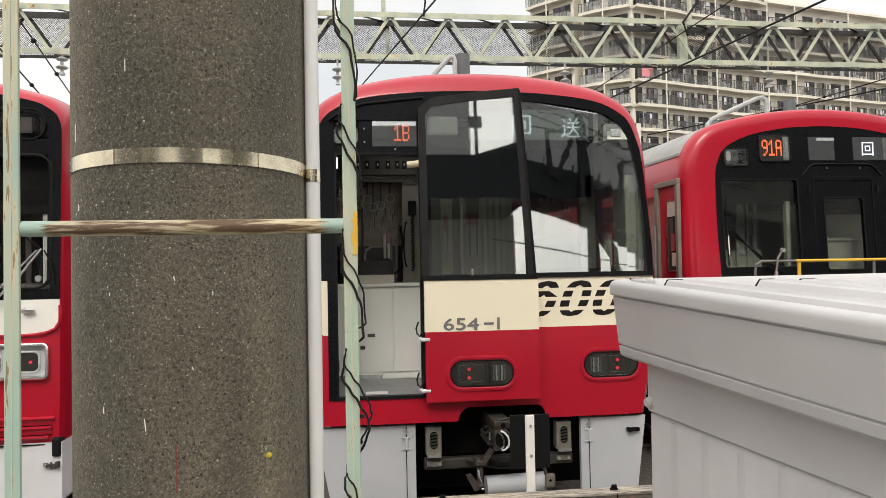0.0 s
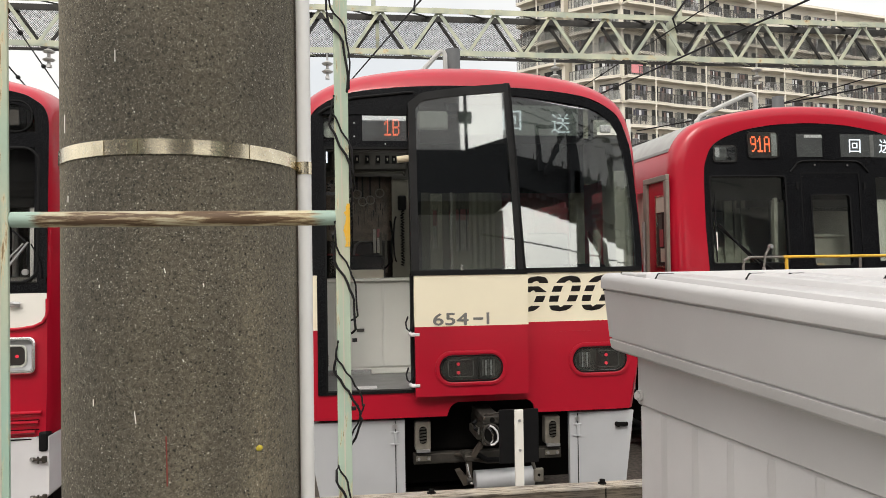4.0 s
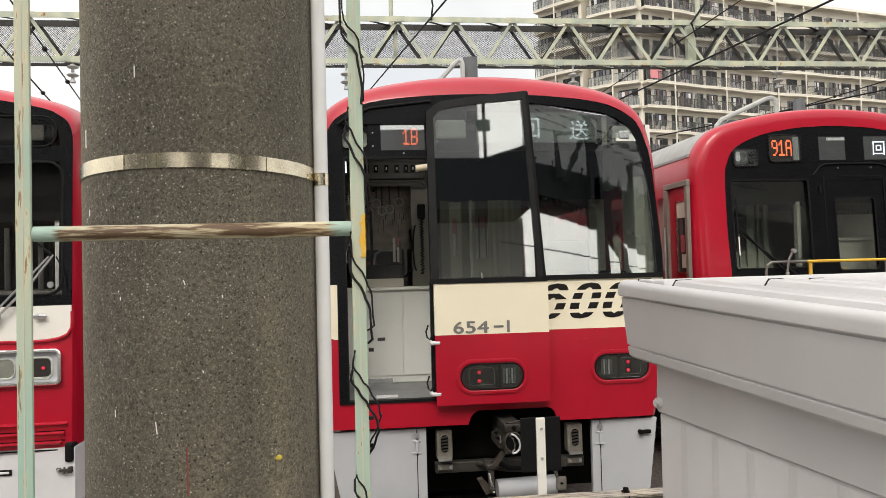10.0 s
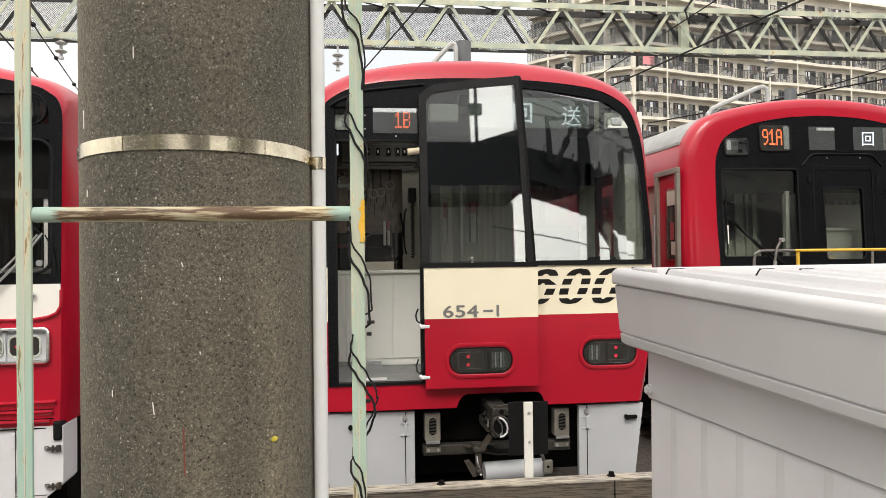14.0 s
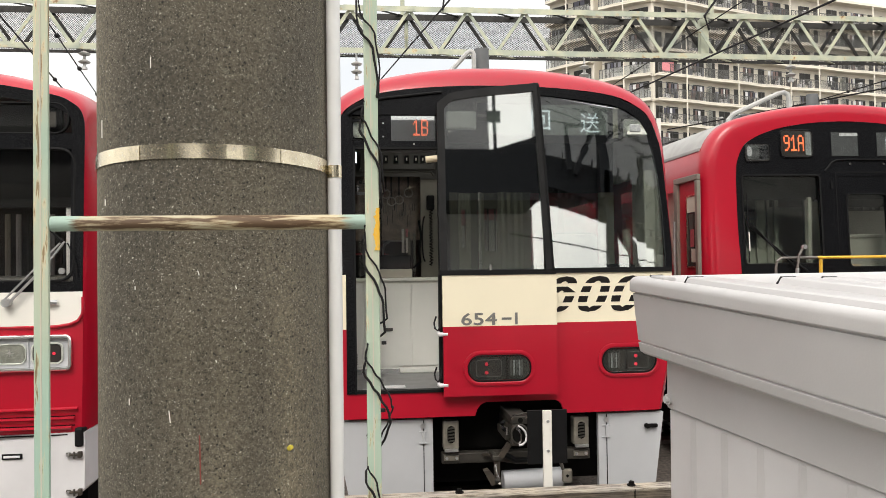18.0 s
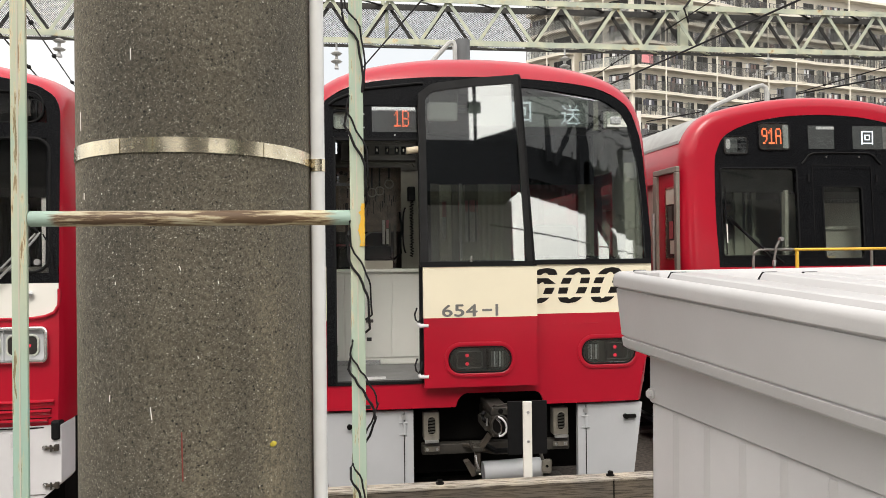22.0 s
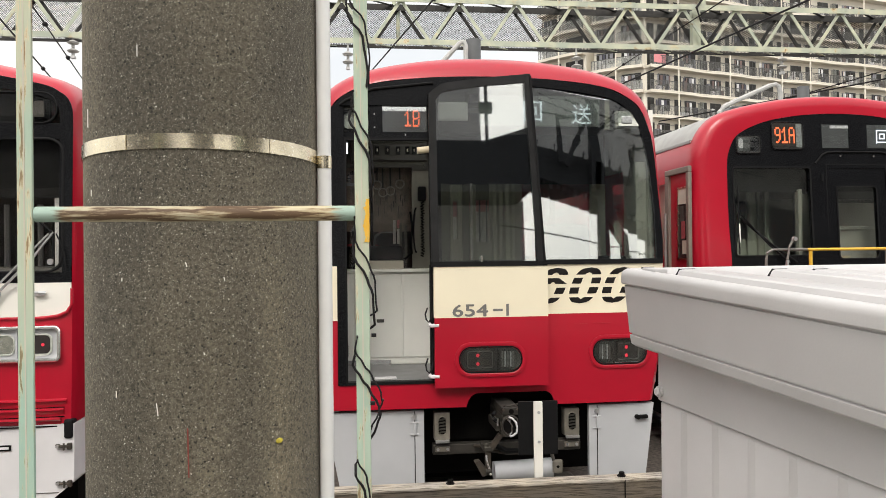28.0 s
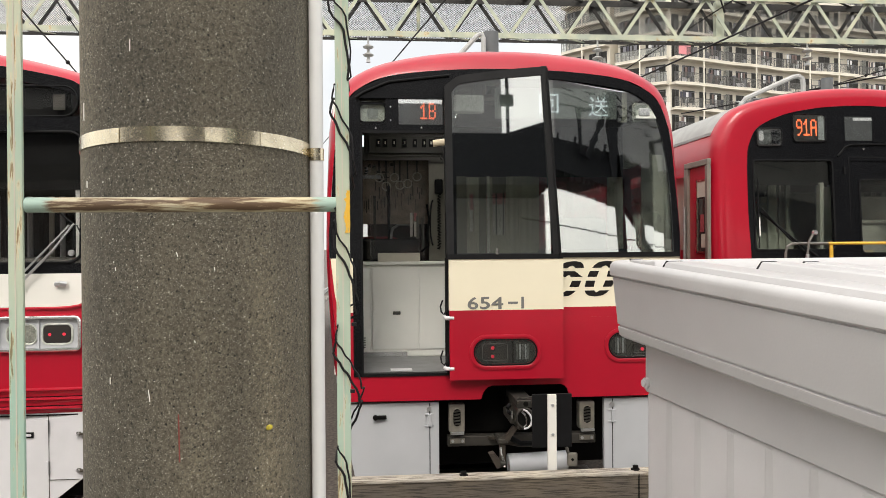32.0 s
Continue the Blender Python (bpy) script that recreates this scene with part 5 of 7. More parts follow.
part("roof_bracket", tube_bm([(0.90, 7.9, 4.15), (1.10, 7.9, 4.37), (1.13, 7.9, 4.39), (1.16, 7.9, 4.38), (1.17, 7.9, 4.35), (1.175, 7.9, 3.77)], 0.026), BRACKETGREY, train_a, "bent grey roof pipe")
part("roof_bracket_leg", tube_bm([(0.90, 7.9, 4.16), (0.85, 7.9, 4.1), (0.83, 7.9, 3.77)], 0.022), BRACKETGREY, train_a)

# black stop board and its white post
stop = thing("stop_board", "white post carrying a black board before the coupler", "sign post", (1.295, 5.4, 0.6))
part("post", box_bm(-0.032, 0.032, -0.012, 0.012, -0.8, 0.525, 0.003), WHITE, stop)
for z in (0.45, 0.24, -0.05):
    part("bolt", rod_bm((0.003, -0.02, z), (0.003, -0.01, z), 0.011, 8), STEEL, stop)
part("board", box_bm(-0.14, 0.15, 0.014, 0.03, 0.14, 0.525, 0.003), RUBBER, stop, "matt black rectangular board")

# timber stop beam across the track
beam = thing("timber_beam", "weathered grey timber beam bolted across the track end", "beam", (0, 5.3, 0))
bmw = box_bm(-0.22, 3.4, -0.1, 0.02, 0.32, 0.60, 0.012)
bmesh.ops.subdivide_edges(bmw, edges=[e for e in bmw.edges if e.calc_length() > 2], cuts=40)
for v in bmw.verts:
    v.co.z += 0.006 * noise.noise((v.co.x * 2.3, v.co.y * 4, v.co.z * 3))
    v.co.y += 0.005 * noise.noise((v.co.x * 3.1, 5 + v.co.y, v.co.z * 6))
part("timber", bmw, TIMBER, beam)
# added pale strip paints in the light on the beam's top
part("lit_top_edge", box_bm(-0.22, 3.4, -0.108, 0.02, 0.582, 0.607, 0.008), TIMBERLIT, beam, "pale top edge of the timber, daylight put into its colour")
for x in (0.64, 1.86, 3.0):
    part("bolt_head", rod_bm((x, -0.045, 0.60), (x, -0.045, 0.638), 0.02, 6), DARK, beam)
    part("bolt_washer", rod_bm((x, -0.04, 0.60), (x, -0.04, 0.614), 0.03, 12), DARK, beam)
part("split_crack", box_bm(1.86, 1.865, -0.112, -0.1, 0.33, 0.60), DARK, beam)
for x in (0.2, 2.2):
    part("beam_post", box_bm(x - 0.1, x + 0.1, -0.1, 0.1, -0.3, 0.32), TIMBER, beam)


# ---- right train ----
FB = Face(7.35, cx=4.98, bow=0.06)
train_b = thing("commuter_train", "red commuter train with a black front and lit signs", "train", (0, 0, 0), "parked trains")
FULL_B = [(1.46, 0.95), (1.52, 1.4), (1.555, 2.0), (1.56, 2.5), (1.535, 3.05), (1.50, 3.28), (1.40, 3.47), (1.24, 3.60), (0.95, 3.69), (0.5, 3.77), (0, 3.80)]
MASK_B = [(1.17, 0.95), (1.18, 1.4), (1.185, 2.0), (1.205, 2.5), (1.20, 3.05), (1.17, 3.22), (1.10, 3.355), (0.97, 3.44), (0.75, 3.52), (0.4, 3.58), (0, 3.60)]
shell(train_b, 4.98, 7.35, FULL_B, MASK_B, FB, grey_from=0.2, gutter=3.33, bend=((0.0, 0.0), (0.003, 0.35), (0.008, 0.62), (0.020, 0.8), (0.05, 0.92), (0.10, 0.985), (0.15, 1.0)))
edge_b = lerp_of([(z, x) for x, z in MASK_B])
crown_b0 = lerp_of([(-x, z) for x, z in MASK_B[3:]] + [(x, z) for x, z in MASK_B[3:-1]][::-1])
crown_b = lambda x: crown_b0(x - 4.98)
part("lower_front", FB.rows(0.95, 2.02, lambda z: 4.98 - edge_b(z), lambda z: 4.98 + edge_b(z), 0, T, 8, 8), RED, train_b)
mkl = lerp_of([(z, 4.975 - x) for x, z in MASK_B])
mkt = lambda x: crown_b(x) + 0.004
WL, WR, WB, WT = 3.845, 4.655, 2.14, 3.03
DL, DR = 4.845, 5.50
part("mask_side", FB.rows(2.02, WT, mkl, WL, -0.004, T, 2, 12), BLACK, train_b)
part("mask_head", FB.columns(3.81, 6.15, 3.22, lambda x: max(3.225, mkt(x)), -0.004, T, 40, 3), BLACK, train_b)
part("mask_belt", FB.columns(3.785, 6.17, WT, 3.22, -0.004, T, 20, 3), BLACK, train_b)
part("mask_sill", FB.columns(3.79, DL, 2.02, WB, -0.004, T), BLACK, train_b)
part("mask_pillar", FB.rows(WB, WT, WR, DL, -0.004, T), BLACK, train_b)
part("mask_pillar", FB.rows(2.02, WT, DR, 5.70, -0.004, T), BLACK, train_b)
part("mask_sill", FB.columns(5.70, 6.16, 2.02, WB, -0.004, T), BLACK, train_b)
part("window_seal", FB.ring(WL, WR, WB, WT, 0.03, 0.016, 0.006, 0.02), RUBBER, train_b)
p_ = part("windscreen", Face(7.35, cx=4.98, bow=0.0).columns(WL, WR, WB, WT, -0.03, 0.006), PANE, train_b)
p_.visible_shadow = False
p_ = part("windscreen", FB.columns(5.70, 6.16, WB, WT, -0.02, 0.006), PANE, train_b)
p_.visible_shadow = False
fd = part("front_door", FB.columns(DL, DR, 2.02, 2.10, -0.01, 0.04), BLACK, train_b, "black central front door with a tall window")
part("door_stile", FB.rows(2.10, 3.065, DL, 4.955, -0.01, 0.04), BLACK, fd)
part("door_stile", FB.rows(2.10, 3.065, 5.385, DR, -0.01, 0.04), BLACK, fd)
part("door_head", FB.columns(4.955, 5.385, 2.84, 3.065, -0.01, 0.04), BLACK, fd)
part("door_seal", FB.ring(4.955, 5.385, 2.10, 2.84, 0.04, 0.014, -0.002, 0.02), RUBBER, fd)
part("door_gap", FB.ring(DL, DR, 1.99, 3.066, 0.01, 0.01, 0.0, 0.02), RUBBER, fd)
p_ = part("door_pane", FB.columns(4.955, 5.385, 2.10, 2.84, -0.022, 0.006), PANE, fd)
p_.visible_shadow = False
arch = [(4.72, 3.08), (4.76, 3.12), (4.80, 3.17), (4.86, 3.195), (5.0, 3.20), (5.34, 3.20), (5.48, 3.195), (5.54, 3.17), (5.58, 3.12), (5.62, 3.08)]
part("door_arch", tube_bm([FB.at(x, z, 0.004) for x, z in arch], 0.010), RUBBER, train_b)
for x in (5.0, 5.37):
    part("arch_bolt", rod_bm(FB.at(x, 3.155, 0.01), FB.at(x, 3.155, 0.0), 0.012, 8), CHROME, train_b)
for x in (4.79, 5.56):
    part("door_handle", FB.columns(x - 0.012, x + 0.012, 2.90, 2.97, 0.012, 0.012), RUBBER, train_b)
# lamp, run number, displays
hb = part("headlamp", FB.rounded(3.885, 4.135, 3.185, 3.36, 0.03, 0.004, 0.01), BLACKINK, train_b, "square headlamp behind clear cover")
part("lamp_bowl", FB.rounded(3.90, 4.025, 3.205, 3.345, 0.025, 0.006, 0.004), LAMPGREY, hb)
# white patch paints in the bright reflection on the lens's left
part("lamp_pale_patch", FB.rounded(3.905, 3.95, 3.235, 3.335, 0.02, 0.009, 0.004), DIRTYWHITE, hb)
part("lamp_side", FB.rounded(4.035, 4.12, 3.205, 3.345, 0.025, 0.006, 0.004), BLACK, hb)
part("lamp_glass", FB.rounded(3.892, 4.128, 3.192, 3.353, 0.03, 0.014, 0.002), LENS, hb).visible_shadow = False
part("lamp_rim", FB.ring(3.885, 4.135, 3.185, 3.36, 0.03, 0.012, 0.010, 0.01), BLACK, hb)
sb = part("run_sign", FB.rounded(4.265, 4.60, 3.23, 3.50, 0.04, 0.003, 0.01), BLACKINK, train_b, "amber run number sign reading 91A")
part("sign_rim", FB.ring(4.265, 4.60, 3.23, 3.50, 0.04, 0.012, 0.010, 0.01), BLACK, sb)
# pale plate stands in for a reflection on the sign glass
part("sign_glint", FB.columns(4.525, 4.585, 3.245, 3.485, 0.005, 0.003), CLEARCELL, sb)
part("sign_glass", FB.rounded(4.27, 4.595, 3.235, 3.495, 0.04, 0.012, 0.002), LENS, sb).visible_shadow = False
dot_sign("91A", 4.40, 3.37, 0.165, 0.215, FB, 0.006, sb)
db = part("type_display", FB.columns(4.81, 5.10, 3.24, 3.485, 0.002, 0.004), mat("blank_display", (0.055, 0.06, 0.06), 0.25), train_b)
part("display_top", FB.columns(4.90, 5.10, 3.445, 3.475, 0.005, 0.004), CLEARCELL, db)
part("display_gap", FB.columns(5.10, 5.31, 3.22, 3.50, 0.003, 0.004), BLACK, train_b)
db = part("destination_display", FB.columns(5.31, 6.1, 3.24, 3.485, 0.002, 0.004), bpy.data.materials["blank_display"], train_b, "lit destination display")
lettering("display_text", "\u56de", 0.142, WHITELED, db, Matrix.Translation(FB.at(5.475, 3.36, 0.007)) @ UPRIGHT, width=0.132)
lettering("display_text", "\u9001", 0.150, WHITELED, db, Matrix.Translation(FB.at(5.83, 3.36, 0.007)) @ UPRIGHT, width=0.140)
part("display_gap", FB.columns(5.655, 5.70, 3.245, 3.48, 0.005, 0.004), LAMPGREY, db)
# wiper
wp = part("wiper", tube_bm([FB.at(3.88, 2.52, 0.03), FB.at(4.2, 2.24, 0.04), FB.at(4.46, 2.06, 0.03)], 0.012, 6), RUBBER, train_b, "black windscreen wiper")
part("wiper_arm", tube_bm([FB.at(3.88, 2.55, 0.05), FB.at(4.15, 2.25, 0.05), FB.at(4.38, 2.06, 0.04)], 0.008, 6), RUBBER, wp)
part("wiper_blade", tube_bm([FB.at(3.865, 2.85, 0.03), FB.at(3.862, 2.3, 0.03), FB.at(3.86, 2.15, 0.03)], 0.006, 6), RUBBER, wp)
# white sliver, its lit look put into the paint
part("lit_strip", FB.rows(2.27, 2.46, 3.862, 3.874, 0.036, 0.01), WHITE, train_b)
# cab behind
BY = 8.7
part("cab_floor", box_bm(3.7, 6.4, 7.6, BY, 1.1, 1.15), FLOORM, train_b)
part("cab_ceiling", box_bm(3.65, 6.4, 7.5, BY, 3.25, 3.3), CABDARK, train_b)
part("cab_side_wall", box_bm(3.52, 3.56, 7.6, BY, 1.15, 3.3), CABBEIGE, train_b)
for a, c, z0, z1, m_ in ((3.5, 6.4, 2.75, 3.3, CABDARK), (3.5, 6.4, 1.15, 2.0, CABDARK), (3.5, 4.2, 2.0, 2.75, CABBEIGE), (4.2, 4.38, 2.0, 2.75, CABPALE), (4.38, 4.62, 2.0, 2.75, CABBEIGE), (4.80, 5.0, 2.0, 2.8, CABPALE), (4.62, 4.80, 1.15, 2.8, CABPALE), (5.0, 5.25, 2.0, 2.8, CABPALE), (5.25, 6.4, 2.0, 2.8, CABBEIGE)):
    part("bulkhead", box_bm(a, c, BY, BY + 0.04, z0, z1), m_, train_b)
part("window_post", box_bm(4.60, 4.64, 7.52, 7.58, 2.0, 2.82), CABPALE, train_b, "pale window post")
part("window_jamb", box_bm(3.90, 3.925, 7.70, 7.74, 2.1, 2.85), CABPALE, train_b)
for x, w, m_ in ((4.08, 0.03, CABPALE), (4.30, 0.09, CABOLIVE), (4.42, 0.025, CABPALE), (4.50, 0.05, CABOLIVE)):
    part("bulkhead_post", box_bm(x, x + w, 8.0, 8.03, 2.0, 2.83), m_, train_b)
for x0, x1, z0, z1 in ((4.12, 4.30, 2.60, 2.615), (4.12, 4.135, 2.2, 2.60), (4.285, 4.30, 2.2, 2.60)):
    part("bulkhead_window_frame", box_bm(x0, x1, 7.98, 8.0, z0, z1), CABPALE, train_b)
part("bulkhead_lower", box_bm(3.95, 4.60, 8.02, 8.05, 2.0, 2.32), CABOLIVE, train_b)
part("door_view_panel", box_bm(4.98, 5.30, 8.1, 8.13, 2.0, 2.82), CABOLIVE, train_b)
part("door_view_post", box_bm(5.20, 5.23, 8.0, 8.03, 2.0, 2.82), CABPALE, train_b)
for x in (4.25, 4.30, 5.15, 5.3, 5.5):
    part("cab_pole", rod_bm((x, BY - 0.2, 1.15), (x, BY - 0.2, 3.25), 0.015, 8), STEEL, train_b)
part("cab_bar", beam_bm((4.25, BY - 0.25, 2.62), (4.55, BY - 0.25, 2.66), 0.015, 0.02), STEEL, train_b)
part("cab_blind", box_bm(3.85, 6.2, 7.55, 7.56, 2.80, 3.06), RUBBER, train_b)
part("desk", box_bm(3.7, 4.8, 7.5, 7.9, 1.15, 2.12, 0.04), CABDARK, train_b)
sb_ = part("seat_back", slab_of([[(5.09, 7.75, 1.6), (5.52, 7.75, 1.6)], [(5.05, 7.75, 2.41), (5.57, 7.75, 2.41)]], [[(5.09, 7.95, 1.6), (5.52, 7.95, 1.6)], [(5.05, 7.95, 2.41), (5.57, 7.95, 2.41)]]), CABPALE, train_b, "pale grey seat back behind the door window")
part("seat_rim", box_bm(5.03, 5.59, 7.73, 7.97, 2.40, 2.44, 0.01), CABPALE, sb_)
# crew door on the flank
FRAMEBEIGE = mat("dull_beige_metal", (0.24, 0.215, 0.18), 0.45, metal=0.3, vary=0.15, scale=8)
SX = 3.385
dr = part("crew_door", box_bm(SX + 0.02, SX + 0.05, 7.52, 7.96, 1.2, 3.0), RED, train_b, "red crew door in a beige metal frame")
for y0_, y1_, z0, z1 in ((7.46, 7.52, 1.2, 2.998), (7.96, 8.05, 1.2, 2.998), (7.46, 8.05, 3.0, 3.06)):
    part("door_frame", box_bm(SX - 0.012, SX + 0.03, y0_, y1_, z0, z1, 0.006), FRAMEBEIGE, dr)
part("door_window", box_bm(SX + 0.012, SX + 0.02, 7.53, 7.76, 2.12, 2.84), DARKPANE, dr)
for y0_, y1_, z0, z1 in ((7.525, 7.54, 2.1, 2.86), (7.75, 7.77, 2.1, 2.86), (7.525, 7.77, 2.84, 2.86), (7.525, 7.77, 2.1, 2.12)):
    part("window_frame", box_bm(SX + 0.005, SX + 0.02, y0_, y1_, z0, z1), STAINLESS, dr)
for k, (z0, z1, m_) in enumerate(((2.16, 2.30, CABPALE), (2.32, 2.5, SEATRED), (2.5, 2.66, CABBROWN))):
    part("window_view", box_bm(SX + 0.009, SX + 0.0115, 7.56 + 0.03 * k, 7.66 + 0.02 * k, z0, z1), m_, dr)
part("window_shade", box_bm(SX + 0.010, SX + 0.012, 7.54, 7.75, 2.68, 2.84), CABPALE, dr)
part("grab_rail", rod_bm((SX - 0.03, 8.0, 1.4), (SX - 0.03, 8.0, 2.6), 0.014, 10), STEEL, dr)
part("underframe", box_bm(3.7, 6.3, 8.3, 22, 0.2, 1.1), DARK, train_b)
part("skirt", box_bm(3.65, 6.3, 7.5, 7.7, 0.3, 0.95), SKIRT, train_b)
for X in (4.26, 5.7):
    part("wheel", rod_bm((X - 0.06, 9.8, 0.43), (X + 0.06, 9.8, 0.43), 0.43, 32), DARK, train_b)
part("roof_whistle", rod_bm((5.59, 9.0, 3.75), (5.59, 9.0, 4.225), 0.07, 20), GEARGREY, train_b, smooth=True)
part("roof_bracket", tube_bm([(4.47, 9.0, 3.7), (4.49, 9.0, 3.9), (4.55, 9.0, 3.97), (5.15, 9.0, 4.235), (5.22, 9.0, 4.25), (5.27, 9.0, 4.22), (5.285, 9.0, 4.15), (5.285, 9.0, 3.7)], 0.03), BRACKETGREY, train_b, "bent grey roof pipe")
part("roof_pod", box_bm(4.66, 5.15, 9.05, 9.4, 3.7, 3.99, 0.04), GEARGREY, train_b)

# handrail in front of the right train
hrail = thing("handrail", "steel guard rail with a yellow painted top bar", "railing", (0, 6.6, 0))
OLDSTEEL = mat("dull_rail_steel", (0.20, 0.185, 0.17), 0.5, metal=0.3, vary=0.3, scale=20)
part("grey_bar", tube_bm([(3.72, 0, 0.0), (3.72, 0, 2.11), (3.73, 0, 2.165), (3.78, 0, 2.195), (4.12, 0, 2.195)], 0.012), OLDSTEEL, hrail)
part("yellow_bar", tube_bm([(4.12, 0, 2.195), (5.6, 0, 2.195)], 0.014), YELLOWRAIL, hrail, "yellow painted bar")
part("yellow_post", tube_bm([(4.15, 0, 2.18), (4.18, 0, 0.0)], 0.016), YELLOWRAIL, hrail)
for x in (4.9, 5.6):
    part("grey_post", rod_bm((x, 0, 0), (x, 0, 2.18), 0.013, 10), OLDSTEEL, hrail)
part("valve_stem", tube_bm([(3.885, -0.05, 1.7), (3.895, -0.05, 2.1), (3.915, -0.05, 2.22), (3.955, -0.05, 2.285)], 0.011), OLDSTEEL, hrail)
part("valve_nut", rod_bm((3.892, -0.05, 2.05), (3.897, -0.05, 2.10), 0.016, 8), STEEL, hrail)
part("valve_eye", rod_bm((3.965, -0.07, 2.293), (3.965, -0.03, 2.293), 0.019, 14), STEEL, hrail)

# ---- left train ----
FC = Face(5.6, cx=-3.31, rake=0.05, bow=0.04)
train_c = thing("commuter_train", "red and white commuter train with a chrome-rimmed tail lamp", "train", (0, 0, 0), "parked trains")
FULL_C = [(1.36, 1.04), (1.37, 1.4), (1.37, 2.0), (1.368, 2.8), (1.366, 3.2), (1.36, 3.31), (1.335, 3.385), (1.285, 3.45), (1.2, 3.495), (1.0, 3.55), (0.7, 3.615), (0.35, 3.65), (0, 3.66)]
MASK_C = [(1.33, 1.04), (1.34, 1.4), (1.345, 2.0), (1.345, 2.8), (1.345, 3.16), (1.335, 3.26), (1.305, 3.325), (1.255, 3.365), (1.18, 3.405), (1.0, 3.445), (0.7, 3.495), (0.35, 3.53), (0, 3.55)]
shell(train_c, -3.31, 5.6, FULL_C, MASK_C, FC, gutter=3.3)
edge_c = lerp_of([(z, x) for x, z in MASK_C])
lc, rc = (lambda z: -3.31 - edge_c(z)), (lambda z: -3.31 + edge_c(z))
part("lower_panel", FC.rows(1.04, 2.02, lc, rc, 0, T, 16, 6), RED, train_c)
for k, z in enumerate((1.205, 1.14, 1.075)):
    rib_rows = [[FC.at(-4.6 + (2.60 - 0.02 * k) * u / 16, z + dz, off) for u in range(17)] for dz, off in ((0.010, -0.004), (0.004, 0.026), (-0.004, 0.028), (-0.016, 0.010), (-0.040, -0.004))]
    part("rib", grid_bm(rib_rows), RED, train_c, "raised horizontal red rib")
    # dark strip paints the shade below each rib
    part("rib_shade_line", FC.columns(-4.6, -2.02, z - 0.058, z - 0.050, 0.002, 0.01, 16, 1), DARK, train_c)
wcr = lerp_of([(1.78, -2.15), (1.795, -2.055), (1.82, -2.0), (1.86, -1.975), (1.9, -1.968), (2.02, -1.968)])
part("white_band", FC.rows(1.785, 2.02, -4.6, wcr, 0.006, 0.02, 16, 14), WHITE, train_c, "white painted band with a rounded corner")
part("band_trim", tube_bm([FC.at(x, z, 0.008) for x, z in ((-4.5, 1.775), (-2.2, 1.775), (-2.13, 1.778), (-2.05, 1.79), (-1.995, 1.815), (-1.967, 1.86), (-1.962, 1.9), (-1.962, 1.98))], 0.012), RED, train_c)
part("mask_base", FC.rows(2.02, 2.09, lambda z: -4.62, lambda z: -1.968, 0.003, T, 12, 2), BLACK, train_c)
part("mask_side", FC.rows(2.09, 3.03, -2.03, lambda z: rc(z) - 0.006, 0.003, T, 2, 10), BLACK, train_c)
part("mask_belt", FC.columns(-4.55, -1.99, 3.03, 3.14, 0.003, T, 20, 2), BLACK, train_c)
def inset_curve(g):
    """The mask's outline on the near side and crown, moved inwards by g."""
    dense = []
    for k in range(len(MASK_C) - 1):
        p0, p1, p2 = Vector(MASK_C[max(k - 1, 0)]), Vector(MASK_C[k]), Vector(MASK_C[k + 1])
        p3 = Vector(MASK_C[k + 2]) if k + 2 < len(MASK_C) else Vector((-MASK_C[k][0], MASK_C[k][1]))
        for j in range(6):
            u = j / 6
            dense.append(0.5 * (2 * p1 + (p2 - p0) * u + (2 * p0 - 5 * p1 + 4 * p2 - p3) * u * u + (3 * p1 - p0 - 3 * p2 + p3) * u ** 3))
    dense = [p for p in dense if p.y > 2.03]
    out = []
    for k, p in enumerate(dense):
        d = (dense[min(k + 1, len(dense) - 1)] - dense[max(k - 1, 0)]).normalized()
        out.append((-3.31 + p.x - d.y * g, p.y + d.x * g))
    return out


for name_, g0, g1, m_, o_ in (("mask_edge", 0.001, 0.085, BLACK, 0.006),):
    ra, rb = inset_curve(g0), inset_curve(g1)
    part(name_, slab_of([[FC.at(x, z, o_) for x, z in ra], [FC.at(x, z, o_) for x, z in rb]], [[FC.at(x, z, o_ - T) for x, z in ra], [FC.at(x, z, o_ - T) for x, z in rb]]), m_, train_c)
part("window_seal", FC.ring(-4.4, -2.035, 2.105, 3.02, 0.10, 0.018, 0.012, 0.03), RUBBER, train_c)
part("sign_window_seal", FC.ring(-4.4, -2.08, 3.145, 3.35, 0.09, 0.012, 0.012, 0.03), RUBBER, train_c)
for a, c, z0, z1 in ((-4.5, -2.03, 2.09, 3.03), (-4.5, -2.07, 3.14, 3.365)):
    part("windscreen", FC.columns(a, c, z0, z1, -0.02, 0.006), SMOKE, train_c).visible_shadow = False
part("sign_plate", box_bm(-2.25, -2.17, 5.70, 5.71, 3.19, 3.30), CABDARK, train_c)
# sign back and blind are near-black: the cab's dimness put into their colour
part("sign_back", box_bm(-4.45, -2.14, 5.74, 5.76, 3.08, 3.36), RUBBER, train_c)
part("blind", box_bm(-4.4, -2.05, 5.74, 5.75, 2.62, 3.03), RUBBER, train_c, "sun blind, near-black to keep the upper window dim")
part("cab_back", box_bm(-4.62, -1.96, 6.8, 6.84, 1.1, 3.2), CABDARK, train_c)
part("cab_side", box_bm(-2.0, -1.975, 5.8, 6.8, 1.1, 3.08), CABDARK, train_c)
part("window_jamb", box_bm(-2.12, -2.05, 5.75, 5.79, 2.12, 2.68), DIRTYWHITE, train_c)
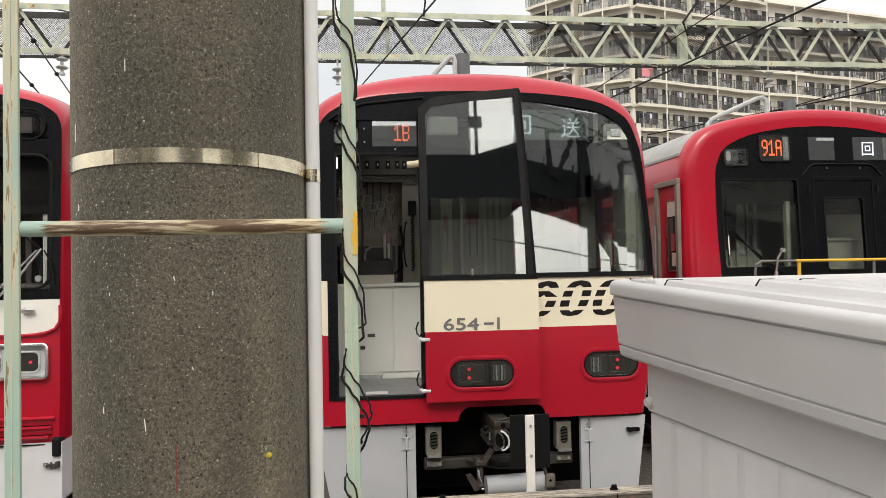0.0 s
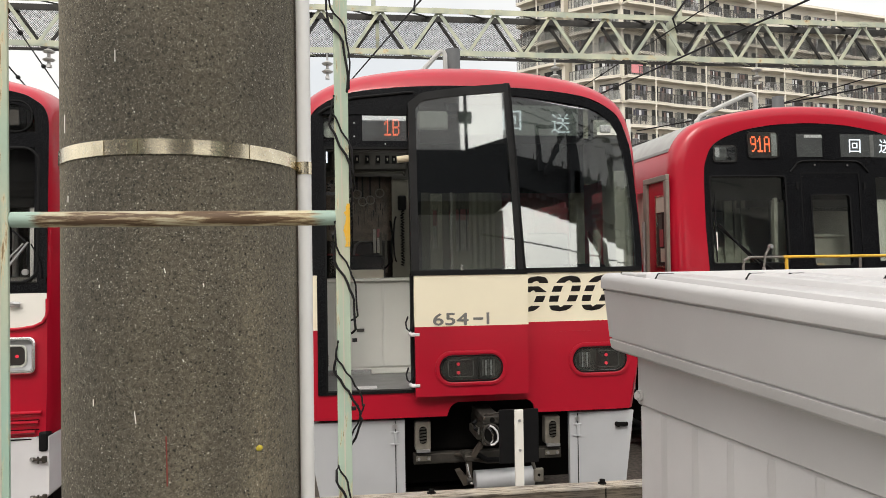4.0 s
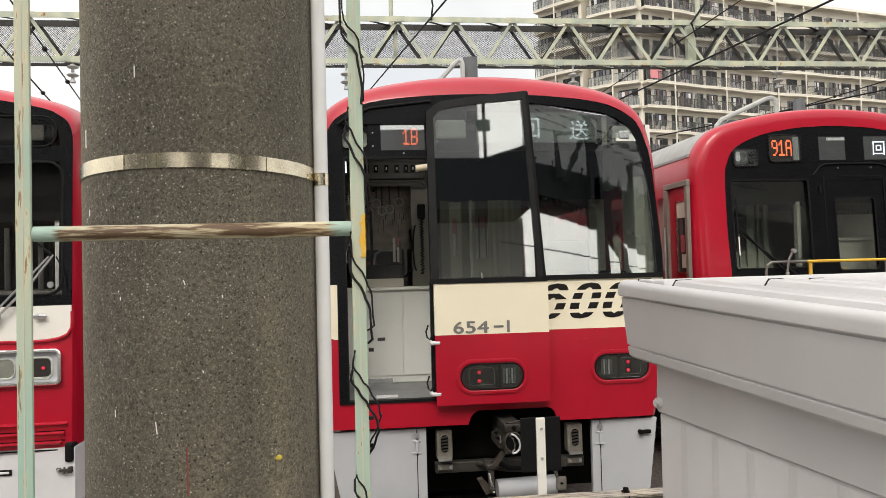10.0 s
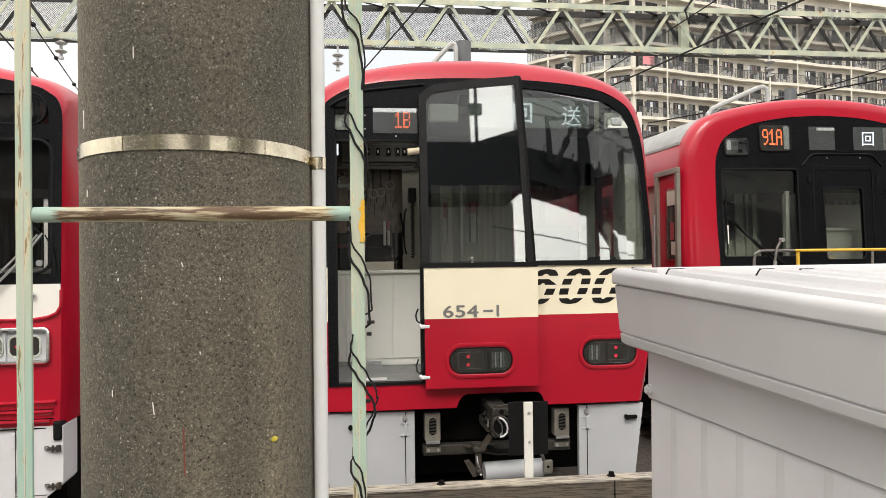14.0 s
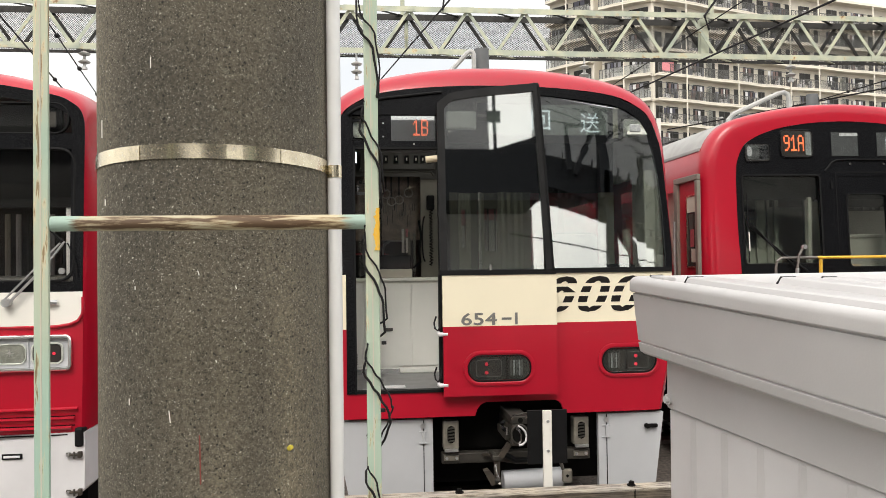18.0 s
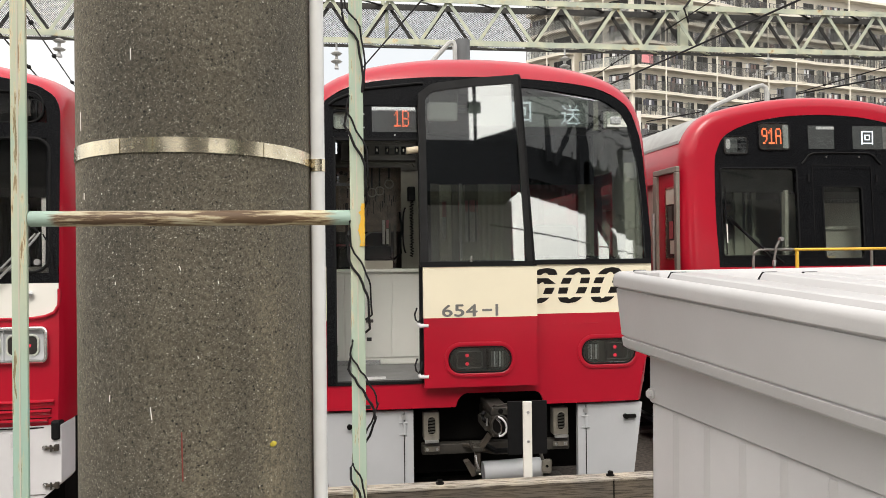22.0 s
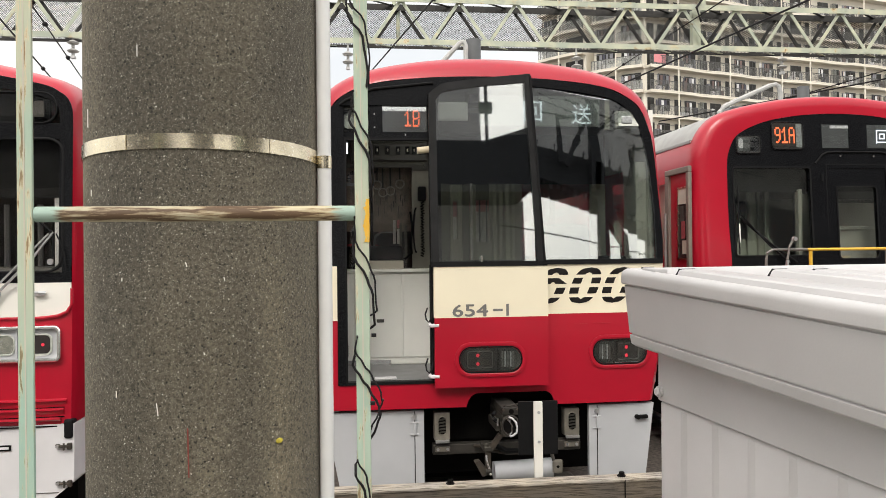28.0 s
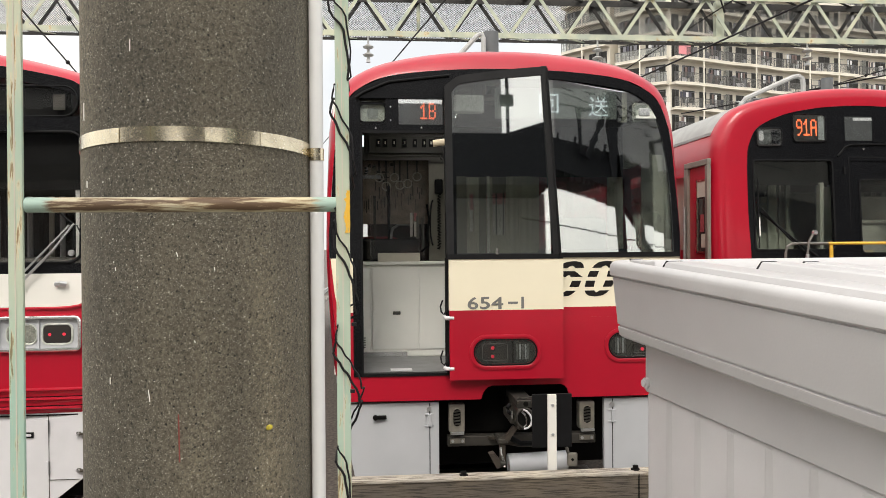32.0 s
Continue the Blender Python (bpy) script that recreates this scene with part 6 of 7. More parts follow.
for k in range(12):
    part("blind_fold", rod_bm((-3.1 + 0.085 * k, 6.5, 2.05), (-3.1 + 0.085 * k, 6.5, 2.62), 0.022, 6), (CABPALE, CABDARK, DIRTYWHITE)[(k * 5) % 3], train_c)
part("desk", box_bm(-4.6, -2.0, 5.72, 6.1, 1.1, 2.13, 0.03), CABDARK, train_c)
wp = part("wiper_arm", tube_bm([FC.at(-2.43, 1.95, 0.05), FC.at(-2.2, 2.19, 0.06), FC.at(-2.07, 2.37, 0.05)], 0.009, 6), STEEL, train_c, "bright steel twin-arm wiper")
part("wiper_rod", tube_bm([FC.at(-2.47, 1.96, 0.05), FC.at(-2.25, 2.19, 0.06), FC.at(-2.10, 2.36, 0.05)], 0.007, 6), STEEL, wp)
part("wiper_link", tube_bm([FC.at(-2.17, 2.45, 0.045), FC.at(-2.07, 2.36, 0.05), FC.at(-2.075, 2.2, 0.04)], 0.007, 6), RUBBER, wp)
part("wiper_pivot", rod_bm(FC.at(-2.45, 1.95, 0.06), FC.at(-2.45, 1.95, 0.0), 0.03, 10), STEEL, wp)
part("wiper_hose", tube_bm([FC.at(-2.06, 2.36, 0.03), FC.at(-2.02, 2.28, 0.03), FC.at(-2.0, 2.2, 0.03), FC.at(-1.995, 2.12, 0.03)], 0.005, 6), RUBBER, wp)
part("washer_nozzle", tube_bm([FC.at(-2.2, 1.945, 0.02), FC.at(-2.165, 1.95, 0.035), FC.at(-2.13, 1.945, 0.02)], 0.018, 8), STEEL, train_c)
part("mask_bolt", rod_bm(FC.at(-2.1, 2.165, 0.02), FC.at(-2.1, 2.165, 0), 0.022, 10), STEEL, train_c)
lb = part("lamp_box", FC.columns(-2.580, -2.042, 1.488, 1.706, 0.004, 0.02), SKIRT, train_c, "chrome rimmed lamp box with lit red points")
part("lamp_rim", FC.ring(-2.572, -2.058, 1.498, 1.697, 0.016, 0.026, 0.04, 0.04), CHROME, lb, "bright chrome rim", smooth=True)
part("lens_rim", FC.ring(-2.288, -2.105, 1.531, 1.655, 0.03, 0.014, 0.016, 0.012), GREENISH, lb)
part("lens_rim", FC.ring(-2.53, -2.341, 1.531, 1.655, 0.04, 0.010, 0.016, 0.012), GREENISH, lb)
for k in range(4):
    part("filament_star", beam_bm(FC.at(-2.44 - 0.028 * math.cos(k * 0.785), 1.60 - 0.028 * math.sin(k * 0.785), 0.012), FC.at(-2.44 + 0.028 * math.cos(k * 0.785), 1.60 + 0.028 * math.sin(k * 0.785), 0.012), 0.006, 0.004), CHROME, lb)
part("tail_lens", FC.rounded(-2.288, -2.105, 1.531, 1.655, 0.03, 0.014, 0.012), BLACKINK, lb)
part("lamp_divider", FC.columns(-2.328, -2.316, 1.50, 1.695, 0.016, 0.012), SKIRT, lb)
part("head_lens", FC.rounded(-2.53, -2.341, 1.531, 1.655, 0.04, 0.010, 0.006), mat("clear_reflector", (0.45, 0.47, 0.42), 0.15, metal=0.8, vary=0.3, scale=30), lb)
for x in (-2.245, -2.15):
    c = FC.at(x, 1.592, 0.016)
    part("red_point", rod_bm(c, (c[0], c[1] - 0.004, c[2]), 0.011, 10), REDLED, lb, "lit red point")
part("bumper_rubber", box_bm(-2.02, -1.962, 5.6, 5.75, 0.935, 1.07, 0.015), RUBBER, train_c)
skirt_edge = ((1.035, -1.955), (0.85, -1.955), (0.64, -1.957), (0.61, -1.982), (0.588, -2.012), (0.54, -2.07), (0.46, -2.17), (0.35, -2.32))
sk = part("skirt", slab_of([[(-4.7, 5.62, z), (x, 5.62, z)] for z, x in skirt_edge], [[(-4.7, 5.9, z), (x, 5.9, z)] for z, x in skirt_edge]), DIRTYWHITE, train_c, "stained white skirt with hinged hatches")
part("hatch_seam", box_bm(-2.2685, -2.2655, 5.615, 5.62, 0.40, 1.03), RUSTY, sk)
part("hatch_seam", box_bm(-2.265, -2.06, 5.615, 5.62, 0.559, 0.562), RUSTY, sk)
for z, zl in ((0.94, 0.885), (0.648, 0.626)):
    part("hinge", rod_bm((-2.273, 5.610, z - 0.045), (-2.273, 5.610, z + 0.045), 0.010, 10), DIRTYWHITE, sk)
    part("hinge_pin", rod_bm((-2.264, 5.608, z - 0.048), (-2.264, 5.608, z + 0.048), 0.004, 8), CASTD, sk)
    part("latch", box_bm(-2.075, -2.045, 5.60, 5.62, zl - 0.013, zl + 0.013, 0.005), CAST, sk, "grimy toggle latch")
    part("latch_bar", box_bm(-2.05, -1.975, 5.588, 5.615, zl - 0.009, zl + 0.007, 0.004), RUSTY, sk, "rust-brown latch bar")
    part("latch_knob", rod_bm((-2.058, 5.586, zl), (-2.058, 5.602, zl), 0.010, 10), STEEL, sk)
    part("latch_stem", rod_bm((-2.015, 5.59, zl - 0.026), (-2.015, 5.59, zl + 0.022), 0.007, 8), CAST, sk)
    part("latch_keeper", box_bm(-1.995, -1.968, 5.59, 5.62, zl - 0.024, zl + 0.02, 0.004), RUSTY, sk)
part("grip_slot", box_bm(-2.503, -2.368, 5.61, 5.618, 0.862, 0.902, 0.003), RUBBER, sk)
part("slot_bar", box_bm(-2.490, -2.382, 5.604, 5.612, 0.874, 0.890, 0.003), DIRTYWHITE, sk)
part("underframe", box_bm(-4.5, -2.2, 6.4, 20, 0.2, 1.1), DARK, train_c)
for X in (-4.03, -2.59):
    part("wheel", rod_bm((X - 0.06, 8.0, 0.43), (X + 0.06, 8.0, 0.43), 0.43, 32), DARK, train_c)

# ---- concrete pole, strap, conduit ----
PX_, PY_, PR = -0.253, 1.346, 0.189
pole = thing("concrete_pole", "weathered spun concrete pole with a stainless strap and conduit", "pole", (PX_, PY_, FLOOR))
part("shaft", rod_bm((0, 0, -0.01), (0, 0, 8), PR, 96), POLE, pole, "dark speckled concrete shaft", smooth=True)
# the strap has slipped a little at the back
sag_of = lambda a: -0.0055 * (1 + math.sin(a))
part("strap", grid_bm([[(r * math.cos(a * math.pi / 48), r * math.sin(a * math.pi / 48), z + sag_of(a * math.pi / 48)) for a in range(96)] for r, z in ((PR, 1.2885), (PR + 0.002, 1.2885), (PR + 0.002, 1.3105), (PR, 1.3105))], closed_u=True), STAINLESS, pole, "polished stainless steel strap", smooth=True)
for a, w in ((-118, 0.02), (-72, 0.024), (-48, 0.012), (-100, 0.006)):
    c, s_ = math.cos(radians(a)), math.sin(radians(a))
    part("strap_clip", beam_bm(((PR + 0.0025) * c, (PR + 0.0025) * s_, 1.289 + sag_of(radians(a))), ((PR + 0.0025) * c, (PR + 0.0025) * s_, 1.310 + sag_of(radians(a))), w, 0.0012, up=(c, s_, 0)), STAINLESS, pole)
pipe = part("conduit", rod_bm((0.201, -0.026, 0), (0.201, -0.026, 6), 0.0118, 20), PIPEGREY, pole, "pale grey plastic conduit", smooth=True)
part("conduit_clip", rod_bm((0.201, -0.026, 1.277), (0.201, -0.026, 1.298), 0.0128, 20), STAINLESS, pipe)
part("clip_screw", tube_bm([(0.189, -0.02, 1.29), (0.186, -0.022, 1.27), (0.187, -0.022, 1.255)], 0.0015, 5), CABLE, pipe)
part("earth_wire", tube_bm([(0.1875, -0.012, 0.0), (0.1875, -0.012, 6)], 0.002, 5), mat("red_brown_wire", (0.16, 0.04, 0.03), 0.6), pole)
ink = mat("red_crayon", (0.22, 0.05, 0.04), 0.9)


def on_pole(x, z, r=PR + 0.0006):
    """A point on the pole's near side at x from its axis."""
    return (x, -math.sqrt(r * r - x * x), z)


part("crayon_mark", tube_bm([on_pole(0.0067 + 0.0001 * k, 0.8803 - 0.0065 * k) for k in range(12)], 0.0011, 5), ink, pole)
blob = bmesh.new()
bmesh.ops.create_icosphere(blob, subdivisions=2, radius=0.0052, matrix=Matrix.Translation(on_pole(0.1326, 0.845, PR + 0.001)) @ pose(0, 0, 0, 0, 0, 44) @ Matrix.Diagonal((1.3, 0.35, 0.85, 1)))
part("yellow_dab", blob, mat("yellow_dab_paint", (0.58, 0.48, 0.05), 0.7, vary=0.5, scale=160, bump=0.4), pole)
for x, z, h, lean in ((-0.0626, 1.4411, 0.017, 0.0), (-0.155, 1.3587, 0.028, 0.0), (-0.1476, 1.234, 0.010, 0.0), (0.0055, 1.1225, 0.007, 0.3), (0.0587, 1.0995, 0.005, 0.2), (-0.1013, 0.9325, 0.010, 0.0), (-0.0378, 0.9174, 0.018, 0.12), (-0.09, 1.10, 0.005, 0.0), (0.03, 0.99, 0.004, 0.4)):
    part("lime_streak", tube_bm([on_pole(x + lean * h * k / 4, z - h * k / 4) for k in range(5)], 0.0008, 5), WHITE, pole)
rs = random.Random(4)
for k in range(46):
    x, z, w = rs.uniform(-0.165, 0.165), rs.uniform(0.78, 1.52), rs.choice((0.0008, 0.001, 0.0012, 0.0015))
    gr = bmesh.new()
    bmesh.ops.create_icosphere(gr, subdivisions=1, radius=w, matrix=Matrix.Translation(on_pole(x, z, PR - w * 0.4)) @ Matrix.Diagonal((rs.uniform(0.7, 1.3), 0.6, rs.uniform(0.7, 1.3), 1)))
    part("pale_pebble", gr, rs.choice((WHITE, CABPALE, WHITE)), pole)

# ---- ladder with cables ----
LY = 0.975
ladder = thing("steel_ladder", "pale green steel ladder with worn paint beside the pole", "ladder", (0, LY, FLOOR))
for X, s_ in ((-0.3945, 1), (0.0072, 1)):
    bm = bmesh.new()
    box_bm(X - 0.0088, X + 0.0088, -0.003, 0.003, -0.02, 5, 0.001, bm)
    box_bm(X - 0.0086, X - 0.0056, 0.003, 0.024, -0.02, 5, 0.001, bm)
    rl = part("ladder_rail", bm, RAILPAINT, ladder, "pale green angle-iron stile with peeling paint")
    part("rail_seam", box_bm(X - 0.001, X + 0.0006, -0.0036, -0.0028, -0.02, 5), CABPALE, rl)
for k in range(-3, 9):
    z = 1.185 + 0.40 * k
    if z < 0 or z > 4.9:
        continue
    rg_ = part("rung", rod_bm((-0.385, 0.006, z - 0.0012), (-0.001, 0.006, z - 0.0012), 0.0095, 20), RUNGPAINT, ladder, "rung worn through to brown rust", smooth=True)
ragged = random.Random(21)
tape_rows = [(1.147 + 0.0018 * k, 0.0094 + 0.0014 * math.sin(k * 0.42) + 0.0012 * ragged.random() + (0.0028 if k > 24 else 0.0), 0.0168 - 0.0006 * ragged.random()) for k in range(31)]
part("yellow_tape", slab_of([[(a_, -0.0045, z), (b_, -0.0045, z)] for z, a_, b_ in tape_rows], [[(a_, -0.003, z), (b_, -0.003, z)] for z, a_, b_ in tape_rows]), YELLOW, ladder, "torn yellow tape stuck to the stile")
weave = [(2.5, 0.01), (1.6, -0.012), (1.445, -0.017), (1.43, -0.015), (1.405, 0.003), (1.36, 0.009), (1.335, 0.007), (1.318, -0.012), (1.30, -0.015), (1.285, -0.007), (1.25, 0.010), (1.207, 0.012), (1.18, 0.0), (1.16, -0.012), (1.13, -0.011), (1.10, 0.006), (1.08, 0.013), (1.04, 0.014),
         (1.028, -0.002), (1.01, -0.010), (0.993, -0.013), (0.975, -0.002), (0.963, 0.007), (0.94, 0.019), (0.925, 0.020), (0.908, 0.015), (0.885, 0.005), (0.87, -0.006), (0.855, -0.011), (0.836, 0.0), (0.81, 0.004), (0.6, 0.01), (0.0, 0.012)]
for n_, (dx, dz, r) in enumerate(((0.0, 0.0, 0.0016), (0.0026, 0.018, 0.0012))):
    pts = []
    for (za, xa), (zb, xb) in zip(weave, weave[1:]):
        for k in range(3):
            t_ = k / 3
            t_ = t_ * t_ * (3 - 2 * t_)
            pts.append((0.0072 + (dx + xa + (xb - xa) * t_) * (1.0 if xb > xa - 0.004 else 1.12), -0.0062 - 0.001 * n_ if xb > xa - 0.004 else 0.027, za + (zb - za) * k / 3 + dz))
    part("signal_cable", tube_bm(pts, r, 6), CABLE, ladder, "thin dark cable wound round the stile", smooth=True)
for z, x in ((1.03, 0.014), (0.945, 0.012)):
    part("cable_tie", box_bm(0.0065 + x - 0.003, 0.0065 + x + 0.003, -0.011, -0.004, z - 0.002, z + 0.002), CABLE, ladder)

# ---- storage bin ----
E1 = Vector((0.134, -0.989, -0.0515)).normalized()
E2 = Vector((0, 0, 1)).cross(E1).normalized()
if E2.x < 0:
    E2 = -E2
E3 = E1.cross(E2)
if E3.z < 0:
    E3 = -E3
BINO = Vector((0.4375, 1.2521, 2.1716))
storage = thing("storage_bin", "grey plastic storage bin with a ribbed body and overhanging lid", "storage bin")
storage.matrix_world = Matrix.Translation(BINO) @ Matrix((E1, E2, E3)).transposed().to_4x4()
LEN, WID = 1.16, 0.74


def lofted(profile, x1, y1, r=0.02, seg=5):
    """Stacked rounded rectangles: profile rows of (inset, height)."""
    rows = []
    for inset, z in profile:
        pts = []
        rr = max(0.004, r - inset * 0.2)
        for cx_, cy_, a0 in ((x1 - inset - rr, y1 - inset - rr, 0), (inset + rr, y1 - inset - rr, 90), (inset + rr, inset + rr, 180), (x1 - inset - rr, inset + rr, 270)):
            for k in range(seg + 1):
                a = radians(a0 + 90 * k / seg)
                pts.append((cx_ + rr * math.cos(a), cy_ + rr * math.sin(a), z))
        rows.append(pts)
    bm = grid_bm(rows, closed_u=True)
    return bm


lid_bm = lofted([(0.03, -0.012), (0.026, -0.005), (0.019, 0.0012), (0.013, 0.0024), (0.008, 0.0016), (0.004, -0.0012), (0.0015, -0.0055), (0.0010, -0.010), (0.0010, -0.0215), (0.0028, -0.0235), (0.0075, -0.0242), (0.0075, -0.0258), (0.0052, -0.0266), (0.0125, -0.104), (0.0160, -0.1052), (0.0160, -0.1072), (0.0128, -0.1084), (0.0150, -0.122), (0.020, -0.1262), (0.05, -0.1262)], LEN, WID, 0.013)
lid = part("lid", lid_bm, BINGREY, storage, "overhanging grey lid with a stepped rim", smooth=True)
part("lid_top", slab_of([[(0.028, 0.028, -0.012), (LEN - 0.028, 0.028, -0.012)], [(0.028, WID - 0.028, -0.012), (LEN - 0.028, WID - 0.028, -0.012)]], [[(0.028, 0.028, -0.02), (LEN - 0.028, 0.028, -0.02)], [(0.028, WID - 0.028, -0.02), (LEN - 0.028, WID - 0.028, -0.02)]]), BINGREY, lid)
for y in (0.063, 0.235, 0.315, 0.524, 0.600):
    bm = bmesh.new()
    rise = 0.0017 - 0.0150 * (y - 0.063)
    prof = [(-0.010, -0.013), (-0.002, 0.0012 + rise), (0.0, 0.0025 + rise), (0.003, 0.0032 + rise), (0.050, 0.0032 + rise), (0.054, 0.002 + rise), (0.060, -0.013)]
    rows = [[(x, y + d, z) for d, z in prof] for x in (0.09, LEN - 0.06)]
    slab = grid_bm(rows, bm)
    for row in rows:
        slab.faces.new([slab.verts.new(p) for p in row])
    part("lid_ridge", slab, BINGREY, lid, "raised ridge across the lid")
    part("ridge_gap", box_bm(0.086, 0.0895, y, y + 0.027, 0.0010 + rise, 0.0040 + rise), RUBBER, lid)
    part("ridge_gap", beam_bm((0.088, y + 0.001, 0.0034 + rise), (0.088, y - 0.010, -0.0125), 0.0034, 0.003), RUBBER, lid)
part("corner_boss", box_bm(0.034, 0.075, 0.026, 0.050, -0.0125, 0.0048, 0.002), BINGREY, lid)
part("corner_gap", box_bm(0.031, 0.0338, 0.027, 0.049, 0.0020, 0.0055), RUBBER, lid)
body = part("body", lofted([(0.045, -0.12), (0.045, -0.2105), (0.0465, -0.2125), (0.0495, -0.2135), (0.0495, -0.2160), (0.0485, -0.2175), (0.051, -0.6), (0.056, -1.02)], LEN, WID, 0.022), BINGREY, storage, "grey ribbed bin body", smooth=True)
body.rotation_euler = (0, -radians(1.47), 0)
for k in range(20):
    x = 0.123 + 0.0815 * k
    if x > LEN - 0.08:
        break
    part("rib", grid_bm([[(x - 0.005, 0.0490, z), (x - 0.002, 0.0465, z), (x + 0.002, 0.0468, z), (x + 0.012, 0.0490, z)] for z in (-0.2175, -0.26)] + [[(x - 0.005, 0.0515, -0.6), (x - 0.002, 0.0490, -0.6), (x + 0.002, 0.0493, -0.6), (x + 0.012, 0.0515, -0.6)]]), BINGREY, body)
for k in range(12):
    y = 0.09 + 0.055 * k
    part("rib", grid_bm([[(0.0495, y - 0.006, z), (0.0455, y - 0.003, z), (0.0455, y + 0.003, z), (0.0495, y + 0.006, z)] for z in (-0.2175, -0.6)]), BINGREY, body)
part("pivot_bolt", rod_bm((0.062, 0.054, -0.197), (0.062, 0.040, -0.197), 0.009, 14), BINGREY, body, "round grey hinge bolt")
part("bolt_head", rod_bm((0.062, 0.041, -0.197), (0.062, 0.036, -0.197), 0.006, 10), BINGREY, body)
for x in (0.1, LEN - 0.1):
    for y in (0.12, WID - 0.12):
        part("foot", box_bm(x - 0.04, x + 0.04, y - 0.04, y + 0.04, -1.13, -1.0), RUBBER, storage)

# ---- gantry across the tracks ----
GY = 15.5
gantry = thing("gantry", "pale green lattice gantry across the tracks with a wire screen", "gantry", (0, GY, 0))
X0, X1, ZB, ZT = -12.0, 26.0, 6.46, 7.32
for dy, mt in ((0.0, TRUSS), (0.42, TRUSSSHADE)):
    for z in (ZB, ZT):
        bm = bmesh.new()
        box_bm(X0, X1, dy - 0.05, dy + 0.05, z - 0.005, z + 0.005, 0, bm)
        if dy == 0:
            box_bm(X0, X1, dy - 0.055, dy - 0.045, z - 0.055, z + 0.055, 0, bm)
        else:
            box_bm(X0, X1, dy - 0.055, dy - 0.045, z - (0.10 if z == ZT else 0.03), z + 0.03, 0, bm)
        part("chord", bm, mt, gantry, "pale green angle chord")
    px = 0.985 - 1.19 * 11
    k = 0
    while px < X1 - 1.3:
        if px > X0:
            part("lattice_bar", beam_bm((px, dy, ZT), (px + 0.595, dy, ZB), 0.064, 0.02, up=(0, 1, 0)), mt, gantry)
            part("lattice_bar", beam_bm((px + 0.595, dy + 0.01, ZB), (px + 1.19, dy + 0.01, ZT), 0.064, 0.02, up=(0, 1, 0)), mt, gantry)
            if dy == 0:
                for q, z in ((px, ZT), (px + 0.595, ZB)):
                    part("gusset", box_bm(q - 0.14, q + 0.14, dy - 0.062, dy - 0.055, z - 0.05, z + 0.06), mt, gantry)
                    for d in (-0.09, 0.0, 0.09):
                        part("rivet", rod_bm((q + d, dy - 0.07, z), (q + d, dy - 0.06, z), 0.012, 6), mt, gantry)
        px += 1.19
        k += 1
q = X0 + 0.4
while q < X1:
    part("cross_tie", beam_bm((q, 0, ZB), (q + 0.6, 0.42, ZB), 0.06, 0.01), TRUSS, gantry)
    # upper ties take the dark copy, standing for their shaded underside
    part("cross_tie", beam_bm((q, 0, ZT), (q + 0.6, 0.42, ZT), 0.06, 0.01), TRUSSSHADE, gantry)
    q += 1.19
part("wire_screen", box_bm(X0, X1, 0.47, 0.472, ZB, ZT), MESH, gantry, "fine wire screen on the gantry")
part("gantry_post", box_bm(7.22, 7.40, 0.14, 0.28, ZB, ZT), TRUSS, gantry)
part("gantry_post_top", box_bm(7.44, 7.52, 0.14, 0.22, ZT, 9.5), TRUSS, gantry)
for X in (X0, X1):
    part("gantry_leg", box_bm(X - 0.2, X + 0.2, 0, 0.9, -0.2, ZT + 0.1), TRUSS, gantry)
part("signal_cable", tube_bm([(1.62, -0.08, 8.6), (1.64, -0.08, 8.0), (1.70, -0.08, 7.6), (1.66, -0.08, 7.3)], 0.02, 6), CABLE, gantry)
part("signal_cable", tube_bm([(7.9, -0.1, 8.9), (7.8, -0.1, 8.3), (7.5, -0.1, 7.7), (7.2, -0.1, 7.3), (7.3, -0.1, 7.0)], 0.025, 6), CABLE, gantry)
part("gantry_strut", rod_bm((0.87, 0.4, ZT), (0.87, 0.4, 9.2), 0.045, 8), TRUSS, gantry)
part("gantry_strut", rod_bm((0.95, 0.46, ZB), (0.95, 0.46, ZT), 0.04, 8), TRUSS, gantry)


def insulator(x, y, z):
    t_ = thing("insulator", "grey porcelain insulator string hanging below the gantry", "insulator", (x, y, z), "gantry insulators")
    part("hanger", rod_bm((0, 0, 0), (0, 0, -0.14), 0.02, 8), STEEL, t_)
    for k in range(2):
        b_ = bmesh.new()
        zz = -0.16 - 0.16 * k
        rod_bm((0, 0, zz), (0, 0, zz - 0.05), 0.03, 12, b_, 0.115)
        rod_bm((0, 0, zz - 0.05), (0, 0, zz - 0.075), 0.115, 12, b_, 0.09)
        rod_bm((0, 0, zz - 0.07), (0, 0, zz - 0.15), 0.03, 10, b_)
        part("shed", b_, PORCELAIN, t_, smooth=True)
    part("clamp", box_bm(-0.04, 0.04, -0.05, 0.05, -0.52, -0.47), STEEL, t_)
    return t_


for X, dz in ((-5.35, 0.12), (-0.09, 0.0), (4.62, 0.0), (9.15, 0.06)):
    insulator(X, GY, ZB - 0.05 + dz)

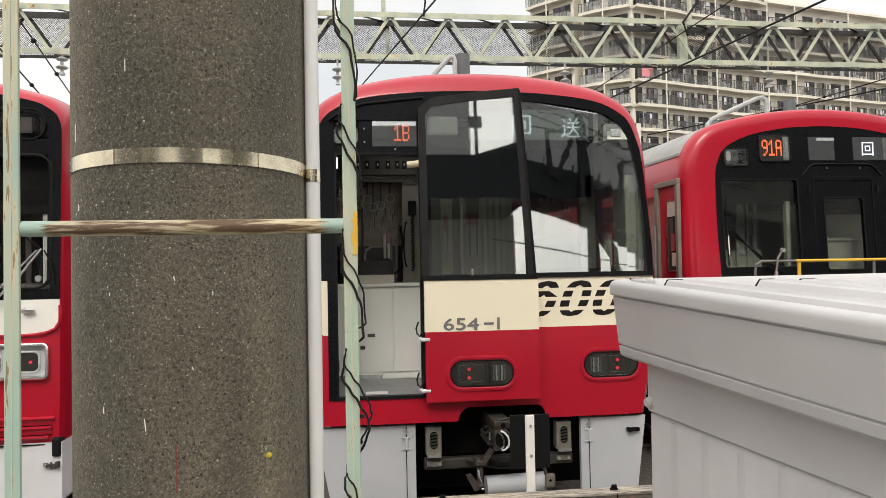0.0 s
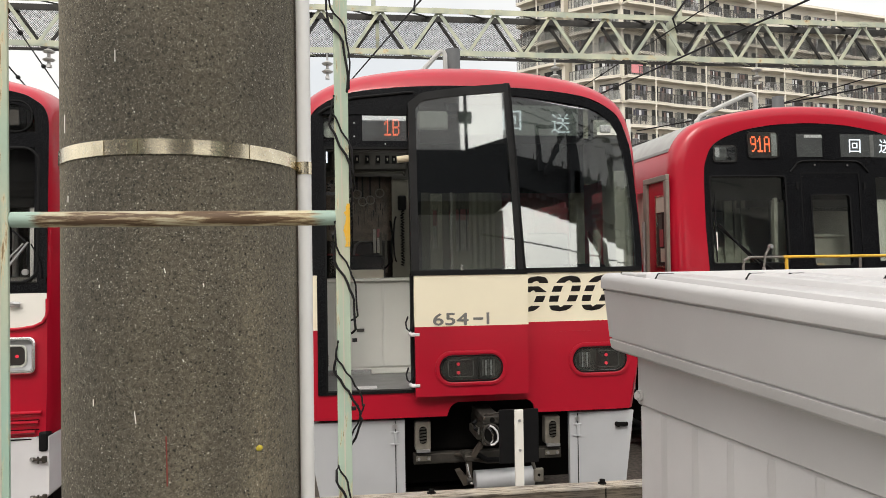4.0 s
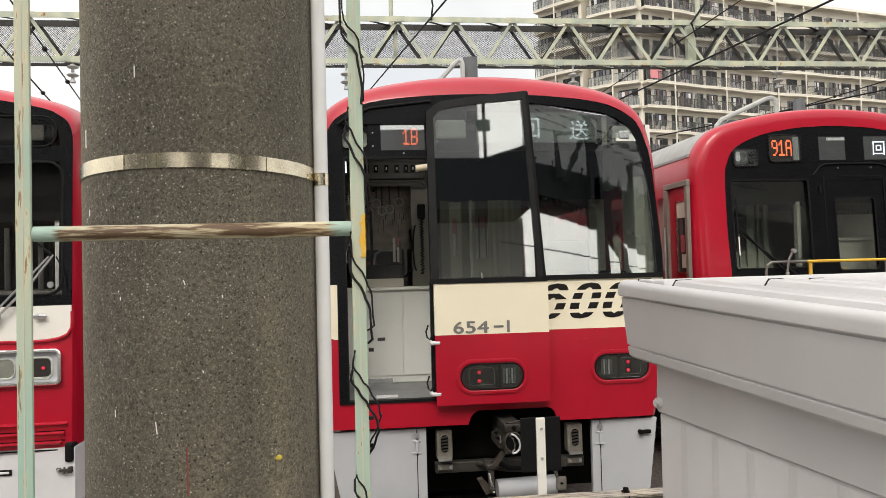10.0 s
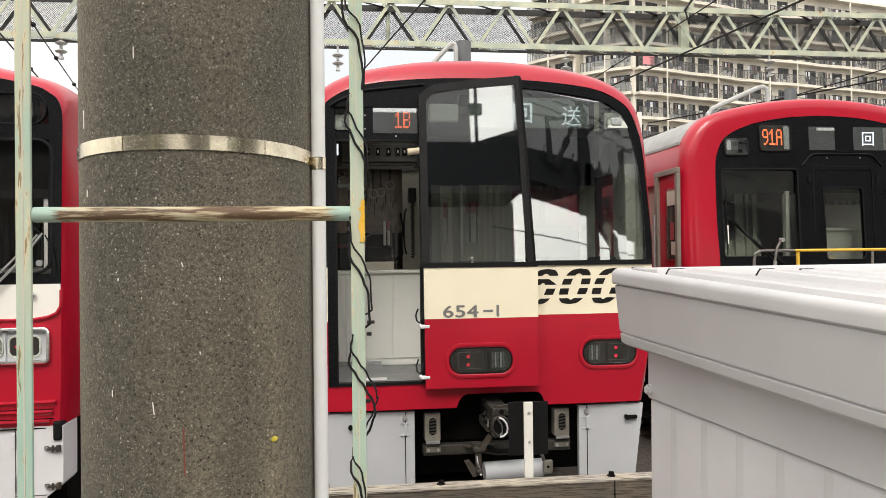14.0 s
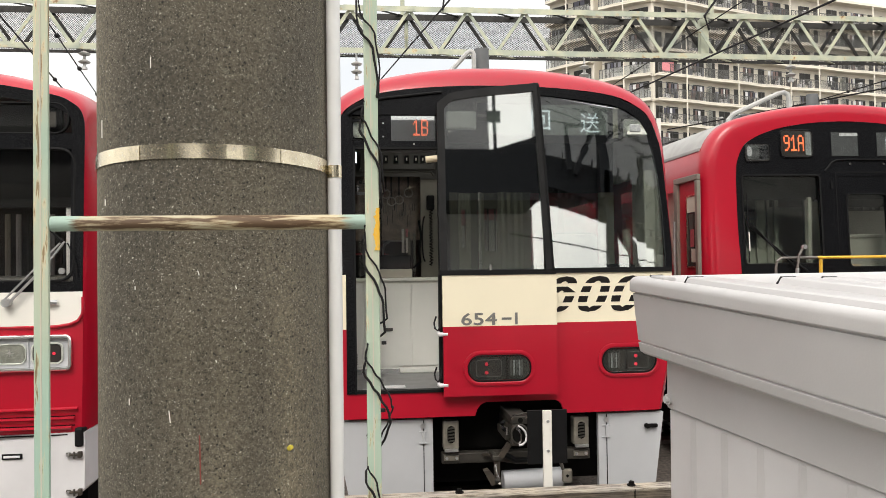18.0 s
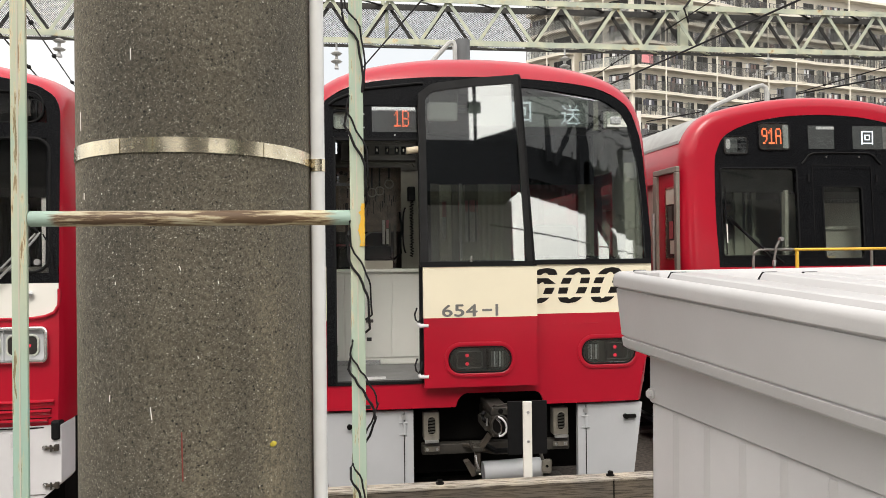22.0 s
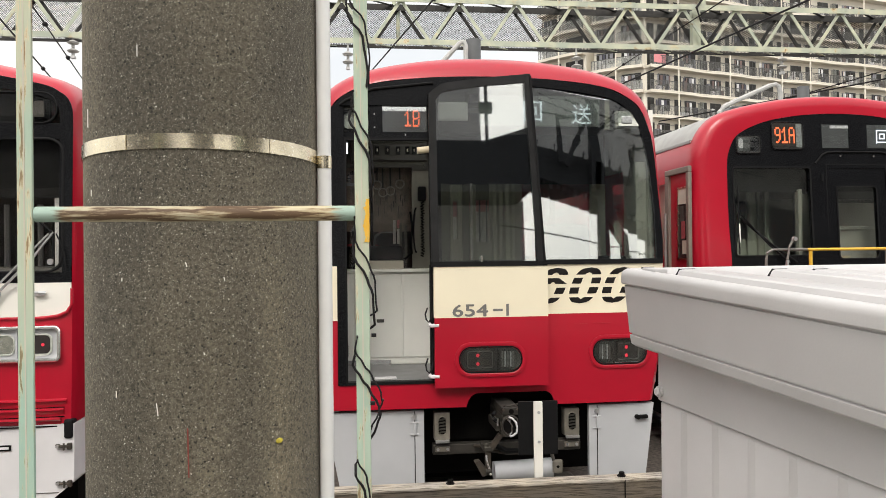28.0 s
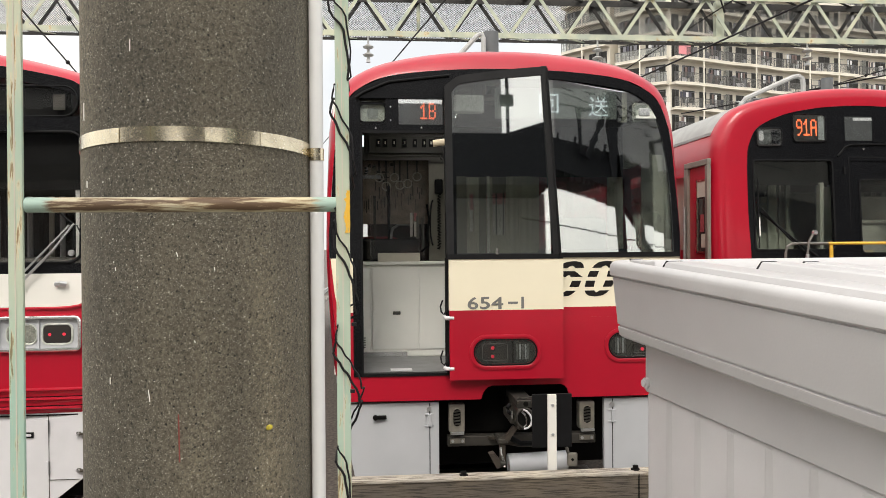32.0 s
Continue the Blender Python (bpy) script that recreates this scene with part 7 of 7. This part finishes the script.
# ---- overhead wires ----
def wire(name, a, b, r, sag, label, clamps=()):
    a, b = Vector(a), Vector(b)
    t_ = thing(name, label, "wire", tuple(a), "overhead wires")
    part("strand", tube_bm([(b - a) * (k / 16) - Vector((0, 0, sag * 4 * (k / 16) * (1 - k / 16))) for k in range(17)], r, 6), CABLE, t_)
    for clamp in clamps:
        b_ = bmesh.new()
        bmesh.ops.create_icosphere(b_, subdivisions=2, radius=0.036, matrix=Matrix.Translation((b - a) * clamp - Vector((0, 0, sag * 4 * clamp * (1 - clamp)))))
        part("clamp", b_, CABLE, t_, "small black wire clamp")
    return t_


wire("overhead_wire", (6.9, -0.7, 5.25), (3.4, 23.4, 5.2), 0.014, 0.0, "dark overhead wire above the parked train")
wire("overhead_wire", (2.9, -0.2, 5.53), (-1.6, 24.1, 5.37), 0.013, 0.0, "dark overhead wire above the middle track")
wire("overhead_wire", (-3.2, 3.6, 5.25), (-7.0, 23.8, 5.25), 0.012, 0.0, "thin overhead wire above the parked train", (0.2, 0.47))
wire("overhead_wire", (-2.75, 3.8, 5.3), (-6.6, 24.1, 5.3), 0.010, 0.0, "thin overhead wire with black clamps", (0.343, 0.431, 0.524))
wire("overhead_wire", (7.6, 13.0, 7.3), (4.2, 30.0, 5.6), 0.012, 0.05, "thin sloping wire below the gantry", (0.3,))
wire("overhead_wire", (12.5, 14.0, 6.3), (7.0, 24.0, 5.2), 0.012, 0.05, "thin sloping wire below the gantry", (0.25,))
wire("overhead_wire", (9.5, 9.0, 4.9), (6.6, 16.0, 5.0), 0.013, 0.02, "dark feeder wire behind the parked train")

# ---- apartment block ----
def wing(parent, a, b, z0, storeys, h, bays, depth, seed, rail_material):
    """A facade from a to b (plan points), its outside to the right of a->b."""
    bow = 0.18
    rs_ = random.Random(seed)
    a, b = Vector((a[0], a[1], 0)), Vector((b[0], b[1], 0))
    d = (b - a)
    L_ = d.length
    d.normalize()
    out = Vector((d.y, -d.x, 0))
    m = Matrix((d, -out, Vector((0, 0, 1)))).transposed().to_4x4()
    m.translation = a
    top = z0 + storeys * h

    def put(name, bm, material, over=None):
        bmesh.ops.transform(bm, matrix=m, verts=bm.verts)
        return part(name, bm, material, over or parent)
    put("facade", box_bm(0, L_, 0.0, depth, 0, top + 0.3), WALLPAINT)
    put("parapet", box_bm(-0.2, L_ + 0.2, -1.0, 0.0, top + 0.05, top + 0.35), WALLPAINT)
    w = L_ / bays
    for s_ in range(storeys):
        z = z0 + s_ * h
        front = []
        for k in range(0, bays, 2):
            u0, span = k * w, min(2, bays - k) * w
            front += [(u0 + span * f_, -0.85 - bow * g_) for f_, g_ in ((0.0, 0.0), (0.12, 0.0), (0.3, 1.0), (0.7, 1.0), (0.88, 0.0))]
        front.append((L_, -0.85))

        def strip(y0, y1, z0_, z1_, back=None):
            """A band that follows the bowed balcony front."""
            return slab_of([[(u, v + y0, z0_) for u, v in front], [(u, v + y0, z1_) for u, v in front]],
                           [[(u, v + y1 if back is None else back, z0_) for u, v in front], [(u, v + y1 if back is None else back, z1_) for u, v in front]])
        put("balcony_slab", strip(-0.10, 0, z - 0.26, z, 0.0), WALLPAINT)
        put("slab_lip", strip(-0.13, -0.06, z - 0.06, z + 0.05), WALLPAINT)
        put("balcony_railing", strip(-0.03, 0.0, z + 0.08, z + 1.05), rail_material)
        put("railing_cap", strip(-0.05, 0.02, z + 1.04, z + 1.10), RAILCAP)
        for (u, v), (u2, v2) in zip(front, front[1:]):
            for f_ in (0.0, 0.5):
                q_, y_ = u + (u2 - u) * f_, v + (v2 - v) * f_
                put("railing_post", box_bm(q_ - 0.025, q_ + 0.025, y_ - 0.05, y_ + 0.02, z, z + 1.05), RAILCAP)
        for k in range(bays):
            x = k * w
            if k % 2 == 0 and k:
                put("balcony_divider", box_bm(x - 0.03, x + 0.03, -0.8, 0, z, z + 1.9), FROSTED)
            for x0_, ww, sill, zh in ((x + 0.35, 0.85, 0.05, 2.0), (x + w - 2.0, 1.55, 0.05 if rs_.random() < 0.5 else 0.7, 2.0)):
                wn_ = put("window", box_bm(x0_ - 0.05, x0_ + ww + 0.05, -0.05, 0.0, z + sill, z + zh + 0.05), RAILCAP)
                half = ww / 2
                put("pane", box_bm(x0_, x0_ + half - 0.03, -0.058, -0.05, z + sill + 0.05, z + zh), DARKPANE, wn_)
                put("pane", box_bm(x0_ + half + 0.03, x0_ + ww, -0.058, -0.05, z + sill + 0.05, z + zh), DARKPANE, wn_)
            if rs_.random() < 0.55:
                put("laundry_pole", box_bm(x + 0.3, x + w - 0.3, -0.72, -0.69, z + 1.72, z + 1.75), GEARGREY)
                q_ = x + rs_.uniform(0.3, 0.4 * w)
                for j in range(rs_.randint(2, 5)):
                    put("washing", box_bm(q_ + j * 0.4, q_ + j * 0.4 + rs_.uniform(0.15, 0.36), -0.72, -0.69, z + rs_.uniform(0.6, 1.1), z + 1.7), rs_.choice(CLOTHS))
            for j in range(rs_.randint(1, 4)):
                u_ = x + rs_.uniform(0.1, 0.85) * w
                put("balcony_clutter", box_bm(u_, u_ + rs_.uniform(0.12, 0.45), -0.75, -0.4, z, z + rs_.uniform(0.5, 1.4)), rs_.choice(CLOTHS))
            if rs_.random() < 0.6:
                q_ = x + rs_.uniform(0.25, 0.5) * w
                put("air_conditioner", box_bm(q_, q_ + 0.8, -0.6, -0.25, z, z + 0.6, 0.03), DIRTYWHITE)
    for k in range(1, bays + 1, 2):
        put("downpipe", box_bm(k * w - 0.06, k * w + 0.06, -1.12, -1.0, z0 - 6, top), WALLPAINT)


STOREY, LOWEST = 2.72, 11.46
block = thing("apartment_building", "tall cream apartment block with long railed balconies", "building", (0, 0, 0))
W1_A, W1_B, W2_A, CORNER, M1_B, M2_B, M3_B = ((22.86, 90.71), (26.79, 85.88), (27.21, 84.28), (31.71, 80.61), (46.2, 85.57), (50.4, 86.79), (88.7, 96.05))
wing(block, W1_A, W1_B, LOWEST, 11, STOREY, 2, 12, 5, FROSTED)
wing(block, W2_A, CORNER, LOWEST, 11, STOREY, 2, 12, 8, FROSTED)
wing(block, CORNER, M1_B, LOWEST, 11, STOREY, 4, 12, 3, RAILING)
wing(block, M1_B, M2_B, LOWEST, 10, STOREY, 1, 12, 11, RAILING)
wing(block, M2_B, M3_B, LOWEST, 8, STOREY, 9, 12, 4, RAILING)
part("stair_tower", box_bm(60, 66, 100, 108, 28, 39), WALLPAINT, block)
part("roof_tank", box_bm(74, 82, 108, 116, 28, 37.5), WALLPAINT, block)
cd_ = (Vector((*M1_B, 0)) - Vector((*CORNER, 0))).normalized()
pk_a = Vector((*CORNER, 0)) + cd_ * 0.5 + Vector((cd_.y, -cd_.x, 0)) * 0.96
pk_b = pk_a + cd_ * 1.6
part("pink_cloth", slab_of([[(*pk_a.xy, 22.6), (*pk_b.xy, 22.6)], [(*pk_a.xy, 23.6), (*pk_b.xy, 23.6)]], [[(pk_a.x, pk_a.y + 0.05, 22.6), (pk_b.x, pk_b.y + 0.05, 22.6)], [(pk_a.x, pk_a.y + 0.05, 23.6), (pk_b.x, pk_b.y + 0.05, 23.6)]]), LAUNDRY, block, "pink cloth hung over a railing")

# ---- out of view: shapes added for reflections in the train glass ----
bridge = thing("footbridge", "dark footbridge with a sloping ramp, out of view, shaped for glass reflections", "footbridge", (0, -12, 0), kind="structure")
part("deck", box_bm(-30, 5.75, -2.5, 0, 6.35, 8.05), REFLECTDARK, bridge)
part("deck_gable", slab_of([[(4.3, 0.02, 8.0), (5.75, 0.02, 8.0)], [(4.3, 0.02, 8.05), (5.75, 0.02, 8.5)]], [[(4.3, -2.5, 8.0), (5.75, -2.5, 8.0)], [(4.3, -2.5, 8.05), (5.75, -2.5, 8.5)]]), REFLECTDARK, bridge)

part("tower_arm", box_bm(4.1, 4.55, -0.2, 0.0, 9.0, 9.35), REFLECTDARK, bridge)
part("tower_pole", box_bm(4.30, 4.40, -0.1, 0.0, 8.05, 12), REFLECTDARK, bridge)
part("ramp", slab_of([[(5.7, 0, 6.95), (17, 0, 4.25)], [(5.7, 0, 8.0), (17, 0, 5.85)]], [[(5.7, -2.5, 6.95), (17, -2.5, 4.25)], [(5.7, -2.5, 8.0), (17, -2.5, 5.85)]]), REFLECTDARK, bridge)
rj = random.Random(12)
for k in range(34):
    x = 5.8 + 0.26 * k
    part("hanging_fitting", box_bm(x, x + rj.uniform(0.06, 0.24), -0.3, -0.1, 6.95 - 0.239 * (x - 5.7) - rj.uniform(0.02, 0.3), 7.05 - 0.239 * (x - 5.7)), REFLECTDARK, bridge)
for k in range(12):
    x = 6.0 + 0.7 * k
    part("ramp_stanchion", beam_bm((x, 0.05, 7.6 - 0.1775 * (x - 5.7)), (x + 0.1, 0.05, 8.15 - 0.1775 * (x - 5.7)), 0.07, 0.07), REFLECTDARK, bridge)
for X in (-8, 2.5, 14.5):
    part("bridge_column", box_bm(X - 0.18, X + 0.18, -1.2, -0.8, -0.2, 6.6), REFLECTDARK, bridge)
for a, c in (((8.62, 6.4), (8.55, 11)), ((8.92, 7.3), (8.88, -0.2)), ((8.95, 6.4), (11.2, 3.2)), ((11.2, 3.2), (12.0, -0.2))):
    part("mast_leg", beam_bm((a[0], 0.3, a[1]), (c[0], 0.3, c[1]), 0.4, 0.52), REFLECTDARK, bridge)
for a, c, w in (((8.7, 8.2), (11.2, 10.0), 0.1), ((7.2, 7.2), (8.5, 9.3), 0.22), ((6.9, 8.8), (8.6, 8.9), 0.1), ((6.95, 7.3), (6.9, 8.9), 0.16), ((11.5, 5.9), (11.2, 7.9), 0.2), ((11.2, 7.9), (12.4, 8.0), 0.1), ((11.4, 5.8), (13.4, 7.6), 0.25), ((13.3, 5.6), (13.5, 9.0), 0.3)):
    part("mast_arm", beam_bm((a[0], 0.3, a[1]), (c[0], 0.3, c[1]), w, w), REFLECTDARK, bridge)
for z0, z1, r in ((5.15, 4.1, 0.025), (9.6, 7.7, 0.03), (9.3, 7.1, 0.02), (8.9, 8.2, 0.03)):
    part("span_wire", tube_bm([((4.6 if z0 < 6 else 6.1) + 1.0 * k, 0.6, z0 + (z1 - z0) * k / 9 - 0.12 * math.sin(k * math.pi / 9)) for k in range(10)], r, 5), REFLECTDARK, bridge)
# darker copy of the wall tone, to dim the right train's reflections
STATIONDARK = mat("reflection_wall_dark", (0.11, 0.105, 0.095), 0.7, vary=0.6, scale=0.9)
STATION = mat("reflection_wall_grey", (0.30, 0.30, 0.31), 0.7, vary=0.2, scale=0.6)
part("reflection_tower", box_bm(2.55, 4.15, -2.5, -0.02, 8.05, 15), STATION, bridge)
# unseen walls, cut so the panes mirror sky through the gaps
for a, c, z0, z1 in ((-40, -7.0, FLOOR, 6.6), (-7.0, -1.2, FLOOR, 2.6), (-1.2, 6.15, FLOOR, 6.6), (-40, -1.5, 6.6, 13.0), (-1.5, 3.0, 6.6, 10.0), (6.75, 14.7, 7.7, 15.0), (14.7, 40, FLOOR, 15.0)):
    w_ = part("reflection_wall", box_bm(a, c, -17, -15, z0, z1), STATIONDARK if a > 14 else STATION)
    tagged(w_, "unseen grey wall added behind the platform to shape glass reflections", "wall", kind="structure")
